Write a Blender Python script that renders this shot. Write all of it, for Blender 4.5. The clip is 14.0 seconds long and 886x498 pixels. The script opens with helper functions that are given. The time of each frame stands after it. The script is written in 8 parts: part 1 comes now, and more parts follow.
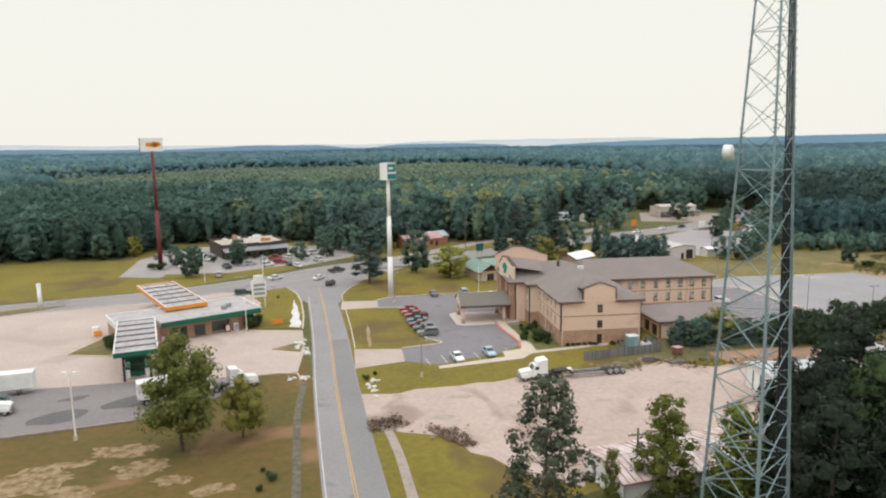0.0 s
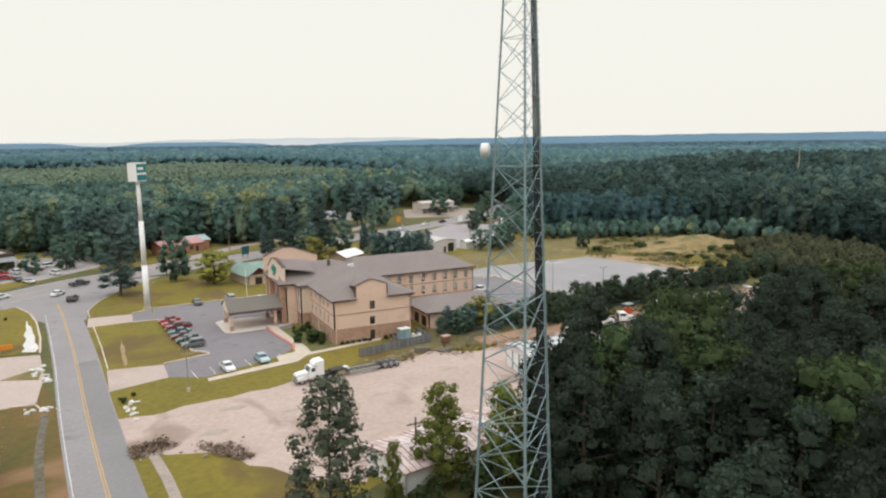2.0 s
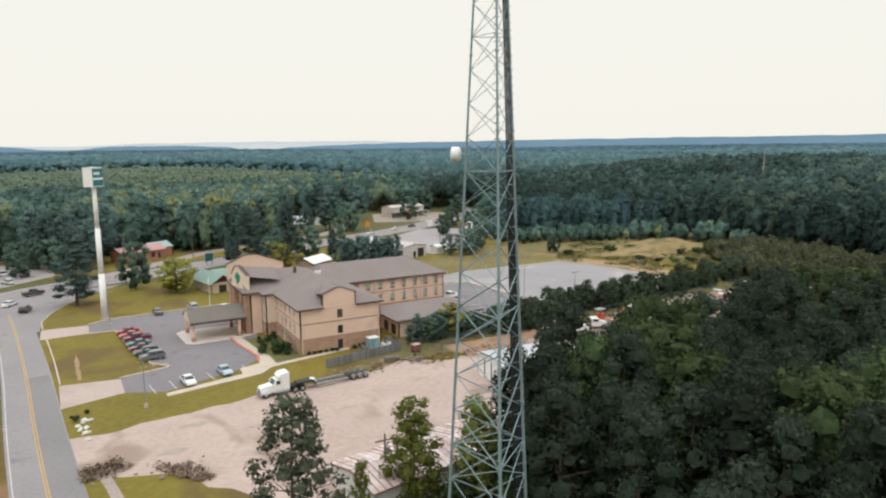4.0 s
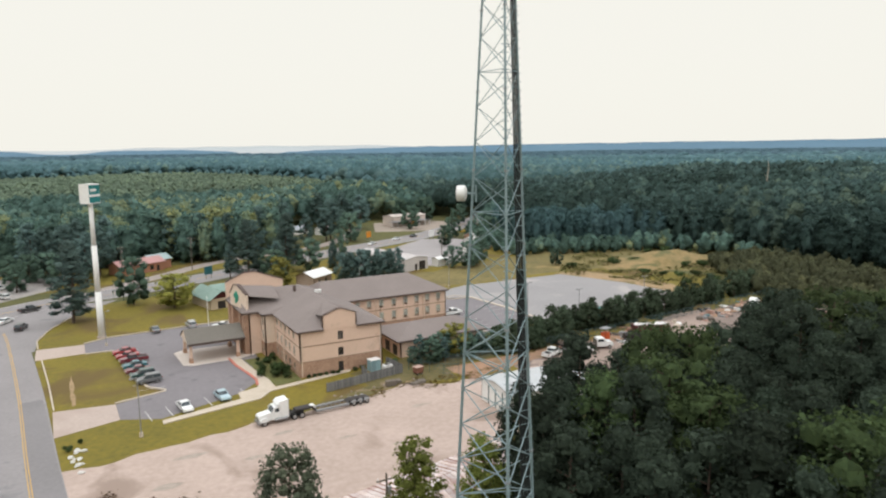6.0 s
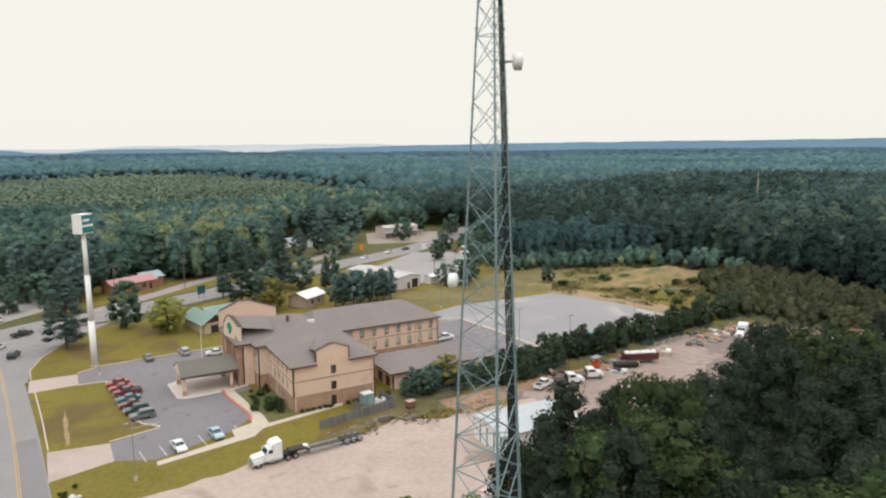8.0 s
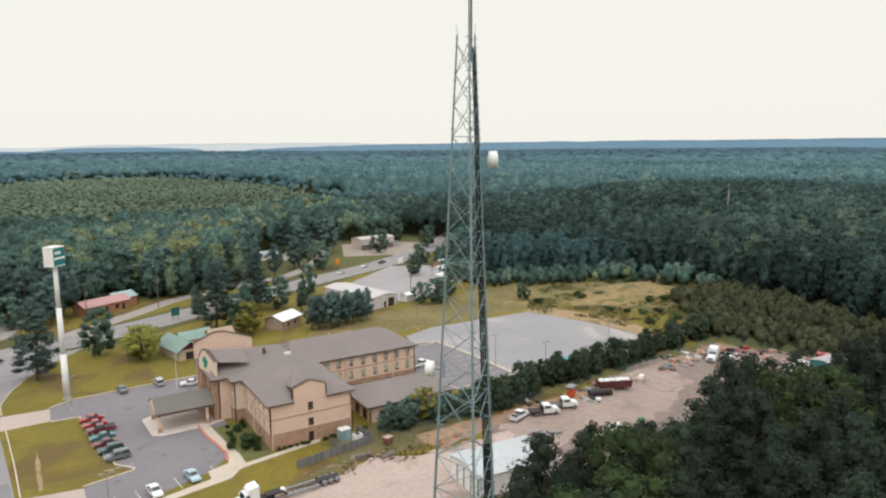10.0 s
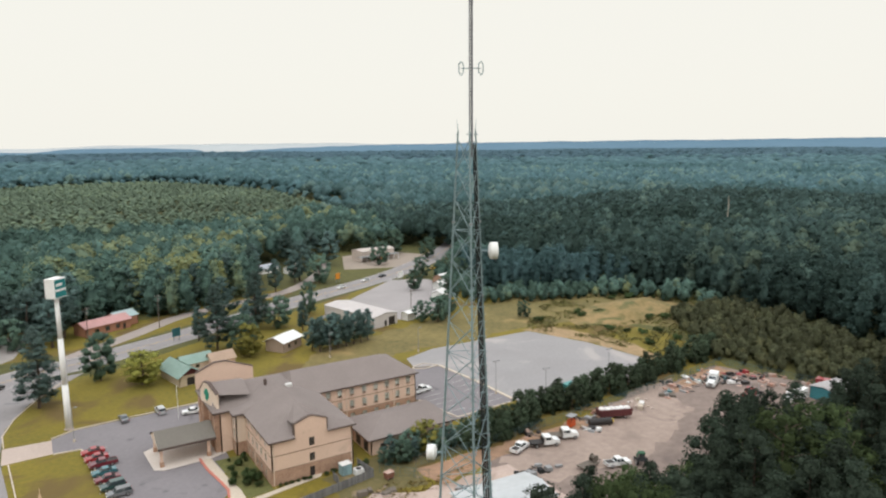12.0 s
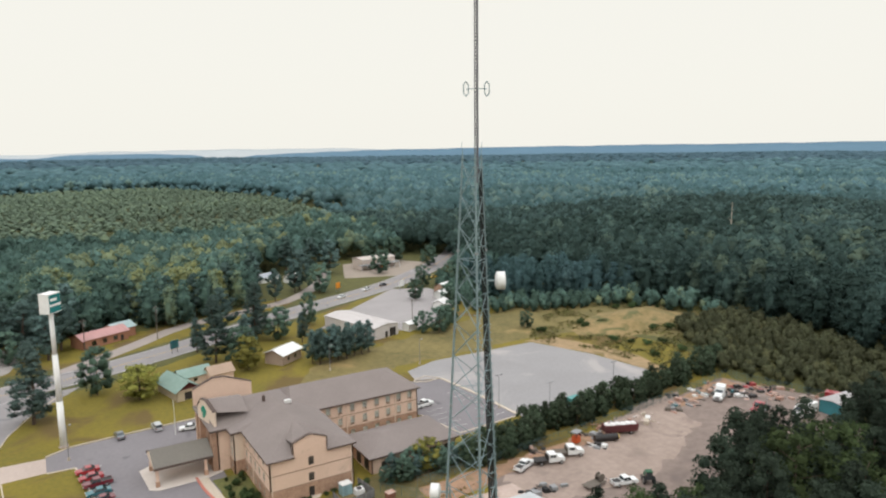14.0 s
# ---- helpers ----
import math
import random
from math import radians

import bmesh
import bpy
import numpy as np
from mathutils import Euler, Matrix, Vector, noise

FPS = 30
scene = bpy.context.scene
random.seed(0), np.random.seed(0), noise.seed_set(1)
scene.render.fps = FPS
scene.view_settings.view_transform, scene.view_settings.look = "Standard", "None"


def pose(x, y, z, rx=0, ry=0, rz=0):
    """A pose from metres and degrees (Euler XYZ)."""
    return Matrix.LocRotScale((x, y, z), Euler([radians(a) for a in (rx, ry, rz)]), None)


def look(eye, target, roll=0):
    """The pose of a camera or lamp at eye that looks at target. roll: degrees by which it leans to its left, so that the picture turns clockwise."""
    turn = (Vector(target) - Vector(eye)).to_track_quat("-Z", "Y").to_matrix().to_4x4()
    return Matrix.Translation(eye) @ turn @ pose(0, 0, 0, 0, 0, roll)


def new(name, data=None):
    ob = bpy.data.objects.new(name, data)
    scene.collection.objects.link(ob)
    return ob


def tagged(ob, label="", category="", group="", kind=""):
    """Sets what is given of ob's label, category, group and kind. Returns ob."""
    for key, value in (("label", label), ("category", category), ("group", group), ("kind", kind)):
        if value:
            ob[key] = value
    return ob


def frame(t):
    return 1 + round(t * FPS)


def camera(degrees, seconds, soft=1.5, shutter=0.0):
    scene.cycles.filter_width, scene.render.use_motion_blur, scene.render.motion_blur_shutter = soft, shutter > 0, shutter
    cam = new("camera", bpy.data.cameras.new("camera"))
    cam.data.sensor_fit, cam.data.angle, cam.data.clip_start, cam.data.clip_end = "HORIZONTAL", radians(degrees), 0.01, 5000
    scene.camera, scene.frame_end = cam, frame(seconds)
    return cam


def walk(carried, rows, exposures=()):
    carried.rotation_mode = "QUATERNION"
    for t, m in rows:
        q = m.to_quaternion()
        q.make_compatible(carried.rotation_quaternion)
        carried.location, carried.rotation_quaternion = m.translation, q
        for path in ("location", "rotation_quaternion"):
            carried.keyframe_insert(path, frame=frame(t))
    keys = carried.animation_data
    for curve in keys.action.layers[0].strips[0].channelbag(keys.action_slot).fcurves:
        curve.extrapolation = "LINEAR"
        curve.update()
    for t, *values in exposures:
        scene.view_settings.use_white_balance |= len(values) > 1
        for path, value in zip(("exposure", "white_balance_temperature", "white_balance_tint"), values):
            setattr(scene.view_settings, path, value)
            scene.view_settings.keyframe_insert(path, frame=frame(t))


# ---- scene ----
# ---- camera and its flight ----
cam = camera(66.1, 14.0, soft=2.2)
ROWS = [
    (0.0, -39.20, -130.75, 41.08, -6.71, -8.77, -0.80),
    (0.5, -39.70, -130.35, 41.02, -17.23, -8.92, -0.66),
    (1.0, -39.58, -130.20, 41.02, -21.48, -9.00, -0.63),
    (1.5, -39.50, -130.05, 41.00, -25.03, -9.05, -0.57),
    (2.0, -39.48, -130.00, 40.92, -26.31, -9.04, -0.52),
    (2.5, -39.32, -129.85, 40.87, -27.22, -9.08, -0.49),
    (3.0, -38.90, -129.40, 40.83, -27.78, -9.11, -0.50),
    (3.2, -38.70, -129.00, 40.85, -28.70, -9.18, -0.58),
    (5.5, -36.78, -124.23, 41.90, -28.83, -8.33, -0.55),
    (6.0, -36.62, -124.09, 43.73, -28.79, -8.45, -0.54),
    (6.5, -36.54, -124.05, 45.62, -28.77, -8.52, -0.54),
    (7.0, -36.57, -124.09, 47.39, -28.78, -8.53, -0.55),
    (7.5, -36.54, -124.18, 49.29, -28.76, -8.59, -0.50),
    (8.0, -36.56, -124.25, 51.20, -29.42, -8.64, -0.45),
    (8.2, -36.40, -123.95, 51.97, -29.93, -8.80, -0.48),
    (10.5, -36.47, -124.02, 60.83, -31.54, -8.84, -0.40),
    (11.0, -36.60, -124.00, 62.73, -31.62, -8.89, -0.46),
    (11.5, -36.36, -123.80, 64.53, -31.50, -8.94, -0.45),
    (12.0, -36.09, -123.38, 66.15, -31.45, -8.91, -0.46),
    (12.5, -35.78, -122.76, 67.10, -31.42, -8.85, -0.50),
    (13.0, -35.33, -121.83, 67.35, -31.39, -8.78, -0.52),
    (13.5, -34.85, -120.98, 67.52, -31.37, -8.56, -0.56),
    (14.0, -34.59, -120.50, 67.57, -31.39, -8.52, -0.62),
]
walk(cam, [(t, pose(x, y, z, 90 + pitch, 0, yaw) @ pose(0, 0, 0, 0, 0, roll)) for t, x, y, z, yaw, pitch, roll in ROWS])

# ---- overcast sky and a veiled sun ----
world = bpy.data.worlds.new("overcast_sky")
scene.world = world
world.use_nodes = True
wn, wl = world.node_tree.nodes, world.node_tree.links
wn.clear()
w_out, w_bg = wn.new("ShaderNodeOutputWorld"), wn.new("ShaderNodeBackground")
w_sky = wn.new("ShaderNodeTexSky")
w_sky.sky_type, w_sky.sun_disc = "NISHITA", False
w_sky.sun_elevation, w_sky.sun_rotation = radians(58), radians(205)
w_sky.dust_density = 4.0
w_coord, w_sep = wn.new("ShaderNodeTexCoord"), wn.new("ShaderNodeSeparateXYZ")
wl.new(w_coord.outputs["Generated"], w_sep.inputs[0])
w_map = wn.new("ShaderNodeMapRange")          # cloud deck: brighter towards the zenith
w_map.interpolation_type = "SMOOTHSTEP"
for key, value in (("From Min", 0.2), ("From Max", 0.75), ("To Min", 0.0), ("To Max", 1.0)):
    w_map.inputs[key].default_value = value
wl.new(w_sep.outputs["Z"], w_map.inputs["Value"])
w_cloud = wn.new("ShaderNodeMix")
w_cloud.data_type = "RGBA"
w_cloud.inputs[6].default_value = (0.955, 0.938, 0.862, 1)
w_cloud.inputs[7].default_value = (1.75, 1.82, 1.9, 1)
wl.new(w_map.outputs[0], w_cloud.inputs[0])
w_dim = wn.new("ShaderNodeMix")
w_dim.data_type, w_dim.blend_type = "RGBA", "MULTIPLY"
w_dim.inputs[0].default_value = 1.0
w_dim.inputs[7].default_value = (0.1, 0.1, 0.1, 1)
wl.new(w_sky.outputs[0], w_dim.inputs[6])
w_mix = wn.new("ShaderNodeMix")
w_mix.data_type = "RGBA"
w_mix.inputs[0].default_value = 0.95
wl.new(w_dim.outputs[2], w_mix.inputs[6])
wl.new(w_cloud.outputs[2], w_mix.inputs[7])
wl.new(w_mix.outputs[2], w_bg.inputs["Color"])
w_bg.inputs["Strength"].default_value = 1.0
wl.new(w_bg.outputs[0], w_out.inputs["Surface"])

sun = new("sun", bpy.data.lights.new("sun", "SUN"))
sun.data.energy, sun.data.angle, sun.data.color = 0.7, radians(18), (1.0, 0.95, 0.86)
sun.matrix_world = look((0, 0, 200), (62, 92, 0))
scene.view_settings.exposure = 0.0

# ---- building tools ----
class Geo:
    """Collects corners and faces of one mesh."""

    def __init__(self):
        self.v, self.f = [], []

    def face(self, *points):
        n = len(self.v)
        self.v += [tuple(p) for p in points]
        self.f.append(tuple(range(n, n + len(points))))
        return self

    def box(self, x0, y0, z0, x1, y1, z1, taper=0.0):
        t = taper
        n = len(self.v)
        self.v += [(x0, y0, z0), (x1, y0, z0), (x1, y1, z0), (x0, y1, z0), (x0 + t, y0 + t, z1), (x1 - t, y0 + t, z1), (x1 - t, y1 - t, z1), (x0 + t, y1 - t, z1)]
        self.f += [tuple(n + i for i in q) for q in ((3, 2, 1, 0), (4, 5, 6, 7), (0, 1, 5, 4), (1, 2, 6, 5), (2, 3, 7, 6), (3, 0, 4, 7))]
        return self

    def prism(self, poly, z0, z1, inset=0.0):
        """An upright prism over a flat outline (counter-clockwise)."""
        n, k = len(self.v), len(poly)
        cx, cy = sum(p[0] for p in poly) / k, sum(p[1] for p in poly) / k
        top = [(p[0] + (cx - p[0]) * inset, p[1] + (cy - p[1]) * inset) for p in poly]
        self.v += [(x, y, z0) for x, y in poly] + [(x, y, z1) for x, y in top]
        self.f += [tuple(n + i for i in reversed(range(k))), tuple(n + k + i for i in range(k))]
        self.f += [(n + i, n + (i + 1) % k, n + k + (i + 1) % k, n + k + i) for i in range(k)]
        return self

    def side(self, outline, y0, y1):
        """A prism along y over an outline of (x, z), counter-clockwise seen from -y."""
        n, k = len(self.v), len(outline)
        self.v += [(x, y0, z) for x, z in outline] + [(x, y1, z) for x, z in outline]
        self.f += [tuple(n + i for i in range(k)), tuple(n + k + i for i in reversed(range(k)))]
        self.f += [(n + (i + 1) % k, n + i, n + k + i, n + k + (i + 1) % k) for i in range(k)]
        return self

    def tube(self, a, b, r0, r1=None, n=8, caps=True):
        a, b = Vector(a), Vector(b)
        r1 = r0 if r1 is None else r1
        d = (b - a).normalized()
        u = d.orthogonal().normalized()
        w = d.cross(u)
        k = len(self.v)
        for p, r in ((a, r0), (b, r1)):
            for i in range(n):
                c = 2 * math.pi * i / n
                self.v.append(tuple(p + r * (math.cos(c) * u + math.sin(c) * w)))
        self.f += [(k + i, k + (i + 1) % n, k + n + (i + 1) % n, k + n + i) for i in range(n)]
        if caps:
            self.f += [tuple(k + i for i in reversed(range(n))), tuple(k + n + i for i in range(n))]
        return self

    def ball(self, c, rx, ry, rz, n=10, m=6, lo=-1.0):
        """An ellipsoid; lo cuts it off below, as a share of its height."""
        k, a0 = len(self.v), math.asin(max(-1, lo))
        for j in range(m + 1):
            a = a0 + (math.pi / 2 - a0) * j / m
            for i in range(n):
                b = 2 * math.pi * i / n
                self.v.append((c[0] + rx * math.cos(a) * math.cos(b), c[1] + ry * math.cos(a) * math.sin(b), c[2] + rz * math.sin(a)))
        self.f += [(k + j * n + i, k + j * n + (i + 1) % n, k + (j + 1) * n + (i + 1) % n, k + (j + 1) * n + i) for j in range(m) for i in range(n)]
        return self

    def lathe(self, profile, c=(0, 0, 0), n=16, axis="z"):
        k = len(self.v)
        for r, h in profile:
            for i in range(n):
                b = 2 * math.pi * i / n
                p = (r * math.cos(b), r * math.sin(b), h)
                p = p if axis == "z" else (p[2], p[0], p[1]) if axis == "x" else (p[1], p[2], p[0])
                self.v.append((c[0] + p[0], c[1] + p[1], c[2] + p[2]))
        m = len(profile)
        self.f += [(k + j * n + i, k + j * n + (i + 1) % n, k + (j + 1) * n + (i + 1) % n, k + (j + 1) * n + i) for j in range(m - 1) for i in range(n)]
        self.f += [tuple(k + i for i in reversed(range(n))), tuple(k + (m - 1) * n + i for i in range(n))]
        return self

    def wall(self, a, b, z0, z1, holes=(), thick=0.25):
        """A wall from a to b in plan whose outer face lies to the right of the way a-b. holes: (s0, s1, z0, z1) along it."""
        ax, ay = a
        length = math.hypot(b[0] - ax, b[1] - ay)
        ux, uy = (b[0] - ax) / length, (b[1] - ay) / length
        nx, ny = -uy * thick, ux * thick

        def at(s, z, back):
            return (ax + ux * s + nx * back, ay + uy * s + ny * back, z)

        ss = sorted({0.0, length, *(h[0] for h in holes), *(h[1] for h in holes)})
        zs = sorted({z0, z1, *(h[2] for h in holes), *(h[3] for h in holes)})
        for s, s2 in zip(ss, ss[1:]):
            for z, z2 in zip(zs, zs[1:]):
                if any(h[0] <= s + 1e-4 and s2 <= h[1] + 1e-4 and h[2] <= z + 1e-4 and z2 <= h[3] + 1e-4 for h in holes):
                    continue
                self.face(at(s, z, 0), at(s2, z, 0), at(s2, z2, 0), at(s, z2, 0))
                self.face(at(s, z2, 1), at(s2, z2, 1), at(s2, z, 1), at(s, z, 1))
        for s, s2, z, z2 in [(0.0, length, z0, z1), *holes]:
            for (p, q), (p2, q2) in (((s, z), (s2, z)), ((s2, z), (s2, z2)), ((s2, z2), (s, z2)), ((s, z2), (s, z))):
                self.face(at(p, q, 0), at(p, q, 1), at(p2, q2, 1), at(p2, q2, 0))
        return self

    def mesh(self, name, material=None, smooth=False):
        me = bpy.data.meshes.new(name)
        me.from_pydata(self.v, [], self.f)
        if material:
            me.materials.append(material)
        if smooth:
            me.polygons.foreach_set("use_smooth", [True] * len(me.polygons))
        me.update()
        return me


def part(name, geo, material, parent=None, label="", smooth=False, m=None):
    """Links a Geo (or a ready mesh) as one mesh object under a thing or a part."""
    ob = new(name, geo if isinstance(geo, bpy.types.Mesh) else geo.mesh(name, material, smooth))
    ob.parent = parent
    if m is not None:
        ob.matrix_basis = m
    return tagged(ob, label)


def thing(name, m, label, category, group="", kind=""):
    ob = new(name)
    ob.empty_display_size = 0.3
    ob.matrix_basis = m
    return tagged(ob, label, category, group, kind)


def setting(name, geo, material, label="", category="", smooth=False):
    return tagged(part(name, geo, material, None, label, smooth), label, category, kind="structure")


# ---- materials ----
def material(name, colour, rough=0.85, second=None, grain=3.0, patch=0.15, relief=0.0, metal=0.0, vary=0.0, island=False, mix=(0.35, 0.65), gloss=0.3, clear=0.0, blend=0.5, stain=None):
    """A surface with grain and larger patches. stain: colour, scale, share of the surface that it covers. colour and second are the two tones; vary shifts whole pieces."""
    mt = bpy.data.materials.new(name)
    mt.use_nodes = True
    nt = mt.node_tree
    n, l = nt.nodes, nt.links
    bsdf = n["Principled BSDF"]
    second = second or tuple(c * 0.72 for c in colour)
    coord = n.new("ShaderNodeTexCoord")
    fine, wide = n.new("ShaderNodeTexNoise"), n.new("ShaderNodeTexNoise")
    for node, scale, detail in ((fine, grain, 6.0), (wide, patch, 5.0)):
        node.inputs["Scale"].default_value, node.inputs["Detail"].default_value = scale, detail
        node.inputs["Roughness"].default_value = 0.62
        l.new(coord.outputs["Object"], node.inputs["Vector"])
    join = n.new("ShaderNodeMix")
    join.inputs[0].default_value = blend
    l.new(fine.outputs[0], join.inputs[2])
    l.new(wide.outputs[0], join.inputs[3])
    ramp = n.new("ShaderNodeValToRGB")
    ramp.color_ramp.elements[0].position, ramp.color_ramp.elements[1].position = mix
    ramp.color_ramp.elements[0].color, ramp.color_ramp.elements[1].color = (*second, 1), (*colour, 1)
    l.new(join.outputs[0], ramp.inputs[0])
    last = ramp.outputs[0]
    if stain:
        spots, edge, over = n.new("ShaderNodeTexNoise"), n.new("ShaderNodeMapRange"), n.new("ShaderNodeMix")
        spots.inputs["Scale"].default_value, spots.inputs["Detail"].default_value, spots.inputs["Distortion"].default_value = stain[1], 7.0, 0.8
        l.new(coord.outputs["Object"], spots.inputs["Vector"])
        edge.inputs["From Min"].default_value, edge.inputs["From Max"].default_value = 0.66 - 0.3 * stain[2], 0.8 - 0.3 * stain[2]
        edge.interpolation_type = "SMOOTHSTEP"
        l.new(spots.outputs[0], edge.inputs["Value"])
        over.data_type = "RGBA"
        l.new(edge.outputs[0], over.inputs[0])
        l.new(last, over.inputs[6])
        over.inputs[7].default_value = (*stain[0], 1)
        last = over.outputs[2]
    if vary:
        info = n.new("ShaderNodeAttribute") if island else n.new("ShaderNodeObjectInfo")
        if island:
            info.attribute_name = "tone"
        hsv = n.new("ShaderNodeHueSaturation")
        span, turn = n.new("ShaderNodeMapRange"), n.new("ShaderNodeMapRange")
        for node, a, b in ((span, 1 - vary, 1 + vary), (turn, 0.5 - 0.06 * vary, 0.5 + 0.03 * vary)):
            node.inputs["To Min"].default_value, node.inputs["To Max"].default_value = a, b
            l.new(info.outputs["Fac" if island else "Random"], node.inputs["Value"])
        l.new(span.outputs[0], hsv.inputs["Value"])
        l.new(turn.outputs[0], hsv.inputs["Hue"])
        l.new(last, hsv.inputs["Color"])
        last = hsv.outputs[0]
    l.new(last, bsdf.inputs["Base Color"])
    bsdf.inputs["Roughness"].default_value, bsdf.inputs["Metallic"].default_value = rough, metal
    bsdf.inputs["Specular IOR Level"].default_value = gloss
    bsdf.inputs["Coat Weight"].default_value = clear
    if relief:
        bump = n.new("ShaderNodeBump")
        bump.inputs["Strength"].default_value, bump.inputs["Distance"].default_value = 0.6, relief
        l.new(fine.outputs[0], bump.inputs["Height"])
        l.new(bump.outputs[0], bsdf.inputs["Normal"])
    return mt


def glass(name, tint=(0.75, 0.85, 0.85)):
    mt = bpy.data.materials.new(name)
    mt.use_nodes = True
    b = mt.node_tree.nodes["Principled BSDF"]
    b.inputs["Base Color"].default_value = (*tint, 1)
    b.inputs["Roughness"].default_value, b.inputs["Transmission Weight"].default_value = 0.03, 1.0
    b.inputs["IOR"].default_value = 1.45
    return mt


def leaves(name, colour, second, vary=0.3, island=False, sunny=(0.15, 0.16, 0.03), some=0.5, clump=0.9, relief=0.0, spread=0.3):
    """Foliage: dull, slightly see-through leaf clumps. In woods each tree has a tone of its own, some of them sunny."""
    mt = material(name, colour, 0.75, second, clump, 0.12, relief, vary=vary, island=island, gloss=0.05)
    n, l = mt.node_tree.nodes, mt.node_tree.links
    bsdf, out = n["Principled BSDF"], n["Material Output"]
    if island:
        own, share, lit = n.new("ShaderNodeAttribute"), n.new("ShaderNodeMapRange"), n.new("ShaderNodeMix")
        own.attribute_name, lit.data_type = "tone", "RGBA"
        share.inputs["From Min"].default_value, share.inputs["From Max"].default_value, share.inputs["To Max"].default_value = 0.62, 1.0, some
        l.new(own.outputs["Fac"], share.inputs["Value"])
        l.new(share.outputs[0], lit.inputs[0])
        l.new(bsdf.inputs["Base Color"].links[0].from_socket, lit.inputs[6])
        lit.inputs[7].default_value = (*sunny, 1)
        l.new(lit.outputs[2], bsdf.inputs["Base Color"])
    leaf, span, each = n.new("ShaderNodeNewGeometry"), n.new("ShaderNodeMapRange"), n.new("ShaderNodeHueSaturation")
    span.inputs["To Min"].default_value, span.inputs["To Max"].default_value = 1 - spread, 1 + spread
    l.new(leaf.outputs["Random Per Island"], span.inputs["Value"])
    l.new(span.outputs[0], each.inputs["Value"])
    l.new(bsdf.inputs["Base Color"].links[0].from_socket, each.inputs["Color"])
    l.new(each.outputs[0], bsdf.inputs["Base Color"])
    thin, both = n.new("ShaderNodeBsdfTranslucent"), n.new("ShaderNodeMixShader")
    l.new(bsdf.inputs["Base Color"].links[0].from_socket, thin.inputs["Color"])
    both.inputs[0].default_value = 0.42
    l.new(bsdf.outputs[0], both.inputs[1])
    l.new(thin.outputs[0], both.inputs[2])
    l.new(both.outputs[0], out.inputs["Surface"])
    return mt


GRASS = material("mown_grass", (0.2, 0.15, 0.02), 0.95, (0.106, 0.092, 0.017), 0.9, 0.045, 0.06, mix=(0.34, 0.64), stain=((0.118, 0.08, 0.026), 0.05, 0.5))
GROUND = material("rough_ground", (0.115, 0.105, 0.03), 0.95, (0.045, 0.05, 0.018), 0.35, 0.012, 0.1)
MEADOW = material("dry_meadow", (0.2, 0.155, 0.058), 0.95, (0.105, 0.09, 0.034), 0.6, 0.07, 0.1, mix=(0.38, 0.62), stain=((0.29, 0.2, 0.085), 0.04, 0.25))
DIRT = material("red_dirt", (0.36, 0.24, 0.14), 0.95, (0.2, 0.15, 0.07), 0.5, 0.05, 0.05, stain=((0.16, 0.12, 0.05), 0.12, 0.35))
ASPHALT = material("worn_asphalt", (0.266, 0.245, 0.24), 0.9, (0.208, 0.191, 0.188), 1.6, 0.08, 0.01, stain=((0.165, 0.157, 0.16), 0.16, 0.25))
ASPHALT_DARK = material("dark_asphalt", (0.222, 0.206, 0.204), 0.9, (0.172, 0.16, 0.158), 1.6, 0.06, 0.01)
LOT = material("car_park_asphalt", (0.208, 0.189, 0.193), 0.9, (0.163, 0.148, 0.152), 1.2, 0.06, 0.01, stain=((0.126, 0.116, 0.120), 0.22, 0.25))
CONCRETE = material("pale_concrete", (0.462, 0.37, 0.319), 0.9, (0.347, 0.28, 0.240), 1.5, 0.05, 0.01, stain=((0.357, 0.282, 0.240), 0.06, 0.5))
KERB = material("kerb_concrete", (0.525, 0.45, 0.363), 0.9, (0.420, 0.35, 0.274), 1.5, 0.3, 0.01)
GRAVEL = material("packed_gravel", (0.452, 0.35, 0.299), 0.95, (0.331, 0.255, 0.211), 1.1, 0.06, 0.015, mix=(0.34, 0.62), stain=((0.268, 0.2, 0.162), 0.07, 0.45))
YARD = material("yard_dirt", (0.236, 0.18, 0.153), 0.95, (0.15, 0.115, 0.098), 0.5, 0.05, 0.04, mix=(0.36, 0.6), stain=((0.158, 0.122, 0.106), 0.07, 0.4))
YELLOW = material("yellow_road_paint", (0.55, 0.33, 0.08), 0.8, (0.4, 0.26, 0.1), 1.0, 0.2)
WHITE_LINE = material("white_road_paint", (0.6, 0.58, 0.54), 0.8, (0.42, 0.4, 0.38), 1.0, 0.2)
RED_KERB = material("red_kerb_paint", (0.5, 0.15, 0.11), 0.8, (0.42, 0.17, 0.13), 1.0, 0.3)
STUCCO = material("tan_stucco", (0.672, 0.485, 0.377), 0.92, (0.604, 0.435, 0.333), 2.0, 0.12, 0.004, stain=((0.525, 0.38, 0.294), 0.3, 0.15))
STUCCO_PALE = material("pale_stucco", (0.68, 0.55, 0.44), 0.92, (0.61, 0.485, 0.38), 2.0, 0.12, 0.004)
BRICK = material("brown_brick", (0.47, 0.3, 0.205), 0.9, (0.27, 0.165, 0.115), 3.2, 0.4, 0.006)
SHINGLE = material("grey_brown_shingles", (0.222, 0.186, 0.171), 0.92, (0.178, 0.147, 0.134), 2.5, 0.12, 0.008)
FASCIA = material("dark_brown_fascia", (0.1, 0.07, 0.06), 0.7, (0.08, 0.055, 0.045), 2.0, 0.3)
ALMOND = material("almond_window_frame", (0.5, 0.45, 0.38), 0.6)
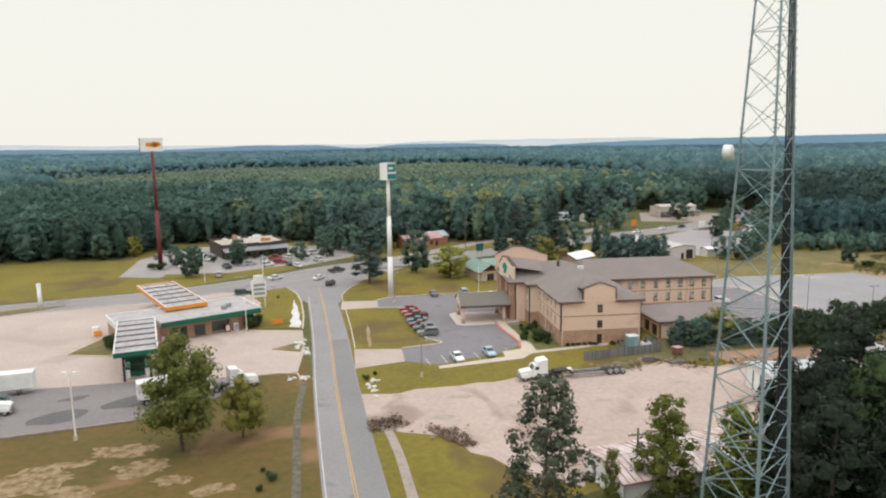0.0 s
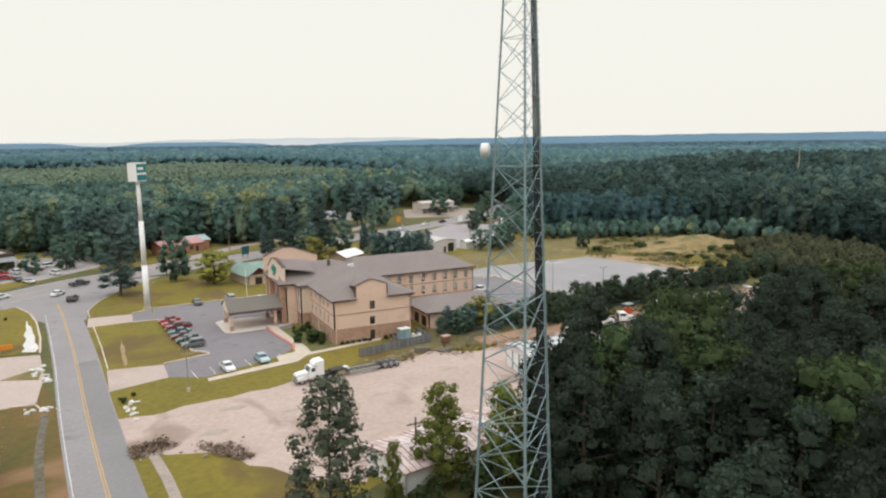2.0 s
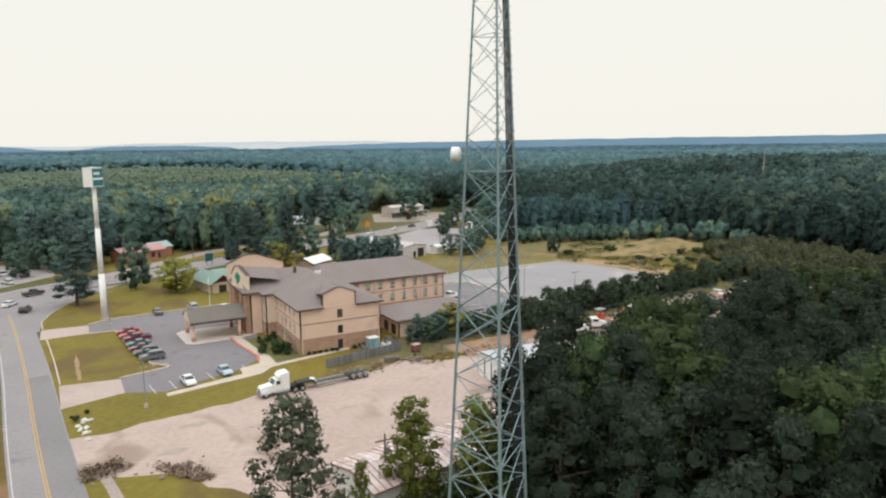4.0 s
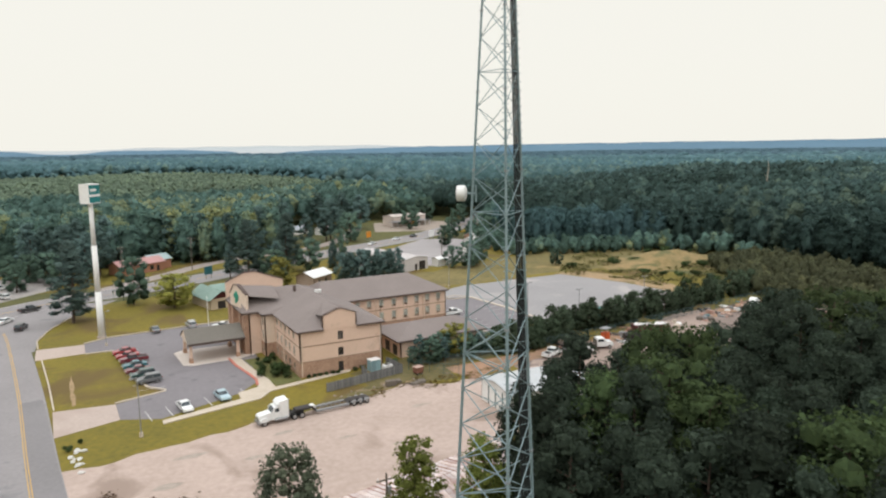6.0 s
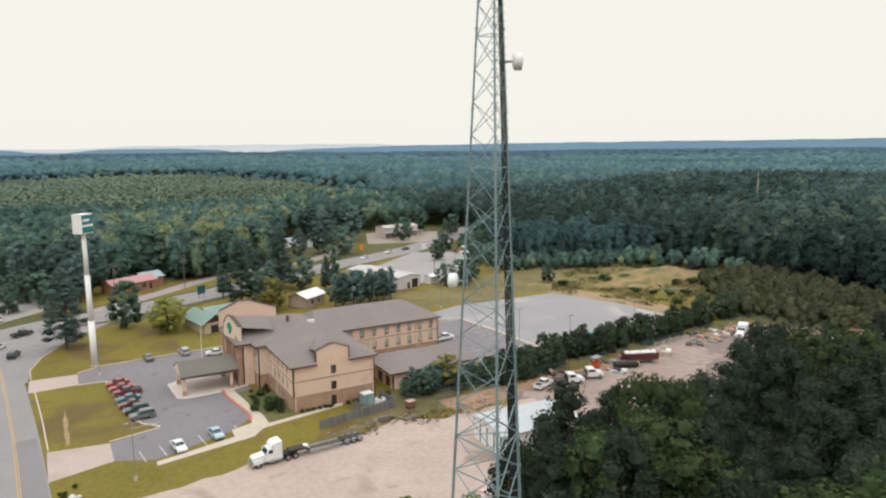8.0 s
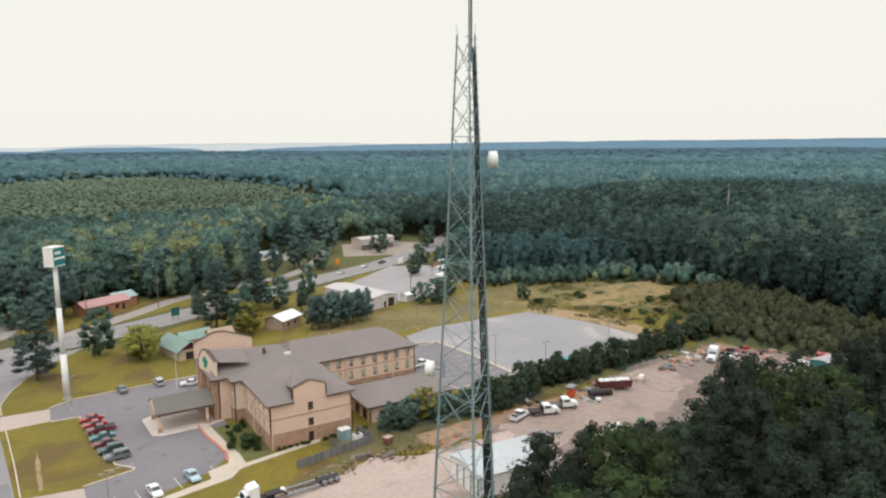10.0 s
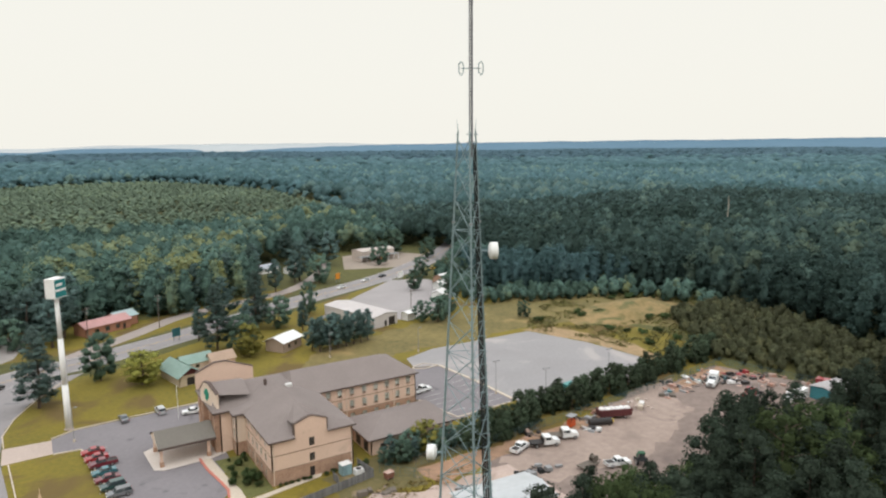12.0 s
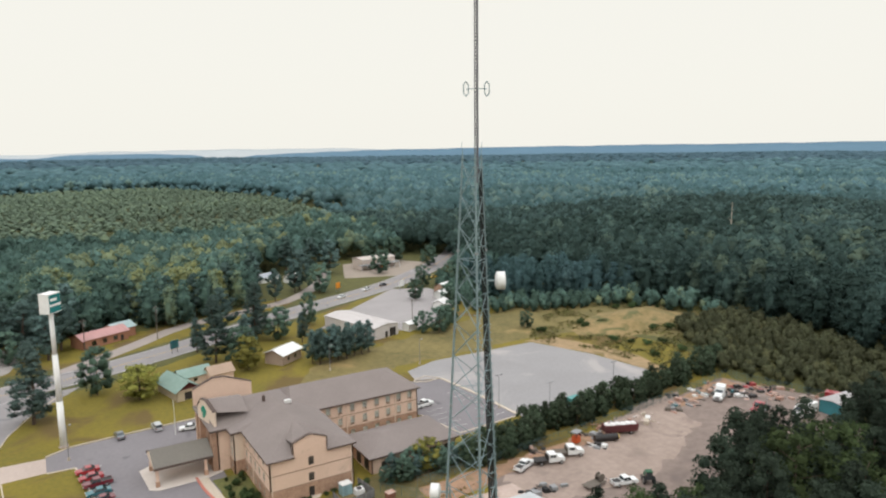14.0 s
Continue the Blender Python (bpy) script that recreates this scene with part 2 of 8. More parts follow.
GREY_BOARD = material("silvered_boards", (0.215, 0.21, 0.205), 0.9, (0.14, 0.138, 0.135), 2.0, 0.4, vary=0.25)
TRIM = material("brown_band", (0.3, 0.21, 0.15), 0.85)
WHITE = material("white_paint", (0.78, 0.77, 0.74), 0.5, (0.66, 0.65, 0.62), 1.2, 0.25)
WHITE_METAL = material("white_sheet_metal", (0.72, 0.71, 0.69), 0.55, (0.58, 0.56, 0.53), 0.9, 0.12)
DARK = material("dark_frame", (0.035, 0.03, 0.028), 0.5)
CURTAIN = material("pale_curtain", (0.62, 0.64, 0.57), 0.9)
# panels behind glass, their dark colour standing in for unlit rooms
INSIDE = material("dark_room_panel", (0.1, 0.085, 0.07), 0.9)
WARM_GRILLE = material("tan_heating_grille", (0.44, 0.33, 0.25), 0.8)
GLASS = glass("window_glass")
CLEAR_GLASS = glass("clear_glass", (0.97, 0.985, 0.98))
TEAL_GLASS = glass("green_glass", (0.3, 0.6, 0.5))
STEEL = material("galvanised_steel", (0.25, 0.325, 0.335), 0.55, (0.17, 0.23, 0.24), 3.0, 0.3, metal=0.2)
CABLE = material("black_feed_lines", (0.02, 0.024, 0.024), 0.6)
POLE_GREY = material("grey_pole_metal", (0.3, 0.3, 0.3), 0.55, metal=0.3)
WOOD = material("weathered_wood", (0.17, 0.14, 0.115), 0.9, (0.1, 0.085, 0.07), 3.0, 0.5, 0.01)
BARK = material("bark", (0.13, 0.095, 0.07), 0.95, (0.07, 0.05, 0.04), 4.0, 0.6, 0.02)
RUBBER = material("tyre_rubber", (0.02, 0.02, 0.02), 0.85)
GREEN = material("dark_green_fascia", (0.015, 0.12, 0.075), 0.55)
ORANGE = material("orange_fascia", (0.75, 0.28, 0.03), 0.55)
RUST = material("rusty_metal", (0.3, 0.13, 0.08), 0.85, (0.45, 0.36, 0.31), 0.8, 0.3)
PINE_LEAF = leaves("pine_needles", (0.067, 0.089, 0.059), (0.037, 0.053, 0.039), clump=2.6, relief=0.5)
# next three: haze put into the leaf colour, paler and bluer than near trees
FAR_PINE_LEAF = leaves("hazed_pine_needles", (0.166, 0.249, 0.222), (0.101, 0.159, 0.148), clump=2.6, relief=0.7)
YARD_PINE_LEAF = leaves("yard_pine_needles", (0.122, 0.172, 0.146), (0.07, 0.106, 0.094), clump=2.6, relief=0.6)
FAR_OAK_LEAF = leaves("hazed_oak_leaves", (0.161, 0.241, 0.172), (0.099, 0.161, 0.124), clump=2.6, relief=0.7)
OAK_LEAF = leaves("broad_leaves", (0.097, 0.136, 0.051), (0.057, 0.089, 0.04), clump=2.6, relief=0.5)
BRIGHT_LEAF = leaves("bright_leaves", (0.3, 0.28, 0.072), (0.2, 0.2, 0.055))
# WEST and EDGE leaves carry painted haze, paler and bluer than WOODS
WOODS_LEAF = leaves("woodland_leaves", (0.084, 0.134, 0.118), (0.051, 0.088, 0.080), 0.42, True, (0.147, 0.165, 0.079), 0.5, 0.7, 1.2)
WEST_LEAF = leaves("hazed_mixed_woodland_leaves", (0.132, 0.217, 0.184), (0.082, 0.146, 0.129), 0.4, True, (0.287, 0.283, 0.103), 0.7, 0.7, 1.2)
EDGE_LEAF = leaves("hazed_roadside_leaves", (0.158, 0.254, 0.203), (0.098, 0.17, 0.15), 0.4, True, (0.335, 0.315, 0.096), 0.75, 0.7, 1.2)
YOUNG_LEAF = leaves("young_plantation_leaves", (0.2, 0.268, 0.185), (0.146, 0.2, 0.142), 0.25, True, (0.236, 0.286, 0.172), 0.6, 0.5, 1.2, spread=0.15)
SCRUB_LEAF = leaves("brown_scrub_leaves", (0.123, 0.131, 0.07), (0.075, 0.084, 0.049), 0.25, True, (0.172, 0.148, 0.066), 0.5, 1.2, 0.6)
# FAR, SLOPE and VALLEY leaves: distance haze put into the base colour
FAR_LEAF = leaves("hazed_distant_leaves", (0.140, 0.245, 0.267), (0.094, 0.172, 0.191), 0.3, True, (0.196, 0.28, 0.210), 0.7, 0.4, 2.0, spread=0.13)
SLOPE_LEAF = leaves("hazed_hillside_leaves", (0.100, 0.158, 0.144), (0.061, 0.104, 0.099), 0.36, True, (0.157, 0.19, 0.105), 0.55, 0.6, 1.4)
VALLEY_LEAF = leaves("hazed_valley_leaves", (0.120, 0.202, 0.207), (0.076, 0.138, 0.145), 0.34, True, (0.176, 0.23, 0.158), 0.65, 0.5, 1.6, spread=0.16)
TALL_PINE_LEAF = leaves("lone_pine_needles", (0.125, 0.14, 0.09), (0.066, 0.08, 0.055))
TALL_OAK_LEAF = leaves("lone_oak_leaves", (0.3, 0.34, 0.1), (0.19, 0.23, 0.08))
# HILL and DISTANT leaves: haze of the far slopes painted as blue
HILL_LEAF = leaves("hazed_slope_leaves", (0.108, 0.182, 0.222), (0.092, 0.156, 0.194), 0.15, True, (0.13, 0.21, 0.235), 0.4, 0.1, 1.0, spread=0.08)
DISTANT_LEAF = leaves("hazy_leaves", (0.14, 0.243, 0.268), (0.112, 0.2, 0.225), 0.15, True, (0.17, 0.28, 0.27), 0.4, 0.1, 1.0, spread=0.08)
COLUMN_LEAF = leaves("slim_tree_leaves", (0.23, 0.265, 0.06), (0.125, 0.155, 0.045))
# haze painted into the hills' colour: blue on the nearer, pale on the farthest
HILL = material("hazed_hills", (0.118, 0.19, 0.245), 1.0, (0.105, 0.17, 0.222), 0.01, 0.002, gloss=0.0)
FAR_HILL = material("hazed_farthest_hills", (0.4, 0.42, 0.42), 1.0, (0.36, 0.385, 0.39), 0.01, 0.002, gloss=0.0)

# ---- land ----
def rise(x, y):
    """Height of the land: level round the hotel, low wooded hills far off."""
    d = math.hypot(x, y)
    hill = 12.0 * max(0.0, 1 - ((x - 400) / 210) ** 2 - ((y - 165) / 190) ** 2) ** 1.5
    if d < 420:
        return hill
    s = min(1.0, (d - 420) / 2600)
    wave = noise.noise(Vector((x / 900, y / 900, 3.1))) * 16 + noise.noise(Vector((x / 2100, y / 2100, 8.7))) * 18
    east = max(0.0, math.sin(math.atan2(y, x) * 1.0 + 0.95)) if x > 0 else 0.0
    return hill + s * (2 + 0.6 * wave + 8 * east)


land = Geo()
AZ, RINGS = 120, [0, 60, 120, 200, 235, 265, 300, 340, 380, 420] + [420 * 1.075 ** i for i in range(1, 33)]
for r in RINGS:
    for i in range(AZ):
        a = 2 * math.pi * i / AZ
        x, y = r * math.cos(a), r * math.sin(a)
        land.v.append((x, y, rise(x, y)))
land.f += [(j * AZ + i, (j + 1) * AZ + i, (j + 1) * AZ + (i + 1) % AZ, j * AZ + (i + 1) % AZ) for j in range(len(RINGS) - 1) for i in range(AZ)]
ground = setting("ground", land, GROUND, "rough olive-brown ground under woods and verges", "ground", True)

def ridge(name, radius, crest, mat, label, seed):
    """A line of low hills round the horizon; crest: degrees east of north and height, joined smoothly."""
    g = Geo()
    for i in range(321):
        az = -40 + 120 * i / 320
        a = radians(90 - az)
        for (d0, h0), (d1, h1) in zip(crest, crest[1:]):
            if d0 <= az <= d1:
                s = (az - d0) / (d1 - d0)
                top = h0 + (h1 - h0) * (3 * s * s - 2 * s ** 3)
        top += 3.5 * noise.noise(Vector((az / 2.2, 0.3, seed))) + 1.6 * noise.noise(Vector((az * 1.6, 1.3, seed)))
        for r, z in ((radius - 600, -10), (radius - 200, top * 0.55), (radius, top), (radius + 60, -10)):
            g.v.append((r * math.cos(a), r * math.sin(a), z))
    g.f += [(4 * i + k, 4 * (i + 1) + k, 4 * (i + 1) + k + 1, 4 * i + k + 1)[::-1] for i in range(320) for k in range(3)]
    return setting(name, g, mat, label, "hills", True)


ridge("backdrop", 4500, [(-40, 40), (-27, 40), (-16, 30), (-8.3, 48), (-4.2, 44), (-0.6, 24), (3.9, 44), (7, 44), (11, 36), (13.4, 12), (16.5, 30), (23, 47), (28, 56), (42, 66), (51, 69), (65, 74), (80, 74)], HILL, "wooded hills on the horizon, coloured blue for haze", 1.7)
ridge("backdrop", 4760, [(-40, 66), (-27, 66), (-18, 54), (-8, 50), (0, 46), (5.6, 60), (14, 66), (23, 66), (27, 56), (31, 40), (80, 36)], FAR_HILL, "farthest hills, coloured pale for haze against the sky", 6.1)


def sheet(name, poly, z, mat, label, category, edge=0.0, seed=1):
    """A thin sheet over the ground. edge: how far its rim wanders."""
    g, rim = Geo(), []
    rnd = random.Random(seed)
    for (x0, y0), (x1, y1) in zip(poly, poly[1:] + poly[:1]):
        steps = max(1, int(math.hypot(x1 - x0, y1 - y0) / 2.5)) if edge else 1
        for i in range(steps):
            s = i / steps
            rim.append((x0 + (x1 - x0) * s + rnd.uniform(-edge, edge), y0 + (y1 - y0) * s + rnd.uniform(-edge, edge)))
    g.prism(rim, -0.05, z)
    return setting(name, g, mat, label, category)


def spline(points, step=3.0):
    """Points of a smooth line through those given."""
    pts = [Vector((*p, 0)) for p in points]
    pts = [2 * pts[0] - pts[1]] + pts + [2 * pts[-1] - pts[-2]]
    out = []
    for a, b, c, d in zip(pts, pts[1:], pts[2:], pts[3:]):
        n = max(2, int((c - b).length / step))
        for i in range(n):
            t = i / n
            out.append(0.5 * ((2 * b) + (c - a) * t + (2 * a - 5 * b + 4 * c - d) * t * t + (3 * b - a - 3 * c + d) * t ** 3))
    return out + [pts[-2]]


def ribbon(line, left, right, z, geo=None, dash=None):
    """A strip along a line from offset left to right (to the right of the way is plus)."""
    g = geo or Geo()
    sides, run = [], 0.0
    for i, p in enumerate(line):
        d = (line[min(i + 1, len(line) - 1)] - line[max(i - 1, 0)]).normalized()
        n = Vector((d.y, -d.x, 0))
        sides.append((p + n * left, p + n * right))
    for i, ((a, b), (c, d)) in enumerate(zip(sides, sides[1:])):
        run += (line[i + 1] - line[i]).length
        if dash and run % (dash[0] + dash[1]) > dash[0]:
            continue
        g.face((a.x, a.y, z), (b.x, b.y, z), (d.x, d.y, z), (c.x, c.y, z))
    return g


STREET = spline([(-21, -300), (-33, -130), (-41.0, -55), (-44.4, -20), (-47.0, 13), (-50.0, 44), (-52.0, 62), (-55, 82)])
HIGHWAY = spline([(-420, -60), (-240, 15), (-133, 53), (-98, 64), (-70, 80), (-45, 100), (-22, 108), (10, 123), (59, 150), (118, 180), (176, 226), (230, 290), (300, 420)])

lot_grass = sheet("lawn_verge", [(-47, -60), (-45, 44), (-47, 62), (-38, 92), (-20, 93), (10, 110), (60, 138), (108, 165), (140, 150), (140, 70), (150, 30), (136, -3), (-25, -62)], 0.01, GRASS, "patchy yellow-green mown grass round the hotel", "grass", 0.5, 2)
west_grass = sheet("roadside_grass", [(-220, -140), (-37, -140), (-36, -60), (-48, -18), (-51, 0), (-110, -26), (-140, -30), (-220, -45)], 0.012, material("dry_roadside_grass", (0.135, 0.084, 0.024), 0.95, (0.072, 0.066, 0.016), 0.7, 0.045, 0.08, mix=(0.38, 0.6), stain=((0.205, 0.12, 0.06), 0.07, 0.35)), "dry brown and green roadside grass with bare patches", "grass", 0.5, 3)
north_field = sheet("grass_field", [(-320, 10), (-240, 30), (-133, 62), (-98, 72), (-72, 92), (-60, 118), (-100, 128), (-135, 130), (-320, 135)], 0.012, GRASS, "wide yellow-green mown field beside the highway", "grass", 0.5, 4)
mall_grass = sheet("mall_grass", [(-130, 125), (-60, 118), (-20, 118), (12, 135), (62, 165), (60, 178), (0, 152), (-60, 165), (-120, 170)], 0.014, GRASS, "grass verge across the highway", "grass", 0.5, 5)

highway = setting("highway", ribbon(HIGHWAY, -7.2, 7.2, 0.035), ASPHALT, "grey four-lane asphalt highway curving through the woods", "road")
street = setting("street", ribbon(STREET, -3.9, 3.9, 0.04), ASPHALT, "worn grey two-lane asphalt street", "road")
dark_lane = setting("street_patch", ribbon(spline([(-38.7, -75), (-39.2, -55), (-42.6, -20), (-44.2, 0), (-45.3, 12)]), -1.85, 1.9, 0.046), ASPHALT_DARK, "newer dark asphalt lane", "road")
mouth = sheet("street_mouth", [(-53.9, 47), (-45.8, 47), (-45.2, 60), (-40, 76), (-26, 96), (-60, 92), (-92, 66), (-72, 66), (-60, 60)], 0.03, ASPHALT, "asphalt where the street joins the highway", "road")
paint = Geo()
for off in (-0.22, 0.1):
    ribbon(STREET[:-4], off, off + 0.13, 0.052, paint)
yellow_lines = setting("centre_line", paint, YELLOW, "faded double yellow centre line", "road marking")
paint = Geo()
ribbon(STREET[:-8], -3.55, -3.43, 0.052, paint)
ribbon(HIGHWAY, -6.4, -6.25, 0.05, paint)
ribbon(HIGHWAY, 6.25, 6.4, 0.05, paint)
white_lines = setting("edge_line", paint, WHITE_LINE, "worn white edge lines", "road marking")
paint = Geo()
for off in (-0.25, 0.13):
    ribbon(HIGHWAY, off, off + 0.13, 0.05, paint)
highway_lines = setting("highway_centre_line", paint, YELLOW, "double yellow line on the highway", "road marking")

# hotel car park
car_park = sheet("car_park", [(-36, 39.5), (-36, 48), (-31, 51), (-2, 53), (22, 53), (22, 40), (-3, 38), (-4, 16), (-8, 8), (-8, 2), (-12.2, -2.5), (-26, -8), (-32, -5), (-32.2, 3), (-24, 6), (-26, 9), (-30.6, 39)], 0.03, LOT, "grey asphalt hotel car park", "car park")
for poly in ([(-45.5, 39), (-36, 39.6), (-36, 47.6), (-45.5, 48)], [(-41.5, -8), (-32, -5), (-32.2, 3), (-41.8, 4.4)]):
    sheet("driveway_apron", poly, 0.05, CONCRETE, "pale concrete driveway apron", "driveway")


def kerb(points, width=0.35, top=0.16, mat=KERB, name="kerb", label="pale concrete kerb", closed=False):
    line = [Vector((*p, 0)) for p in points]
    if closed:
        line.append(line[0])
    g = Geo()
    for a, b in zip(line, line[1:]):
        d = (b - a).normalized()
        n = Vector((d.y, -d.x, 0)) * width / 2
        g.prism([(p.x, p.y) for p in (a - n, a + n, b + n, b - n)][::-1], 0, top)
    return setting(name, g, mat, label, "kerb")


kerb([(-36, 39.2), (-30.6, 38.8), (-29.4, 30), (-27.8, 18), (-26.4, 9.5), (-23.6, 6.4), (-24, 5.6), (-32.2, 3.6)])
kerb([(-36, 48.4), (-31.4, 51.3), (-20, 52.4), (-2, 53.4), (20, 53.6)])
kerb([(-45.2, 48.6), (-45.6, 56), (-43.4, 66), (-38.5, 78), (-32, 90)], 0.25)
kerb([(-44.2, 38.6), (-42.6, 20), (-41.6, 5)], 0.25)
walkway = sheet("walkway", [(-26, -10.6), (-9.5, -7.2), (-7, -4.4), (0, -3.0), (9.5, -1.2), (10.2, -0.2), (9, 0.2), (0, -1.7), (-5.6, -2.6), (-5.6, 2), (-6.4, 7), (-7.2, 16), (-7.4, 19), (-9.4, 19), (-8.6, 12), (-7.6, 4), (-8.4, -1), (-12.4, -2.3), (-12.6, -5.6), (-26, -9.1)], 0.14, KERB, "pale concrete walkway along the car park", "pavement")
kerb([(-9.5, 20), (-9.2, 14), (-8.1, 7), (-7.7, 3.2), (-8.3, 0.2)], 0.5, 0.18, RED_KERB, "red_kerb", "red-painted fire-lane kerb")
rear_lot = sheet("rear_car_park", [(45, 9.4), (48.8, 8), (66.9, 10.4), (66, 44), (58, 47), (44, 50), (22, 56), (22, 40), (44, 38), (46, 24)], 0.03, LOT, "grey rear car park with marked bays", "car park")
far_lot = sheet("empty_lot", [(67.5, 8), (104, 4), (122, 16), (119, 38), (111, 60), (72, 60.5), (60, 56), (58, 47.6), (66, 44.6)], 0.028, material("pale_old_asphalt", (0.285, 0.27, 0.265), 0.9, (0.235, 0.222, 0.22), 1.0, 0.05, 0.01, stain=((0.345, 0.315, 0.3), 0.05, 0.4)), "wide empty pale asphalt lot", "car park")
kerb([(65.2, 45), (66.9, 28), (67.3, 10.6)], 0.9)
kerb([(46.3, 24), (48.8, 9.2), (66.9, 10.2)], 0.4)
kerb([(58, 48), (62, 49), (65, 45.5), (60, 44.6), (57, 46.5)], 0.3, closed=True)
dirt_bank = sheet("dirt_bank", [(122.5, 15), (128, 16), (131, 30), (127, 46), (122, 60), (110, 62.5), (111.5, 60), (119.5, 38)], 0.022, DIRT, "bare tan dirt round the empty lot", "dirt", 0.8, 7)
meadow = sheet("meadow", [(70, 62), (112, 64), (140, 60), (160, 30), (210, 20), (240, 70), (200, 120), (150, 110), (90, 92), (40, 80), (24, 58)], 0.018, MEADOW, "dry brown meadow with scattered shrubs", "grass", 1.2, 8)

# gravel ground and scrap yard
gravel = sheet("gravel_yard", [(-41.5, -35), (-41.2, -21), (-36, -21.5), (-26, -20.2), (-12, -17.2), (4, -16.5), (16, -13), (24, -17), (34, -17), (46, -17), (46, -34), (24, -42), (6, -46), (-6, -48), (-14, -56), (-21, -52), (-28, -40), (-34, -37)], 0.026, GRAVEL, "pale packed gravel yard with ruts and puddles", "gravel", 0.7, 9)
scrap = sheet("scrap_yard_ground", [(34, -40), (40, -12), (60, -9.5), (90, -6), (134, 1), (146, -33), (120, -46), (70, -46)], 0.024, YARD, "brown dirt yard with stains and ruts", "dirt", 0.7, 10)

PALE_YARD = material("pale_yard_dirt", (0.34, 0.262, 0.218), 0.95, (0.235, 0.177, 0.146), 0.6, 0.06, 0.03, stain=((0.2, 0.152, 0.128), 0.1, 0.35))
sheet("yard_track", [(49.3, -27.6), (66.4, -30.5), (83.6, -26.1), (101.6, -17.1), (104.4, -8.8), (87.6, -10.9), (62.5, -12.6), (42.2, -15.0)], 0.03, PALE_YARD, "pale trodden dirt across the yard", "dirt", 1.4, 31)
sheet("yard_track", [(84.4, -12.1), (98.1, -10.6), (111.8, -5.5), (113.7, 0.9), (97.9, -1.4), (83.6, -5.5)], 0.036, PALE_YARD, "pale tan spoil along the fence", "dirt", 1.0, 32)

# filling station ground
station_pad = sheet("station_forecourt", [(-52, -8), (-51.8, 6), (-53.5, 21), (-64, 23), (-66, 50), (-72, 66), (-92, 64), (-112, 56), (-128, 48), (-150, 38), (-150, -22), (-110, -22), (-62, -9.5)], 0.02, CONCRETE, "pale tan concrete forecourt with stains", "concrete")
truck_strip = sheet("truck_lane", [(-140, -36), (-92, -31), (-72, -27), (-61.5, -16), (-62, -9), (-78, -8.5), (-100, -10.5), (-140, -16)], 0.034, material("grey_truck_lane", (0.225, 0.2, 0.19), 0.9, (0.17, 0.15, 0.145), 1.2, 0.07, 0.01), "grey patched asphalt truck lane", "concrete")
PATCH = material("dark_asphalt_repair", (0.125, 0.116, 0.112), 0.92, (0.095, 0.088, 0.085), 1.6, 0.3, 0.01)
for x, y, a, b, turn in ((-87.2, -24.0, 4.3, 2.6, 22), (-77.6, -18.6, 5.0, 2.5, 28), (-88.0, -16.0, 2.4, 0.9, 20)):
    c, q = math.cos(radians(turn)), math.sin(radians(turn))
    sheet("asphalt_patch", [(x + a * math.cos(k * .449) * c - b * math.sin(k * .449) * q, y + a * math.cos(k * .449) * q + b * math.sin(k * .449) * c) for k in range(14)], 0.042, PATCH, "dark oval asphalt repair", "asphalt", 0.25, 5)
station_lawn = sheet("station_lawn", [(-53.8, 22.5), (-66, 23.4), (-66.5, 50), (-72, 63), (-62, 69), (-58.5, 60), (-56.5, 50), (-54.5, 34)], 0.16, GRASS, "kerbed corner lawn", "grass")
for poly in ([(-99.5, 9.5), (-90, 7.5), (-89, 17), (-95.5, 25)], [(-58.5, 7), (-52.6, 4.5), (-52.3, 12)], [(-125, 50), (-118, 56), (-128, 54), (-142, 46), (-140, 42)]):
    sheet("planted_island", poly, 0.14, MEADOW, "kerbed traffic island with dry grass", "island")
diner_lot = sheet("diner_car_park", [(-118, 96), (-104, 92), (-78, 88), (-58, 108), (-44, 122), (-38, 150), (-110, 160), (-122, 130)], 0.026, material("pale_diner_lot", (0.35, 0.32, 0.3), 0.9, (0.23, 0.205, 0.19), 1.0, 0.06, 0.01), "pale asphalt diner car park", "car park")
diner_verge = sheet("diner_verge", [(-104, 91), (-82, 88), (-70, 92), (-58, 106), (-66, 108), (-84, 97), (-104, 98)], 0.04, GRASS, "grass verge along the diner car park", "grass", 0.3, 3)
loop_road = setting("side_road", ribbon(spline([(-30, 113), (-8, 132), (12, 150), (40, 162), (62, 172), (84, 196), (104, 232)]), -3.2, 3.2, 0.03), material("pale_side_road", (0.33, 0.28, 0.25), 0.9, (0.26, 0.22, 0.2), 1.0, 0.08), "pale side road looping off the highway", "road")
shop_lot = sheet("shop_lot", [(56, 118), (84, 96), (100, 104), (128, 130), (128, 160), (112, 168), (78, 140)], 0.03, material("shop_asphalt", (0.32, 0.293, 0.285), 0.9, (0.265, 0.242, 0.235), 1.0, 0.08), "asphalt round the white metal shop", "car park")
shop_lot_far = sheet("shop_lot", [(104, 206), (132, 196), (164, 226), (150, 250), (120, 246)], 0.03, material("shop_dirt", (0.33, 0.27, 0.22), 0.9, (0.25, 0.205, 0.165), 1.0, 0.08), "pale dirt lot by the roadside shop", "car park")


# low dry mound behind the empty lot, and the reddish bank along the yard's fence
mound = Geo()
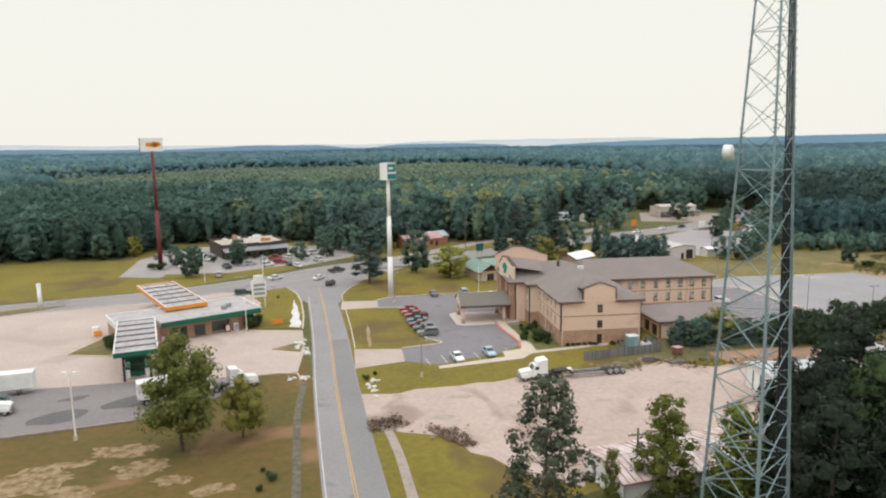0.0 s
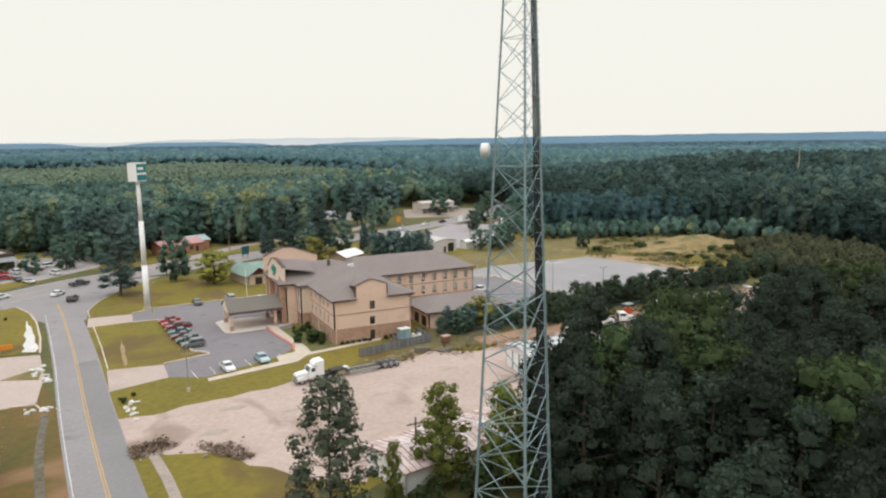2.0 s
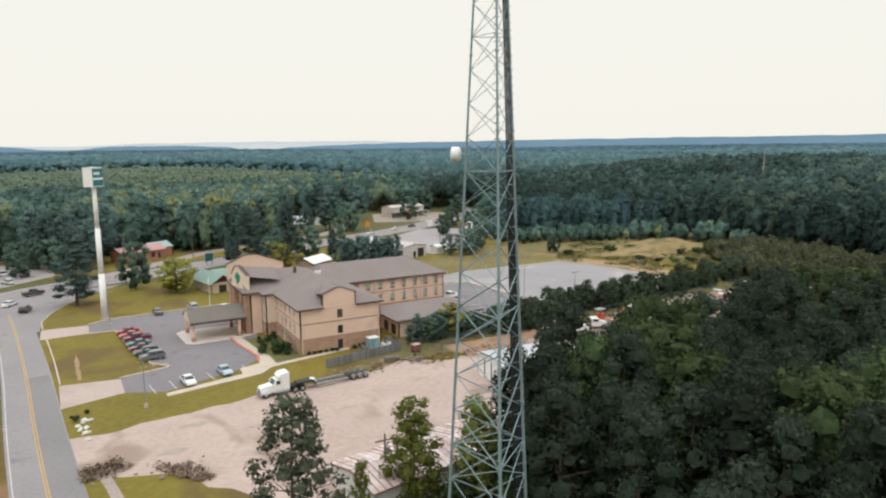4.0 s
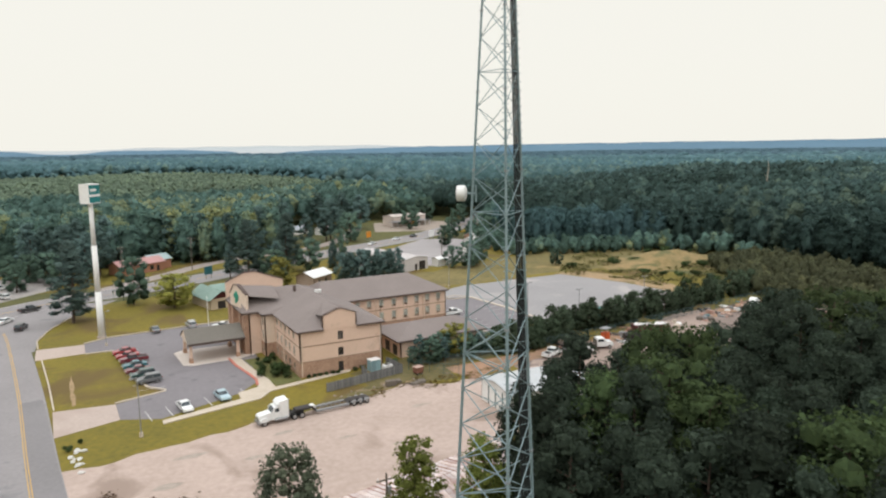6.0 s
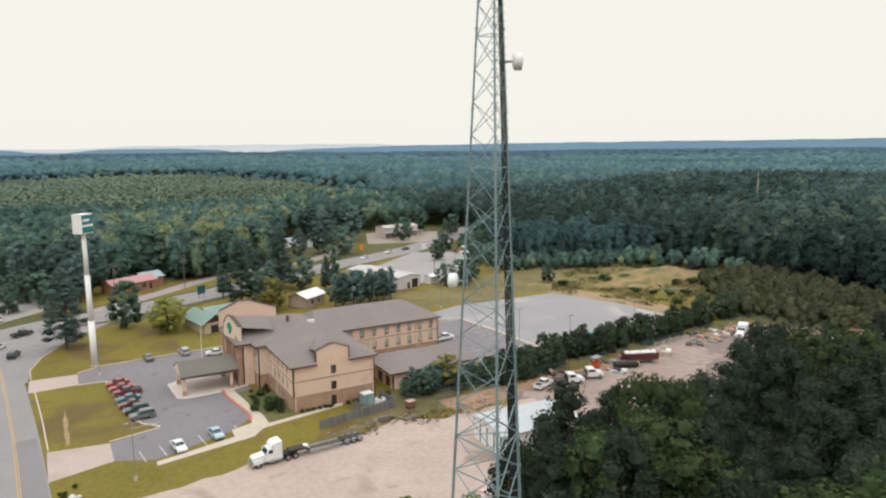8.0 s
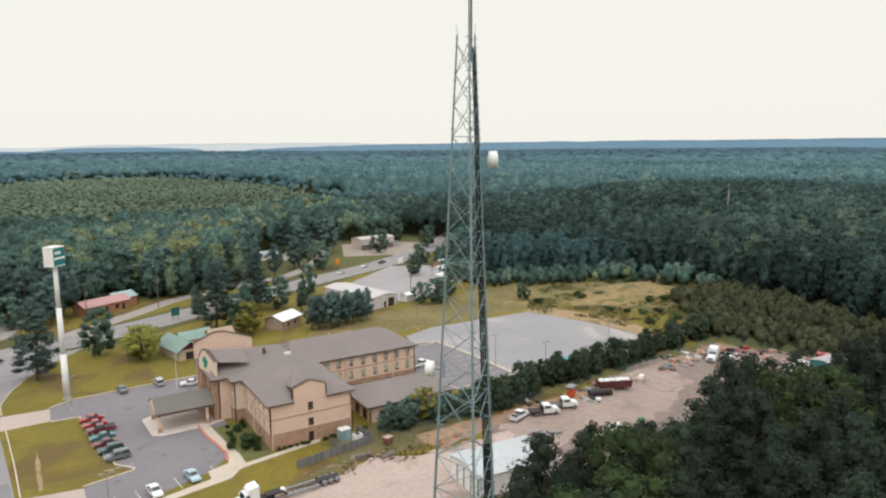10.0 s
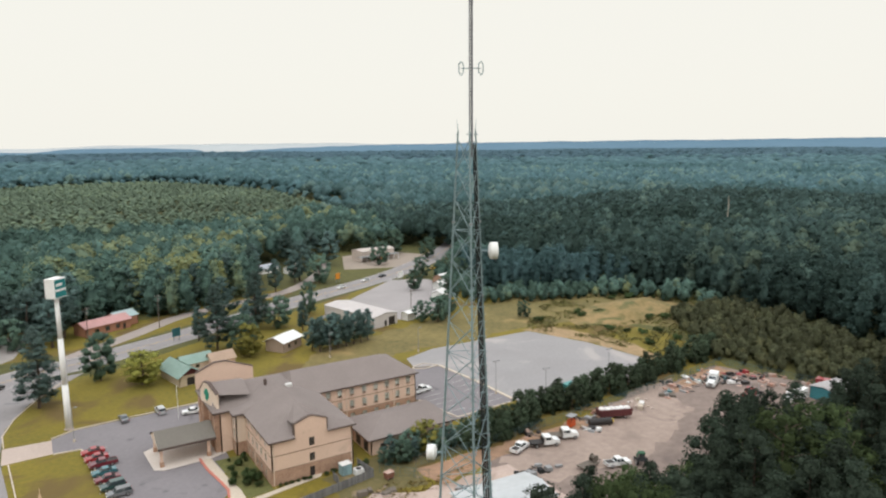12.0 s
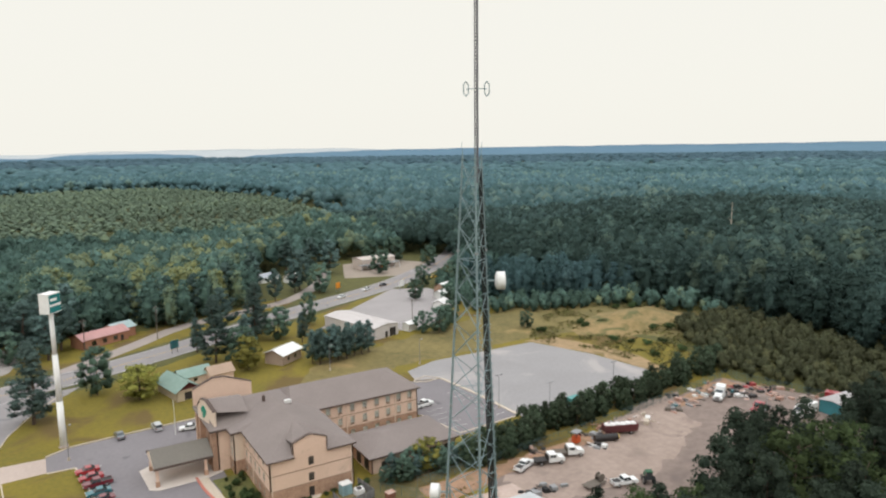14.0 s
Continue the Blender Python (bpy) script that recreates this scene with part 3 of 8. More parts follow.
for j in range(13):
    for i in range(28):
        a, r = 2 * math.pi * i / 28, j / 12
        bump = 1 + 0.3 * noise.noise(Vector((3 * r * math.cos(a), 3 * r * math.sin(a), 7.7)))
        mound.v.append((161 + 31 * r * math.cos(a) * bump, 62 + 17 * r * math.sin(a) * bump + 6 * r * math.cos(a), 4.2 * (0.5 + 0.5 * math.cos(math.pi * r)) * bump - 0.1))
mound.f += [(28 * j + i, 28 * j + (i + 1) % 28, 28 * (j + 1) + (i + 1) % 28, 28 * (j + 1) + i)[::-1] for j in range(12) for i in range(28)]
setting("mound", mound, material("dry_mound", (0.27, 0.185, 0.085), 0.95, (0.14, 0.115, 0.042), 0.5, 0.06, 0.1, mix=(0.38, 0.6), stain=((0.11, 0.105, 0.04), 0.12, 0.45)), "low mound of dry tan earth and grass", "mound", True)
sheet("fence_bank", [(28, -17), (27.6, -9), (51, -8.4), (77, -7), (106, -4), (134, -0.5), (134, -6), (112, -7.5), (92, -9), (80, -12), (60, -11.5), (48, -13)], 0.03, material("orange_earth", (0.36, 0.215, 0.135), 0.95, (0.21, 0.135, 0.09), 0.7, 0.08, 0.06, stain=((0.15, 0.12, 0.06), 0.2, 0.3)), "orange-brown earth along the yard fence", "dirt", 0.8, 12)

sheet("bare_trail", [(-39.0, 13.5), (-38.9, 5.7), (-38.4, 5.9), (-38.4, 13.7), (-38.6, 23.9), (-39.1, 24.2)], 0.024, DIRT, "bare eroded trail across the lawn", "dirt", 0.25, 41)
WORN = material("worn_lawn", (0.155, 0.12, 0.05), 0.95, (0.085, 0.078, 0.03), 0.8, 0.09, 0.06, stain=((0.22, 0.16, 0.1), 0.2, 0.3))
sheet("worn_lawn", [(9.5, -2.6), (17.4, -.6), (22, 0.8), (43, 0.8), (46, -6), (28, -7.6), (26, -15), (16, -12.6), (4, -16), (-6, -16.6), (2, -13.4), (10, -10.4)], 0.017, WORN, "worn olive-brown grass behind the hotel", "grass", 0.5, 14)
sheet("planting_bed", [(-5.4, -1.8), (-0.3, -1.2), (-0.3, 16.8), (-2.6, 17), (-6.9, 17.2), (-6.2, 7)], 0.06, material("bark_mulch", (0.15, 0.15, 0.05), 0.95, (0.08, 0.08, 0.028), 1.2, 0.2, 0.06), "planting bed of dark mulch and grass beside the hotel", "planting bed", 0.15, 15)
# ---- hotel ----
hotel = thing("hotel", pose(0, 0, 0), "three-storey tan stucco hotel with brown brick base and grey hip roofs", "hotel")
EAVE, RIDGE = 9.2, 12.7


def hotel_window(x, y, z, face, w=1.15, h=1.55, dark=False):
    """A window whose sill middle is x, y, z; face: turn of its outer side about z (0: faces south)."""
    m = pose(x, y, z, 0, 0, face)
    fr = Geo()
    t = 0.1
    for a in ((-w / 2, 0, -w / 2 + t, h), (w / 2 - t, 0, w / 2, h), (-w / 2 + t, 0, w / 2 - t, t), (-w / 2 + t, h - t, w / 2 - t, h), (-w / 2 + t, h * 0.5, w / 2 - t, h * 0.5 + 0.05)):
        fr.box(a[0], 0.03, a[1], a[2], 0.12, a[3])
    win = part("window", fr, DARK if dark else ALMOND, hotel, "dark-framed stair window" if dark else "almond-framed hotel window", m=m)
    part("pane", Geo().box(-w / 2 + t, 0.07, t, w / 2 - t, 0.085, h - t), CLEAR_GLASS, win).visible_shadow = False
    part("curtain", Geo().box(-w / 2, 0.2, 0, w / 2, 0.23, h), INSIDE if dark else CURTAIN, win, "panel coloured dark for the dim room behind the glass" if dark else "pale drawn curtain")
    if not dark:
        part("grille", Geo().box(-w / 2, 0.02, -0.42, w / 2, 0.06, -0.05), WARM_GRILLE, win, "tan heating grille under the window")


def hip(g, x0, y0, x1, y1, z, ridge_a, ridge_b, zr, over=0.6):
    """A hip roof with fascia over a rectangle; its ridge goes from ridge_a to ridge_b."""
    x0, y0, x1, y1 = x0 - over, y0 - over, x1 + over, y1 + over
    c = [(x0, y0), (x1, y0), (x1, y1), (x0, y1)]
    a, b = (*ridge_a, zr), (*ridge_b, zr)
    lo = [(*p, z) for p in c]
    if abs(ridge_a[0] - ridge_b[0]) < abs(ridge_a[1] - ridge_b[1]):
        g.face(lo[0], lo[1], a), g.face(lo[1], lo[2], b, a), g.face(lo[2], lo[3], b), g.face(lo[3], lo[0], a, b)
    else:
        g.face(lo[3], lo[0], a), g.face(lo[0], lo[1], b, a), g.face(lo[1], lo[2], b), g.face(lo[2], lo[3], a, b)
    g.face(*reversed(lo))
    return g


def fascia(x0, y0, x1, y1, z, over=0.6, drop=0.32):
    g, o = Geo(), over
    x0, y0, x1, y1 = x0 - o, y0 - o, x1 + o, y1 + o
    for a, b in (((x0, y0), (x1, y0)), ((x1, y0), (x1, y1)), ((x1, y1), (x0, y1)), ((x0, y1), (x0, y0))):
        g.wall(a, b, z - drop, z - 0.004, thick=0.12)
    return g


W1, H1 = 1.15, 1.55
SILLS = (0.75, 3.95, 7.05)
# south end wall with its stair windows and door
stair = [(7.75, 8.85, 0.05, 2.15), (7.75, 8.85, 3.35, 5.0), (7.75, 8.85, 6.6, 8.3)]
part("wall", Geo().wall((0, 0), (17.1, 0), 2.9, EAVE, [h for h in stair if h[2] > 2.9]), STUCCO, hotel, "tan stucco wall")
part("wall", Geo().wall((-0.08, -0.08), (17.18, -0.08), 0, 2.9, [stair[0]]), BRICK, hotel, "brown brick base")
part("parapet", Geo().wall((4.8, -0.06), (11.5, -0.06), EAVE - 0.4, 10.4, thick=0.5), STUCCO, hotel, "tan stucco parapet")
gab = Geo()
pts = [(4.8, 10.4), (11.5, 10.4), (11.5, 11.7), (8.6, 12.75), (7.7, 12.75), (4.8, 11.7)]
gab.side(pts, -0.06, 0.44)
part("parapet", gab, STUCCO, hotel, "peaked tan stucco parapet")
cap = Geo()
for (xa, za), (xb, zb) in zip(pts[2:5], pts[3:6]):
    cap.side([(xb, zb), (xa, za), (xa, za + 0.14), (xb, zb + 0.14)], -0.2, 0.55)
for xa in (4.6, 11.5):
    cap.box(xa, -0.2, 9.5, xa + 0.2, 0.55, 11.7)
part("coping", cap, FASCIA, hotel, "dark brown coping")
slope = Geo()
slope.face((4.8, 0.45, 11.7), (8.15, 0.45, 12.7), (8.15, 9.5, 12.6), (4.8, 4.8, 10.9)).face((8.15, 0.45, 12.7), (11.5, 0.45, 11.7), (11.5, 4.8, 10.9), (8.15, 9.5, 12.6))
part("roof", slope, SHINGLE, hotel, "grey shingles behind the parapet")
for z in (3.35, 6.6):
    hotel_window(8.3, 0, z, 0, 1.1, 1.65, True)
door = part("door", Geo().box(7.8, 0.0, 0.02, 8.8, 0.08, 2.1), DARK, hotel, "dark metal stair door")
# west wall of the south wing, with three projecting bays
west_holes = [(s, s + W1, z, z + H1) for s in (3.2, 6.3, 9.0, 12.2, 15.2) for z in SILLS]
for z0, z1, mat, off, lab in ((2.9, EAVE, STUCCO, 0, "tan stucco wall"), (0, 2.9, BRICK, 0.08, "brown brick base")):
    part("wall", Geo().wall((-off, 17.4), (-off, 0), z0, z1, [(17.4 - b, 17.4 - a, c, d) for a, b, c, d in west_holes if z0 <= c < z1]), mat, hotel, lab)
for s in (3.2, 6.3, 9.0, 12.2, 15.2):
    for z in SILLS:
        hotel_window(-0.02, s + W1 / 2, z, -90)
for a, b, w in ((17.4, 20.6, 2.2),):
    holes = [((b - a) / 2 - W1 / 2, (b - a) / 2 + W1 / 2, z, z + H1) for z in SILLS]
    part("bay", Geo().wall((-w, b), (-w, a), 2.9, EAVE, [h for h in holes if h[2] > 2.9]).wall((-w, a), (0, a), 2.9, EAVE).wall((0, b), (-w, b), 2.9, EAVE), STUCCO_PALE, hotel, "projecting pale stucco bay")
    part("bay", Geo().wall((-w - 0.06, b + 0.06), (-w - 0.06, a - 0.06), 0, 2.9, [h for h in holes if h[2] < 2.9]).wall((-w - 0.06, a - 0.06), (0, a - 0.06), 0, 2.9).wall((0, b + 0.06), (-w - 0.06, b + 0.06), 0, 2.9), BRICK, hotel, "brown brick foot of the bay")
    for z in SILLS:
        hotel_window(-w - 0.02, (a + b) / 2, z, -90)
# entrance front: brick piers and a stepped sign gable
EX = -4.7
ent_holes = [(q, q + 1.2, z, z + h) for q in (3.2, 7.4, 11.4) for z, h in ((4, 1.6), (7, 1.4))]
part("entrance_wall", Geo().wall((EX, 37), (EX, 20.6), 0, 9.2, ent_holes + [(6, 11, 0.05, 2.8)]).wall((EX, 20.6), (0, 20.6), 0, 9.2).wall((0, 37), (EX, 37), 0, 9.2), STUCCO, hotel, "tan stucco entrance front")
for q in (3.2, 7.4, 11.4):
    hotel_window(EX - 0.02, 37 - q - 0.6, 4.0, -90, 1.2, 1.6)
    hotel_window(EX - 0.02, 37 - q - 0.6, 7.0, -90, 1.2, 1.4)
part("entrance_glazing", Geo().box(EX + .1, 26.05, 0.06, EX + .14, 30.95, 2.78), GLASS, hotel, "glass entrance doors")
part("lobby", Geo().box(EX + 1.0, 25.5, 0.05, EX + 1.2, 31.5, 3.0), INSIDE, hotel, "panel coloured dark for the dim lobby behind the doors")
for yy in (21.7, 25.2, 32.6, 36.1):
    part("pier", Geo().box(EX - 1.1, yy - 0.95, 0, EX + .02, yy + 0.95, 8.7), BRICK, hotel, "brown brick pier")
    part("pier_cap", Geo().box(EX - 1.3, yy - 1.15, 8.7, EX + .1, yy + 1.15, 9.25), STUCCO_PALE, hotel, "pale stucco pier cap")
gable_m = pose(-4.75, 21.2, 0, 0, 0, 101)
sign_pts = [(0, 9.6), (8.3, 9.6), (8.3, 12.2), (6.2, 14.3), (4.2, 14.5), (0, 12.9)]
part("sign_gable", Geo().side(sign_pts, -0.2, 0.3), STUCCO_PALE, hotel, "pale stucco gable above the entrance", m=gable_m)
cap = Geo()
for (xa, za), (xb, zb) in zip(sign_pts[2:5], sign_pts[3:6]):
    cap.side([(xb, zb), (xa, za), (xa, za + 0.18), (xb, zb + 0.18)], -0.4, 0.45)
part("coping", cap, FASCIA, hotel, "dark brown coping", m=gable_m)
badge = Geo()
for yc, zc, r in ((4.6, 11.6, 0.72), (5.6, 12.0, 0.6), (4.9, 12.6, 0.55), (4.2, 12.1, 0.5), (5.0, 10.9, 0.5)):
    badge.lathe([(r, 0.32), (r * 0.96, 0.45)], (yc, 0, zc), 12, "y")
part("sign_emblem", badge, material("teal_emblem", (0.02, 0.3, 0.2), 0.4), hotel, "green emblem, plain shape", m=gable_m)
back_pts = [(-6, 9.0), (7.5, 9.0), (7.5, 12.6), (1.0, 15.0), (-1.6, 15.0), (-6, 13.1)]
part("parapet", Geo().side(back_pts, 37.3, 37.8), STUCCO, hotel, "tan stucco parapet seen across the roof")
cap = Geo()
for (xa, za), (xb, zb) in zip(back_pts[2:5], back_pts[3:6]):
    cap.side([(xb, zb), (xa, za), (xa, za + 0.16), (xb, zb + 0.16)], 37.15, 37.95)
part("coping", cap, FASCIA, hotel, "dark brown coping")
# roofs
ridge_s, ridge_n = (8.55, 9.4, RIDGE), (8.55, 28.4, RIDGE)
main_roof = Geo()
notch = [(-.6, -.6), (4.78, -.6), (4.78, .42), (11.52, .42), (11.52, -.6), (17.7, -.6)]
main_roof.face(*[(x, y, EAVE + 0.35 * (y + .6)) for x, y in notch], ridge_s)
main_roof.face((17.7, -.6, EAVE), (17.7, 38, EAVE), ridge_n, ridge_s).face((17.7, 38, EAVE), (-.6, 38, EAVE), ridge_n).face((-.6, 38, EAVE), (-.6, -.6, EAVE), ridge_s, ridge_n)
main_roof.face(*[(x, y, EAVE - .004) for x, y in [(-.6, 38), (17.7, 38)] + notch[::-1]])
part("roof", main_roof, SHINGLE, hotel, "grey-brown shingled hip roof")
for p0, p1 in (((-.6, -.6), (4.78, -.6)), ((11.52, -.6), (17.7, -.6)), ((17.7, -.6), (17.7, 19.8)), ((17.7, 38), (-.6, 38)), ((-.6, 16.8), (-.6, -.6))):
    part("fascia", Geo().wall(p0, p1, EAVE - .32, EAVE - .008, thick=.12), FASCIA, hotel, "dark brown eaves")
front_roof = Geo()
front_roof.face((-6.2, 20.0, 9.3), (3.0, 20.0, 9.3), (8.5, 28.6, 12.66), (-4.6, 28.6, 12.66)).face((8.5, 28.6, 12.66), (3.0, 37.2, 9.3), (-6.2, 37.2, 9.3), (-4.6, 28.6, 12.66))
front_roof.face((-6.3, 37.2, 9.3), (-6.3, 20.0, 9.3), (-4.4, 22.5, 10.4), (-5.8, 34, 10.4))
front_roof.face((-5.0, 22.0, 12.6), (-5.9, 26.2, 14.4), (2.5, 27.2, 13.2), (2.5, 22.4, 11.2)).face((-5.9, 26.2, 14.4), (-6.3, 28.4, 13.7), (2.5, 29.6, 12.8), (2.5, 27.2, 13.2))
part("roof", front_roof, SHINGLE, hotel, "shingled roof over the entrance")
for p0, p1 in (((-6.25, 37.3), (-6.25, 19.95)), ((-6.25, 19.95), (-.6, 19.95)), ((-2.9, 20.6), (-2.9, 16.8)), ((-2.9, 16.8), (-.6, 16.8))):
    part("fascia", Geo().wall(p0, p1, 8.93, 9.33, thick=.2), FASCIA, hotel, "dark brown eaves")
part("roof", Geo().face((-2.95, 20.6, 9.3), (-2.95, 16.75, 9.3), (0.4, 16.75, 9.32), (2.6, 18.4, 10.4), (2.6, 20.6, 10.4)), SHINGLE, hotel, "shingles over the projecting bay")
part("roof_vent", Geo().tube((6.6, 24.5, 12), (6.6, 24.5, 13.3), 0.35, n=10), FASCIA, hotel)
part("roof_vent", Geo().box(10.2, 20.6, 11.8, 11.6, 21.4, 12.5), WHITE_METAL, hotel, "small white roof vent")
# rear wing
rear = [(s, s + W1, z, z + H1) for s in (2.4, 5.3, 8.4, 11.6, 14.7, 17.7, 20.6, 23.6) for z in SILLS]
for z0, z1, mat, off, lab in ((2.9, EAVE, STUCCO, 0, "tan stucco wall"), (0, 2.9, BRICK, 0.08, "brown brick base")):
    part("wall", Geo().wall((17.1, 20.4 - off), (43.4 + off, 20.4 - off), z0, z1, [h for h in rear if z0 <= h[2] < z1]), mat, hotel, lab)
    part("wall", Geo().wall((43.4 + off, 20.4 - off), (43.4 + off, 37.4 + off), z0, z1), mat, hotel, lab)
    part("wall", Geo().wall((43.4 + off, 37.4 + off), (0, 37.4 + off), z0, z1), mat, hotel, lab)
    part("wall", Geo().wall((17.1 + off, -off), (17.1 + off, 20.4), z0, z1), mat, hotel, lab)
for s in (2.4, 5.3, 8.4, 11.6, 14.7, 17.7, 20.6, 23.6):
    for z in SILLS:
        hotel_window(17.1 + s + W1 / 2, 20.38, z, 0)
part("roof", hip(Geo(), 12.0, 20.4, 43.4, 37.4, EAVE + 0.01, (14.0, 28.9), (37.0, 28.9), RIDGE - 0.02), SHINGLE, hotel, "grey-brown shingled hip roof")
for p0, p1 in (((17.7, 19.8), (44.0, 19.8)), ((44.0, 19.8), (44.0, 38.0))):
    part("fascia", Geo().wall(p0, p1, 8.88, 9.2, thick=.12), FASCIA, hotel, "dark brown eaves")
for z in (2.9, 5.95):
    part("band", Geo().wall((-0.06, -0.06), (17.16, -0.06), z, z + 0.16, thick=0.05), TRIM, hotel, "thin brown band")
    part("band", Geo().wall((-0.06, 17.3), (-0.06, -0.06), z, z + 0.16, thick=0.05), TRIM, hotel, "thin brown band")
    part("band", Geo().wall((17.1, 20.34), (43.46, 20.34), z, z + 0.16, thick=0.05), TRIM, hotel, "thin brown band")
for x, y, fx in ((0.35, -0.14, 0), (16.7, -0.14, 0), (24.6, 20.26, 0), (37.2, 20.26, 0)):
    part("downpipe", Geo().box(x - 0.08, y - 0.08, 0.1, x + 0.08, y + 0.06, 9.0), STUCCO_PALE, hotel, "pale painted downpipe")
part("downpipe", Geo().box(-0.22, 10.7, 0.1, -0.08, 10.86, 9.0), STUCCO_PALE, hotel, "pale painted downpipe")
# low pool wing
wing_holes = [(2.2, 3.6, 0.6, 2.3), (10, 11.8, 0.8, 2.5), (14, 15.8, 0.8, 2.5), (17.5, 19, 0.8, 2.5)]
part("wall", Geo().wall((22.0, 1.6), (42.5, 1.6), 0, 3.8, wing_holes).wall((42.5, 1.6), (42.5, 14.5), 0, 3.8).wall((22, 11), (22, 1.6), 0, 3.8, [(1.5, 4.0, 0.05, 2.4), (5.4, 7.9, 0.05, 2.4)]).wall((17.1, 11), (22, 11), 0, 3.8).wall((42.5, 14.5), (17.2, 14.5), 0, 3.8), STUCCO, hotel, "tan single-storey wing")
for a, b, c, d in wing_holes:
    hotel_window(22 + (a + b) / 2, 1.58, c, 0, b - a, d - c, True)
for a in (3.1, 7.0):
    part("bay_door", Geo().box(22.1, a, 0.03, 22.16, a + 2.5, 2.4), DARK, hotel, "dark recessed doorway")
part("roof", hip(Geo(), 21.8, 1.6, 42.5, 14.5, 3.8, (27.6, 8.1), (37, 8.1), 5.9, 0.7), SHINGLE, hotel, "low grey hip roof")
part("fascia", fascia(21.8, 1.6, 42.5, 14.5, 3.8, 0.7), FASCIA, hotel)
# drop-off canopy
canopy = thing("drop_off_canopy", pose(0, 0, 0), "gabled drop-off canopy with grey shingles on stucco posts", "canopy")
CX0, CX1, CY0, CY1 = -17.6, -5.9, 19.9, 29.3
part("roof", Geo().face((CX0, CY0 - .4, 4.3), (CX1, CY0 - .4, 4.3), (CX1, 24.6, 6.4), (CX0, 24.6, 6.4)).face((CX0, 24.6, 6.4), (CX1, 24.6, 6.4), (CX1, CY1 + .4, 4.3), (CX0, CY1 + .4, 4.3)), material("weathered_shingles", (0.165, 0.15, 0.128), 0.92, (0.13, 0.116, 0.1), 2.5, 0.12, 0.008), canopy, "grey shingled gable roof")
part("ceiling", Geo().box(CX0 + .2, CY0, 4.0, CX1, CY1, 4.25), STUCCO_PALE, canopy)
part("fascia", Geo().wall((CX0, CY0 - .42), (CX1, CY0 - .42), 3.85, 4.32, thick=.15), FASCIA, canopy)
part("fascia", Geo().wall((CX1, CY1 + .42), (CX0, CY1 + .42), 3.85, 4.32, thick=.15), FASCIA, canopy)
end = Geo()
end.face((CX0 + .05, CY0, 3.9), (CX0 + .05, 24.6, 6.3), (CX0 + .05, CY1, 3.9)).face((CX0 + .3, CY1, 3.9), (CX0 + .3, 24.6, 6.3), (CX0 + .3, CY0, 3.9))
end.face((CX0 + .05, CY1, 3.9), (CX0 + .3, CY1, 3.9), (CX0 + .3, CY0, 3.9), (CX0 + .05, CY0, 3.9))
part("gable_end", end, STUCCO_PALE, canopy, "pale stucco gable end")
for px, py in ((-16.9, 20.4), (-16.9, 28.8), (-7.4, 20.4), (-7.4, 28.8)):
    part("post", Geo().box(px - .28, py - .28, 0.1, px + .28, py + .28, 4.05), STUCCO, canopy, "square stucco post")
    part("post_base", Geo().box(px - .42, py - .42, 0.1, px + .42, py + .42, 1.1, 0.05), BRICK, canopy, "brown brick post base")
slab = setting("drop_off_slab", Geo().prism([(-19.2, 29.6), (-18.6, 19.6), (-16.8, 18.4), (-7.4, 18.8), (-4, 20), (-4, 30), (-17, 31)], 0, 0.13), material("clean_concrete", (0.56, 0.5, 0.45), 0.9, (0.48, 0.42, 0.37), 1.5, 0.2), "pale concrete drop-off slab", "pavement")

# ---- lattice radio tower ----
tower = thing("radio_tower", pose(-7.1, -79.7, 0), "tall three-legged galvanised lattice radio tower with black feed lines", "radio tower")
TOP = 67.0


def leg_at(k, z, f=1.0):
    r = 4.6 + (0.78 - 4.6) * z / TOP
    a = radians(127.3 + 120 * k)
    return Vector((f * r * math.cos(a), f * r * math.sin(a), z))


for k in range(3):
    part("leg", Geo().tube(leg_at(k, 0), leg_at(k, 33), 0.15, 0.115, 8).tube(leg_at(k, 33), leg_at(k, TOP), 0.105, 0.065, 8), STEEL, tower, "round steel leg")
    steps = Geo()
    z = 1.0
    while z < TOP:
        p = leg_at(k, z)
        d = Vector((p.x, p.y, 0)).normalized()
        t = Vector((-d.y, d.x, 0))
        steps.tube(p - t * 0.26, p + t * 0.26, 0.035, n=4)
        z += 0.62
    tagged(part("climbing_bolts", steps, STEEL, tower, "rows of climbing bolts"), kind="stuff")
    part("footing", Geo().prism([(leg_at(k, 0).x + 0.9 * math.cos(i * math.pi / 4), leg_at(k, 0).y + 0.9 * math.sin(i * math.pi / 4)) for i in range(8)], 0, 0.5), CONCRETE, tower, "concrete footing")
for k in range(3):
    for z in (6, 12, 18, 24, 30, 36, 42, 48, 54, 60):
        p = leg_at(k, z)
        part("flange", Geo().tube(p - Vector((0, 0, .06)), p + Vector((0, 0, .06)), .2 if z < 34 else .14, n=8), POLE_GREY, tower, "bolted leg flange")
z, levels = 0.6, [0.6]
while z < TOP - 1.2:
    z += max(1.7, 3.55 - 0.02 * z)
    levels.append(min(z, TOP))
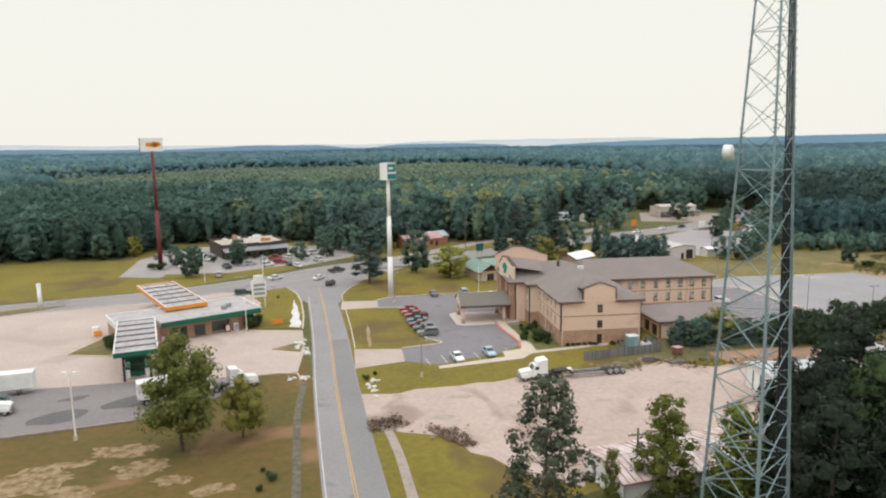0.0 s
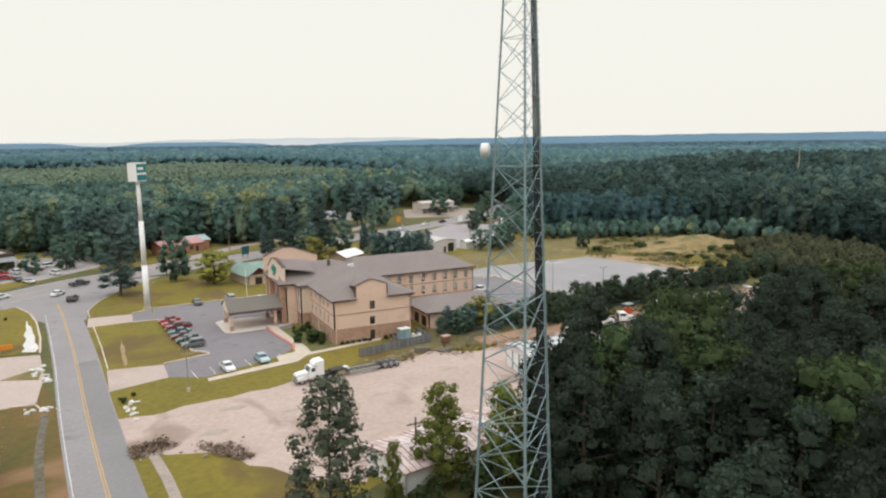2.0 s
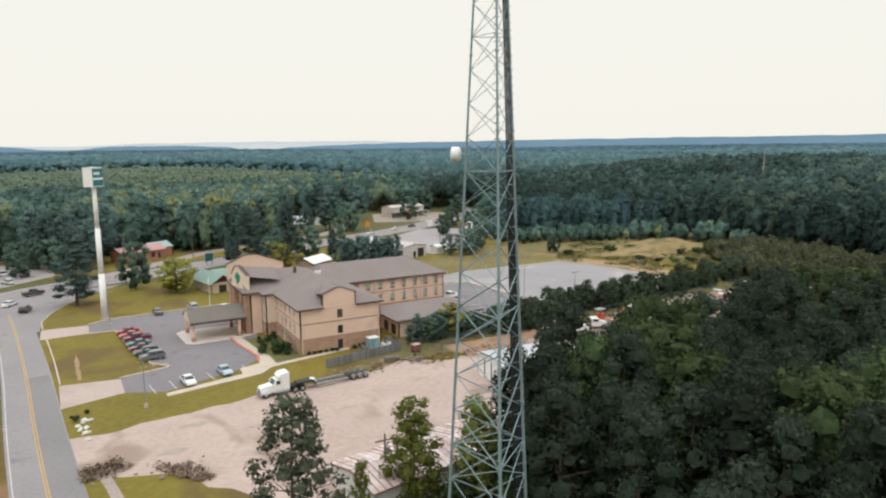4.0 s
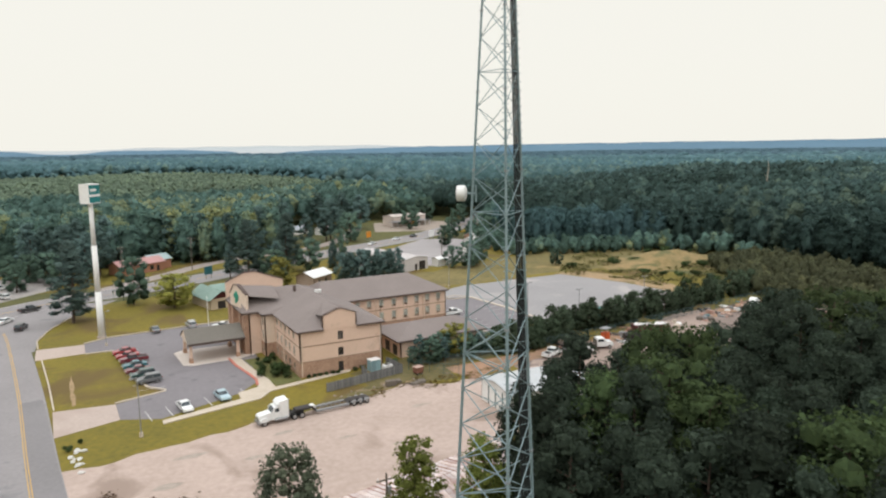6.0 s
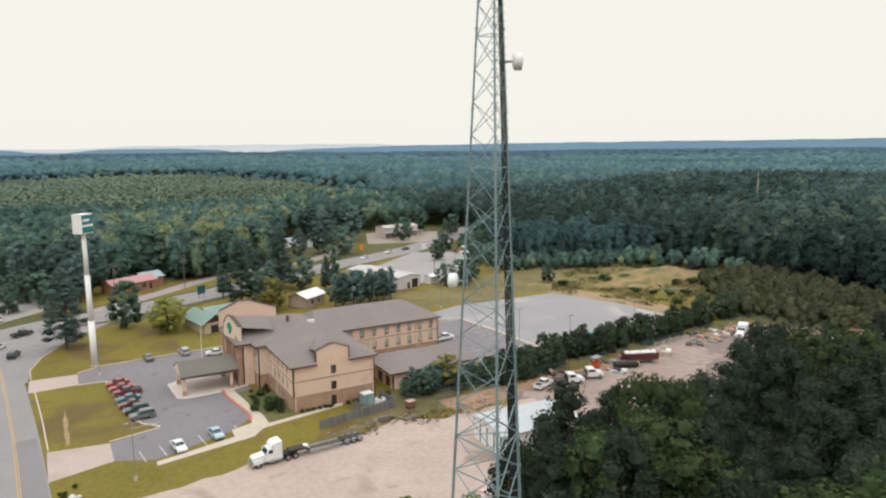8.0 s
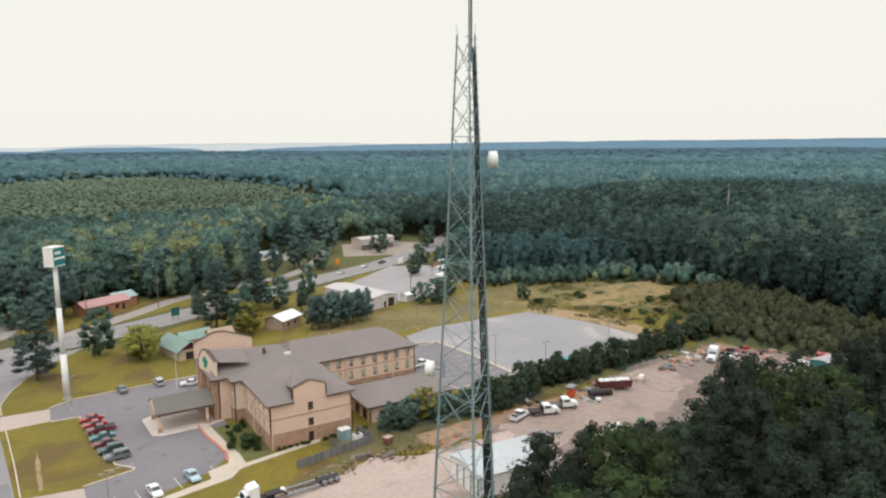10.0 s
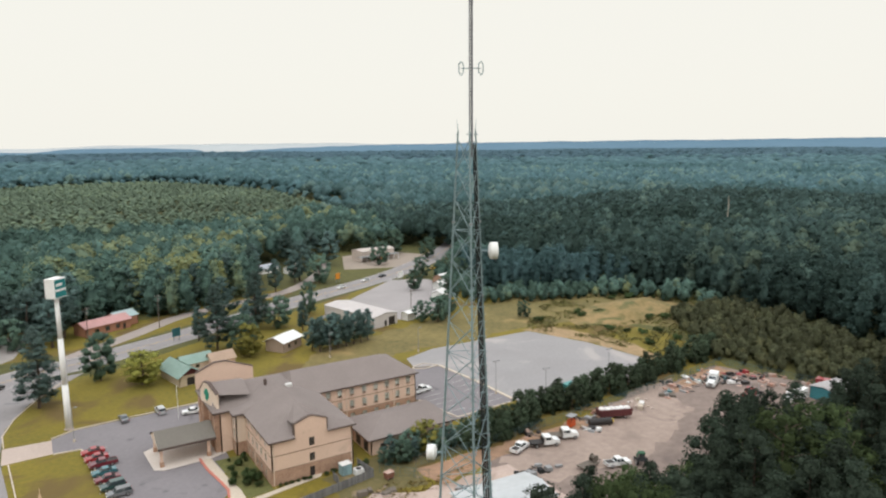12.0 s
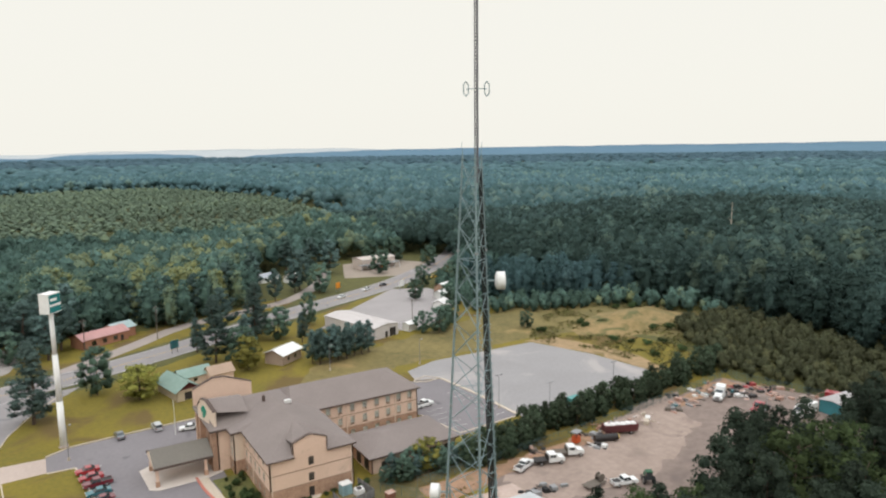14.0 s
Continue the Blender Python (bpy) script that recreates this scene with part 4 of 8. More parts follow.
for k in range(3):
    for i, (a, b) in enumerate(zip(levels, levels[1:])):
        q = (k + 1) % 3
        r = 0.052 if a < 28 else 0.034 if a < 40 else 0.029
        part("brace", Geo().tube(leg_at(k, a), leg_at(q, b), r, n=5, caps=False), STEEL, tower)
        part("brace", Geo().tube(leg_at(q, a, 0.985), leg_at(k, b, 0.985), r, n=5, caps=False), STEEL, tower)
        if i % 4 == 3:
            part("strut", Geo().tube(leg_at(k, b), leg_at(q, b), r, n=5, caps=False), STEEL, tower)
for i in range(6):
    lines = Geo()
    o = Vector((-0.5 + 0.2 * i, 0.06 * (i % 2), 0))

    def run(z):
        p, q = leg_at(2, z, 0.86), leg_at(1, z, 0.86)
        return p * 0.9 + q * 0.1 + o * (1 - 0.75 * z / TOP)
    lines.tube(run(0.3), run(34), 0.07, n=5, caps=False).tube(run(34), run(TOP - 1), 0.05, 0.03, n=5, caps=False)
    part("feed_line", lines, CABLE, tower, "black coaxial feed line")
z = 1.5
while z < TOP - 2:
    p, q = leg_at(2, z, 0.9), leg_at(1, z, 0.9)
    c = p * 0.9 + q * 0.1
    part("cable_ladder_bar", Geo().box(c.x - 0.5 + 0.35 * z / TOP, c.y - 0.06, z, c.x + 0.5 - 0.35 * z / TOP, c.y + 0.1, z + 0.06), STEEL, tower)
    z += 1.2
mast = Geo()
for k in range(3):
    a = radians(127.3 + 120 * k)
    o = Vector((0.22 + 0.13 * math.cos(a), -0.14 + 0.13 * math.sin(a), 0))
    mast.tube(o + Vector((0, 0, TOP - 2)), o + Vector((0, 0, 92)), 0.045, n=5)
z = TOP - 2
while z < 91.5:
    for k in range(3):
        a, b = radians(127.3 + 120 * k), radians(247.3 + 120 * k)
        mast.tube((0.22 + 0.13 * math.cos(a), -0.14 + 0.13 * math.sin(a), z), (0.22 + 0.13 * math.cos(b), -0.14 + 0.13 * math.sin(b), z + 0.25), 0.02, n=4, caps=False)
    z += 0.25
part("mast", mast, material("dark_mast_steel", (0.17, 0.165, 0.18), 0.55, metal=0.2), tower, "slim lattice top mast")
for k in range(3):
    p = leg_at(k, TOP)
    part("lightning_rod", Geo().tube(p, p + Vector((p.x * 0.1, p.y * 0.1, 0.9)), 0.03, 0.012, 5), STEEL, tower)


def dish(name, place, aim, r, depth, lab):
    m = Matrix.Translation(place) @ pose(0, 0, 0, 0, 0, aim)
    d = part(name, Geo().lathe([(0.02, -0.16), (r * 0.6, -0.12), (r * 0.93, -0.02), (r, 0.02), (r, depth), (r * 0.97, depth + 0.05), (r * 0.6, depth + 0.1), (0.02, depth + 0.12)], n=20, axis="x"), WHITE, tower, lab, True, m)
    part("dish_mount", Geo().tube((-0.9, 0, 0), (0, 0, 0), 0.09, n=6).tube((-0.9, 0, -0.7), (-0.9, 0, 0.7), 0.07, n=6), STEEL, d)


dish("dish", (-1.14, 3.43, 40.05), 140, 0.64, 0.6, "white drum microwave dish")
dish("dish", (2.15, 0.05, 57.6), -32, 0.68, 0.55, "white drum microwave dish")
for x, y in ((-0.4, 0.26), (0.84, -0.54)):
    loop = Geo()
    ring = [(0, 0.52), (0.17, 0.3), (0.17, -0.3), (0, -0.52), (-0.17, -0.3), (-0.17, 0.3)]
    for (a, b), (c, d) in zip(ring, ring[1:] + ring[:1]):
        loop.tube((x + a * 0.93, y - a * 0.37, 71.6 + b), (x + c * 0.93, y - c * 0.37, 71.6 + d), 0.04, n=5)
    loop.tube((0.22, -0.14, 71.6), (x, y, 71.6), 0.03, n=5)
    part("loop_antenna", loop, STEEL, tower, "folded loop antenna on the mast")

# ---- trees ----
def tufts(lobes, count, size, seed, inner=0.82):
    """Corners and normals of many small leaf quads spread over rounded lobes (x, y, z, rx, ry, rz)."""
    rs = np.random.RandomState(seed)
    lob = np.array(lobes, float)
    area = (lob[:, 3] * lob[:, 4]) ** 0.8 * lob[:, 5] ** 0.4
    pick = rs.choice(len(lob), count, p=area / area.sum())
    d = rs.normal(size=(count, 3))
    d /= np.linalg.norm(d, axis=1, keepdims=True)
    d[:, 2] = np.where(rs.rand(count) < 0.6, np.abs(d[:, 2]), d[:, 2])
    c = lob[pick, :3] + d * lob[pick, 3:] * rs.uniform(inner, 1.05, (count, 1)) * np.where(rs.rand(count, 1) < 0.4, rs.uniform(1.0, 1.45, (count, 1)), 1.0)
    nrm = d / lob[pick, 3:] * lob[pick, 3:].mean(1, keepdims=True)
    soft = nrm * 0.55 + (0, 0, 0.25) + rs.normal(size=(count, 3)) * 0.5 + c * (0.5 / np.linalg.norm(lob[:, :2], axis=1).max().clip(0.1)) * (1, 1, 0)
    return leaf_quads(rs, c, nrm + rs.normal(size=(count, 3)) * 0.32, soft, size)


def leaf_quads(rs, c, nrm, soft, size):
    """Small ragged quads at places c that face nrm and are shaded as the rounded clump, soft, that they cover."""
    count = len(c)
    nrm = nrm / np.linalg.norm(nrm, axis=1, keepdims=True)
    soft = soft / np.linalg.norm(soft, axis=1, keepdims=True)
    u = np.cross(nrm, rs.normal(size=(count, 3)))
    u /= np.linalg.norm(u, axis=1, keepdims=True)
    w = np.cross(nrm, u)
    s = size * rs.uniform(0.55, 1.3, (count, 1))
    u, w = u * s, w * s * rs.uniform(0.5, 0.9, (count, 1))
    q = np.stack([c - u * 0.9, c - w + u * 0.15, c + u, c + w * 0.8 - u * 0.2], 1)
    return np.concatenate([q, np.repeat(soft[:, None], 4, 1)], 2)


def cores(lobes, seed, n=7, m=4, share=0.86):
    """The dense inside of each lobe: a lumpy rounded body that the leaf quads cover."""
    rs = np.random.RandomState(seed)
    out = []
    for x, y, z, rx, ry, rz in lobes:
        g = Geo().ball((0, 0, 0), share, share, share, n, m)
        v = np.array(g.v).reshape(m + 1, n, 3) * rs.uniform(0.82, 1.14, (m + 1, n, 1))
        v[0], v[-1] = v[0].mean(0), v[-1].mean(0)
        v = v.reshape(-1, 3)
        v = np.concatenate([v * (rx, ry, rz) + (x, y, z), v / np.linalg.norm(v, axis=1, keepdims=True)], 1)
        out += [v[list(f)] for f in g.f]
    return np.array(out)


def crown_body(rs, w, profile, lumps, swell, n, m, foot=0.14, fine=1.0):
    """One whole crown of height 1: a billowing body of revolution. Grids of places and of smooth normals."""
    a = np.linspace(0, 2 * np.pi, n, endpoint=False)[None, :] + np.zeros((m + 1, 1))
    t = np.linspace(0, 1, m + 1)[:, None] + np.zeros((1, n))
    r = 0.5 * w * profile(t)
    for _ in range(lumps):
        a0, t0, k = rs.uniform(0, 2 * np.pi), rs.uniform(0.05, 0.97), rs.uniform(0.3, 0.75) * fine
        da = np.abs((a - a0 + np.pi) % (2 * np.pi) - np.pi)
        r = r + 0.5 * w * swell * rs.uniform(-0.6, 1.0) * np.exp(-(da / k) ** 2 - ((t - t0) / (0.28 * k)) ** 2) * np.minimum(1, 6 * (1 - t))
    r = np.maximum(0.01, r * rs.uniform(0.93, 1.07, r.shape))
    z = foot + (1 - foot) * (t + rs.uniform(-0.25, 0.25, t.shape) / m * (t > 0) * (t < 1))
    p = np.stack([r * np.cos(a) + 0.03 * np.sin(4 * t), r * np.sin(a), z], 2)
    du = np.roll(p, -1, 1) - np.roll(p, 1, 1)
    dv = np.gradient(p, axis=0)
    nr = np.cross(du, dv)
    nr[-1] = (0, 0, 1)
    nr /= np.linalg.norm(nr, axis=2, keepdims=True) + 1e-9
    return p, nr


def crown(profile, w, seed, n, m, lumps=16, swell=0.34, leaves_on=0, size=0.04, fine=1.0):
    rs = np.random.RandomState(seed)
    p, nr = crown_body(rs, w, profile, lumps, swell, n, m, fine=fine)
    g = np.concatenate([p, nr], 2)
    right = np.roll(g, -1, 1)
    out = [np.stack([g[:-1], right[:-1], right[1:], g[1:]], 2).reshape(-1, 4, 6)]
    if leaves_on:
        j, i = rs.randint(1, m, leaves_on), rs.randint(0, n, leaves_on)
        b = rs.uniform(0, 1, (leaves_on, 1))
        at = g[j, i] * b + g[j - 1, (i + 1) % n] * (1 - b)
        c, d = at[:, :3], at[:, 3:]
        c = c + d * rs.uniform(-0.005, 0.035, (leaves_on, 1))
        out.append(leaf_quads(rs, c, d + rs.normal(size=d.shape) * 0.6, d + rs.normal(size=d.shape) * 0.6, size))
    return np.concatenate(out)


def ROUND(t):
    return np.sin(np.pi * (0.1 + 0.895 * t)) ** 0.62


def quads_mesh(name, q, mat, tone=None):
    """A mesh of loose quads; q holds corner and smooth normal, six numbers each."""
    me = bpy.data.meshes.new(name)
    n = len(q)
    me.vertices.add(4 * n), me.loops.add(4 * n), me.polygons.add(n)
    me.vertices.foreach_set("co", np.ascontiguousarray(q[:, :, :3]).reshape(-1).astype(np.float32))
    me.loops.foreach_set("vertex_index", np.arange(4 * n, dtype=np.int32))
    me.polygons.foreach_set("loop_start", np.arange(0, 4 * n, 4, dtype=np.int32))
    me.materials.append(mat)
    me.update(calc_edges=True)
    me.attributes.new("custom_normal", "FLOAT_VECTOR", "POINT").data.foreach_set("vector", np.ascontiguousarray(q[:, :, 3:]).reshape(-1).astype(np.float32))
    if tone is not None:
        me.attributes.new("tone", "FLOAT", "FACE").data.foreach_set("value", tone.astype(np.float32))
    return me


def broad_lobes(rnd, h, w, few=False):
    """Lobes of a full broadleaf crown, and limbs to them."""
    lobes, limbs = [], []
    n = 4 if few else rnd.randint(19, 24)
    for i in range(n):
        t = (i + rnd.uniform(0, 0.9)) / n
        z = h * (0.2 + 0.7 * t)
        reach = w * 0.5 * math.sin(math.pi * (0.2 + 0.74 * t)) ** 0.8 * rnd.uniform(0.45, 0.85)
        a = i * 2.4 + rnd.uniform(-0.6, 0.6)
        r = w * rnd.uniform(0.16, 0.26) * (1.45 if few else 1.0) * (1.1 - 0.35 * t)
        p = (reach * math.cos(a), reach * math.sin(a), z)
        lobes.append((*p, r, r, r * rnd.uniform(0.75, 1.0)))
        limbs.append(p)
    lobes.append((0, 0, h * 0.55, w * 0.28, w * 0.28, h * 0.26))
    lobes.append((0, 0, h * 0.9, w * 0.13, w * 0.13, h * 0.1))
    return lobes, limbs


def trunk_geo(rnd, h, limbs, r):
    g = Geo()
    bend = [Vector((rnd.uniform(-0.02, 0.02) * h, rnd.uniform(-0.02, 0.02) * h, h * k / 4 * 0.92)) for k in range(5)]
    bend[0] = Vector((0, 0, -0.2))
    for k in range(4):
        g.tube(bend[k], bend[k + 1], r * (1 - 0.22 * k), r * (1 - 0.22 * (k + 1)) + 0.02, 7, False)
    for p in limbs:
        p = Vector(p)
        z = max(h * 0.2, p.z - 0.35 * math.hypot(p.x, p.y) - 0.02 * h)
        k = min(3, int(z / (h * 0.23)))
        base = bend[k].lerp(bend[k + 1], (z - bend[k].z) / (bend[k + 1].z - bend[k].z))
        g.tube(base, p, r * 0.28, r * 0.07, 5, False)
    return g


def PINE_FORM(t):
    return np.sin(np.pi * (0.2 + 0.72 * t)) ** 0.7 * (1.06 - 0.3 * t)


def SPIRE_FORM(t):
    return np.minimum(1, 0.62 + 1.3 * t) * (1.04 - t) ** 0.55


def OAK_FORM(t):
    return np.sin(np.pi * (0.2 + 0.7 * t)) ** 0.55


def clump_lobes(rs, w, form, foot, n, span, flat):
    """Foliage clumps spread over the outside of a crown of height 1 and width w: x, y, z and three radii each."""
    i = np.arange(n)
    t = (i + rs.rand(n)) / n
    a = 2.4 * i + rs.uniform(-0.6, 0.6, n)
    r = w * rs.uniform(*span, n) * (1.08 - 0.3 * t)
    reach = np.maximum(0, 0.5 * w * form(t) * rs.uniform(0.78, 1.14, n) - 0.75 * r) * np.where(rs.rand(n) < 0.16, 0.35, 1)
    z = np.minimum(foot + (1 - foot) * t, 1 - 0.8 * r * flat)
    return np.stack([reach * np.cos(a), reach * np.sin(a), z, r, r, r * flat], 1)


def clumped(seed, w, form, foot, n, per, size, span=(0.15, 0.24), flat=0.8, share=0.8, rough=0.3, core=(5, 2), full=0.36):
    """A crown of height 1: leaf quads over many clumps, none of them buried, and the dense inside of the clumps."""
    rs = np.random.RandomState(seed)
    lob = clump_lobes(rs, w, form, foot, n, span, flat)
    m = int(n * per * 1.9)
    area = lob[:, 3] ** 2
    pick = rs.choice(n, m, p=area / area.sum())
    d = rs.normal(size=(m, 3))
    d /= np.linalg.norm(d, axis=1, keepdims=True)
    d[:, 2] = np.where(rs.rand(m) < 0.65, np.abs(d[:, 2]), d[:, 2])
    c = lob[pick, :3] + d * lob[pick, 3:] * rs.uniform(0.74, 1.18, (m, 1))
    deep = (((c[:, None] - lob[None, :, :3]) / lob[None, :, 3:]) ** 2).sum(2).min(1)
    keep = np.flatnonzero(deep > 0.62)[:n * per]
    c, d = c[keep], d[keep]

    def outward(p):
        v = (p - (0, 0, foot + 0.3 * (1 - foot))) * (2 / w, 2 / w, 1.5 / (1 - foot))
        return v / (np.linalg.norm(v, axis=-1, keepdims=True) + 1e-6)

    soft = d * 0.4 + outward(c) * 0.75 + (0, 0, 0.15) + rs.normal(size=c.shape) * rough
    body = [cores(lob, seed, *core, share)]
    if n > 5 and full:
        body.append(cores([(0, 0, foot + 0.46 * (1 - foot), full * w, full * w, 0.46 * (1 - foot))], seed + 1, 8, 5, 0.9))
    body = np.concatenate(body)
    body[:, :, 3:] = body[:, :, 3:] * 0.45 + outward(body[:, :, :3]) * 0.75
    return np.concatenate([leaf_quads(rs, c, d + rs.normal(size=c.shape) * 0.55, soft, size), body]), lob


KINDS = {}


def clump_kind(key, h, w, form, foot, n, per, size, leaf, seed, span=(0.13, 0.21), flat=0.8, share=0.62, r=None):
    """A tree with its trunk, limbs and clumped crown."""
    q, lob = clumped(seed, w / h, form, foot, n, per, size / h, span, flat, share, 0.6, (5, 3), 0)
    limbs = [tuple(p * h) for p in lob[::2, :3]]
    KINDS[key] = (trunk_geo(random.Random(seed), h, limbs, r or h * 0.016).mesh("trunk", BARK, True), quads_mesh("crown", q * np.array([h, h, h, 1, 1, 1]), leaf), h)


def tree_kind(key, lobes_of, h, w, count, size, leaf, seed, r=None):
    rnd = random.Random(seed)
    lobes, limbs = lobes_of(rnd, h, w)
    KINDS[key] = (trunk_geo(rnd, h, limbs, r or h * 0.018).mesh("trunk", BARK, True), quads_mesh("crown", np.concatenate([tufts(lobes, count, size, seed, 0.72), cores(lobes, seed, *((5, 3, 0.66) if count > 800 else (5, 2, 0.7)))]), leaf), h)


for i in range(3):
    clump_kind(f"pine{i}", 16, 7.5, PINE_FORM, 0.2, 28, 66, 0.22, PINE_LEAF, 11 + i, (0.14, 0.22), 0.9)
    clump_kind(f"oak{i}", 14, 10, OAK_FORM, 0.14, 26, 66, 0.25, OAK_LEAF, 31 + i, (0.15, 0.24), 0.9)
    tree_kind(f"bright{i}", broad_lobes, 12, 8, 2400, 0.21, BRIGHT_LEAF, 51 + i)
    tree_kind(f"shrub{i}", lambda rnd, h, w: ([(rnd.uniform(-.28, .28) * w, rnd.uniform(-.3, .3) * w, h * rnd.uniform(.35, .7), w * .3, w * .3, h * .33) for _ in range(6)], []), 3, 3, 420, 0.3, OAK_LEAF, 71 + i, 0.06)
    # sparser crowns for far or small trees, pine and oak leaves coloured as hazed
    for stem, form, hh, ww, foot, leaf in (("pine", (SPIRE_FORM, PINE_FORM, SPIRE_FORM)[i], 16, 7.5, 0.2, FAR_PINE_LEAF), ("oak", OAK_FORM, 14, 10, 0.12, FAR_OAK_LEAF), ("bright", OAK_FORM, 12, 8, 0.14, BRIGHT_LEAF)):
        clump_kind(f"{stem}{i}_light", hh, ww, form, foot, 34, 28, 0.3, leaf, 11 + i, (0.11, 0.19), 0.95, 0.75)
def CONE_FORM(t):
    """A broad pine, widest low down."""
    return np.minimum(1, 0.72 + 1.6 * t) * (1.02 - t) ** 0.62


def COLUMN_FORM(t):
    """A slim upright crown."""
    return np.minimum(1, 0.7 + 1.2 * t) * (1.02 - 0.62 * t ** 1.6)


for i in range(4):
    clump_kind(f"wood_pine{i}", 16, 7.2, (SPIRE_FORM, PINE_FORM)[i % 2], 0.2, 40, 82, 0.18, PINE_LEAF, 210 + i, (0.13, 0.22), 1.0)
    clump_kind(f"wood_pine{i}_light", 16, 7.4, (SPIRE_FORM, PINE_FORM)[i % 2], 0.26, 26, 60, 0.27, PINE_LEAF, 210 + i, (0.14, 0.23), 1.0)
for i in range(2):
    clump_kind(f"wood_oak{i}", 14, 8.0, OAK_FORM, 0.18, 30, 100, 0.2, OAK_LEAF, 230 + i, (0.14, 0.23), 0.95)
    clump_kind(f"wood_oak{i}_light", 14, 8.0, OAK_FORM, 0.2, 26, 60, 0.27, OAK_LEAF, 230 + i, (0.14, 0.24), 0.95)
    clump_kind(f"column{i}", 12, 5.6, COLUMN_FORM, 0.06, 44, 84, 0.15, COLUMN_LEAF, 81 + i, (0.13, 0.2), 1.1)
clump_kind("tall_pine", 19.4, 9.8, PINE_FORM, 0.12, 125, 64, 0.17, TALL_PINE_LEAF, 5, (0.07, 0.13), 0.65, 0.55, 0.26)
tree_kind("tall_oak", broad_lobes, 17.5, 10.0, 6500, 0.26, TALL_OAK_LEAF, 9)
clump_kind("yard_pine", 21, 10.5, CONE_FORM, 0.1, 62, 60, 0.26, YARD_PINE_LEAF, 15, (0.1, 0.17), 0.5, 0.7)
HEDGE_LEAF = leaves("hedge_leaves", (0.088, 0.118, 0.068), (0.05, 0.072, 0.046), clump=2.6, relief=0.4)
for i in range(3):
    clump_kind(f"hedge{i}", 6, 4.2, (SPIRE_FORM, PINE_FORM, OAK_FORM)[i], 0.04, 26, 18, 0.19, HEDGE_LEAF, 300 + i, (0.13, 0.22), 1.0, 0.72)
TREE_WORDS = {"hedge": ("hedge_tree", "dense dark bushy tree along the yard fence", "tree"), "yard_pine": ("pine_tree", "broad dark pine with layered drooping boughs", "tree"), "pine": ("pine_tree", "dark green pine with bare lower trunk", "tree"), "oak": ("broadleaf_tree", "dull green broadleaf tree with rounded crown", "tree"), "bright": ("broadleaf_tree", "yellow-green young broadleaf tree", "tree"), "wood_pine": ("pine_tree", "dark green pine in close woods", "tree"), "wood_oak": ("broadleaf_tree", "green broadleaf tree among dark pines", "tree"), "column": ("slim_tree", "slim upright yellow-green tree", "tree"), "shrub": ("shrub", "low dark green rounded shrub", "shrub"), "tall_pine": ("pine_tree", "tall ragged dark pine beside the gravel yard", "tree"), "tall_oak": ("broadleaf_tree", "full green broadleaf tree by the truck lane", "tree")}


def tree(key, x, y, h, turn=0.0, wide=1.0, label="", group=""):
    # distant or small trees take the sparser, haze-coloured crowns
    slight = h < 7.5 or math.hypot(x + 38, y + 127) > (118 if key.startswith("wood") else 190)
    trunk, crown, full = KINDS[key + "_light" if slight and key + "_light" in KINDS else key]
    name, lab, cat = TREE_WORDS[key.rstrip("0123")]
    s = h / full
    ob = thing(name, pose(x, y, rise(x, y), 0, 0, turn) @ Matrix.Diagonal((s * wide, s * wide, s, 1)), label or lab, cat, group)
    part("trunk", trunk, None, ob)
    part("crown", crown, None, ob)
    return ob


tree("tall_pine", -22.4, -71.3, 19.4, 40)
tree("tall_oak", -64.8, -39.0, 17.3, 10)
tree("bright1", -57.1, -36.0, 9.4, 30, 1.1, "small pale green tree on the dry verge")
tree("column0", -6.1, -61.8, 12.8, 80, 1.25, "slim yellow-green tree before the rusty shed")
tree("column1", 0.9, -64.4, 12.4, 10, 1.25, "slim yellow-green tree beside the tower")
tree("column1", -13.2, -64.0, 8.2, 130, 0.7, "thin young yellow-green tree by the white wall")
for x, y, h in ((-18.6, -69.5, 4.5), (-16.8, -66.8, 3.6), (-20.5, -75.5, 4.2), (-10.5, -66.5, 4.0), (-3.6, -66.2, 4.6), (2.8, -68.0, 5.2), (4.5, -62.0, 5.5)):
    tree("shrub1", x, y, h, 40 * h, 1.0, "dark green bush at the trees' feet")
tree("yard_pine", -37.9, 71.5, 21.5, 20, 1.25, "broad dark pine at the street corner")
tree("oak1", -22.4, 85.6, 14.0, 200, 1.0)
tree("bright1", -12.9, 75.5, 9.8, 120, 1.8, "round yellow-green tree on the lawn")
tree("yard_pine", 12.6, 97.2, 21.5, 90, 1.15, "broad dark pine behind the green-roofed house")
tree("yard_pine", 31.6, 117.0, 21.0, 210, 1.3)
tree("pine1", 22.0, 128.0, 18.0, 60, 1.5)
tree("oak2", 54.7, 125.8, 13.0, 60, 0.8)
tree("bright2", 19.6, 84.6, 10.5, 30, 1.4, "thin yellowish tree behind the hotel")

for x, y, h in ((-33, 130, 17), (-39, 139, 19), (-29, 141, 18), (-45, 146, 18), (-35, 151, 20), (-26, 159, 20), (-50, 154, 19), (74, 190.4, 20), (94, 228, 20), (102, 222, 19), (60, 236, 19), (84, 240, 20), (56, 206, 18), (20, 164, 18), (36, 178, 19), (8, 160, 19), (-4, 164, 19), (50, 190, 18)):
    tree(f"pine{int(h + x) % 3}", x, y, h, 47 * x % 360, 1.5, "tall dark pine across the highway", "pines across the highway")
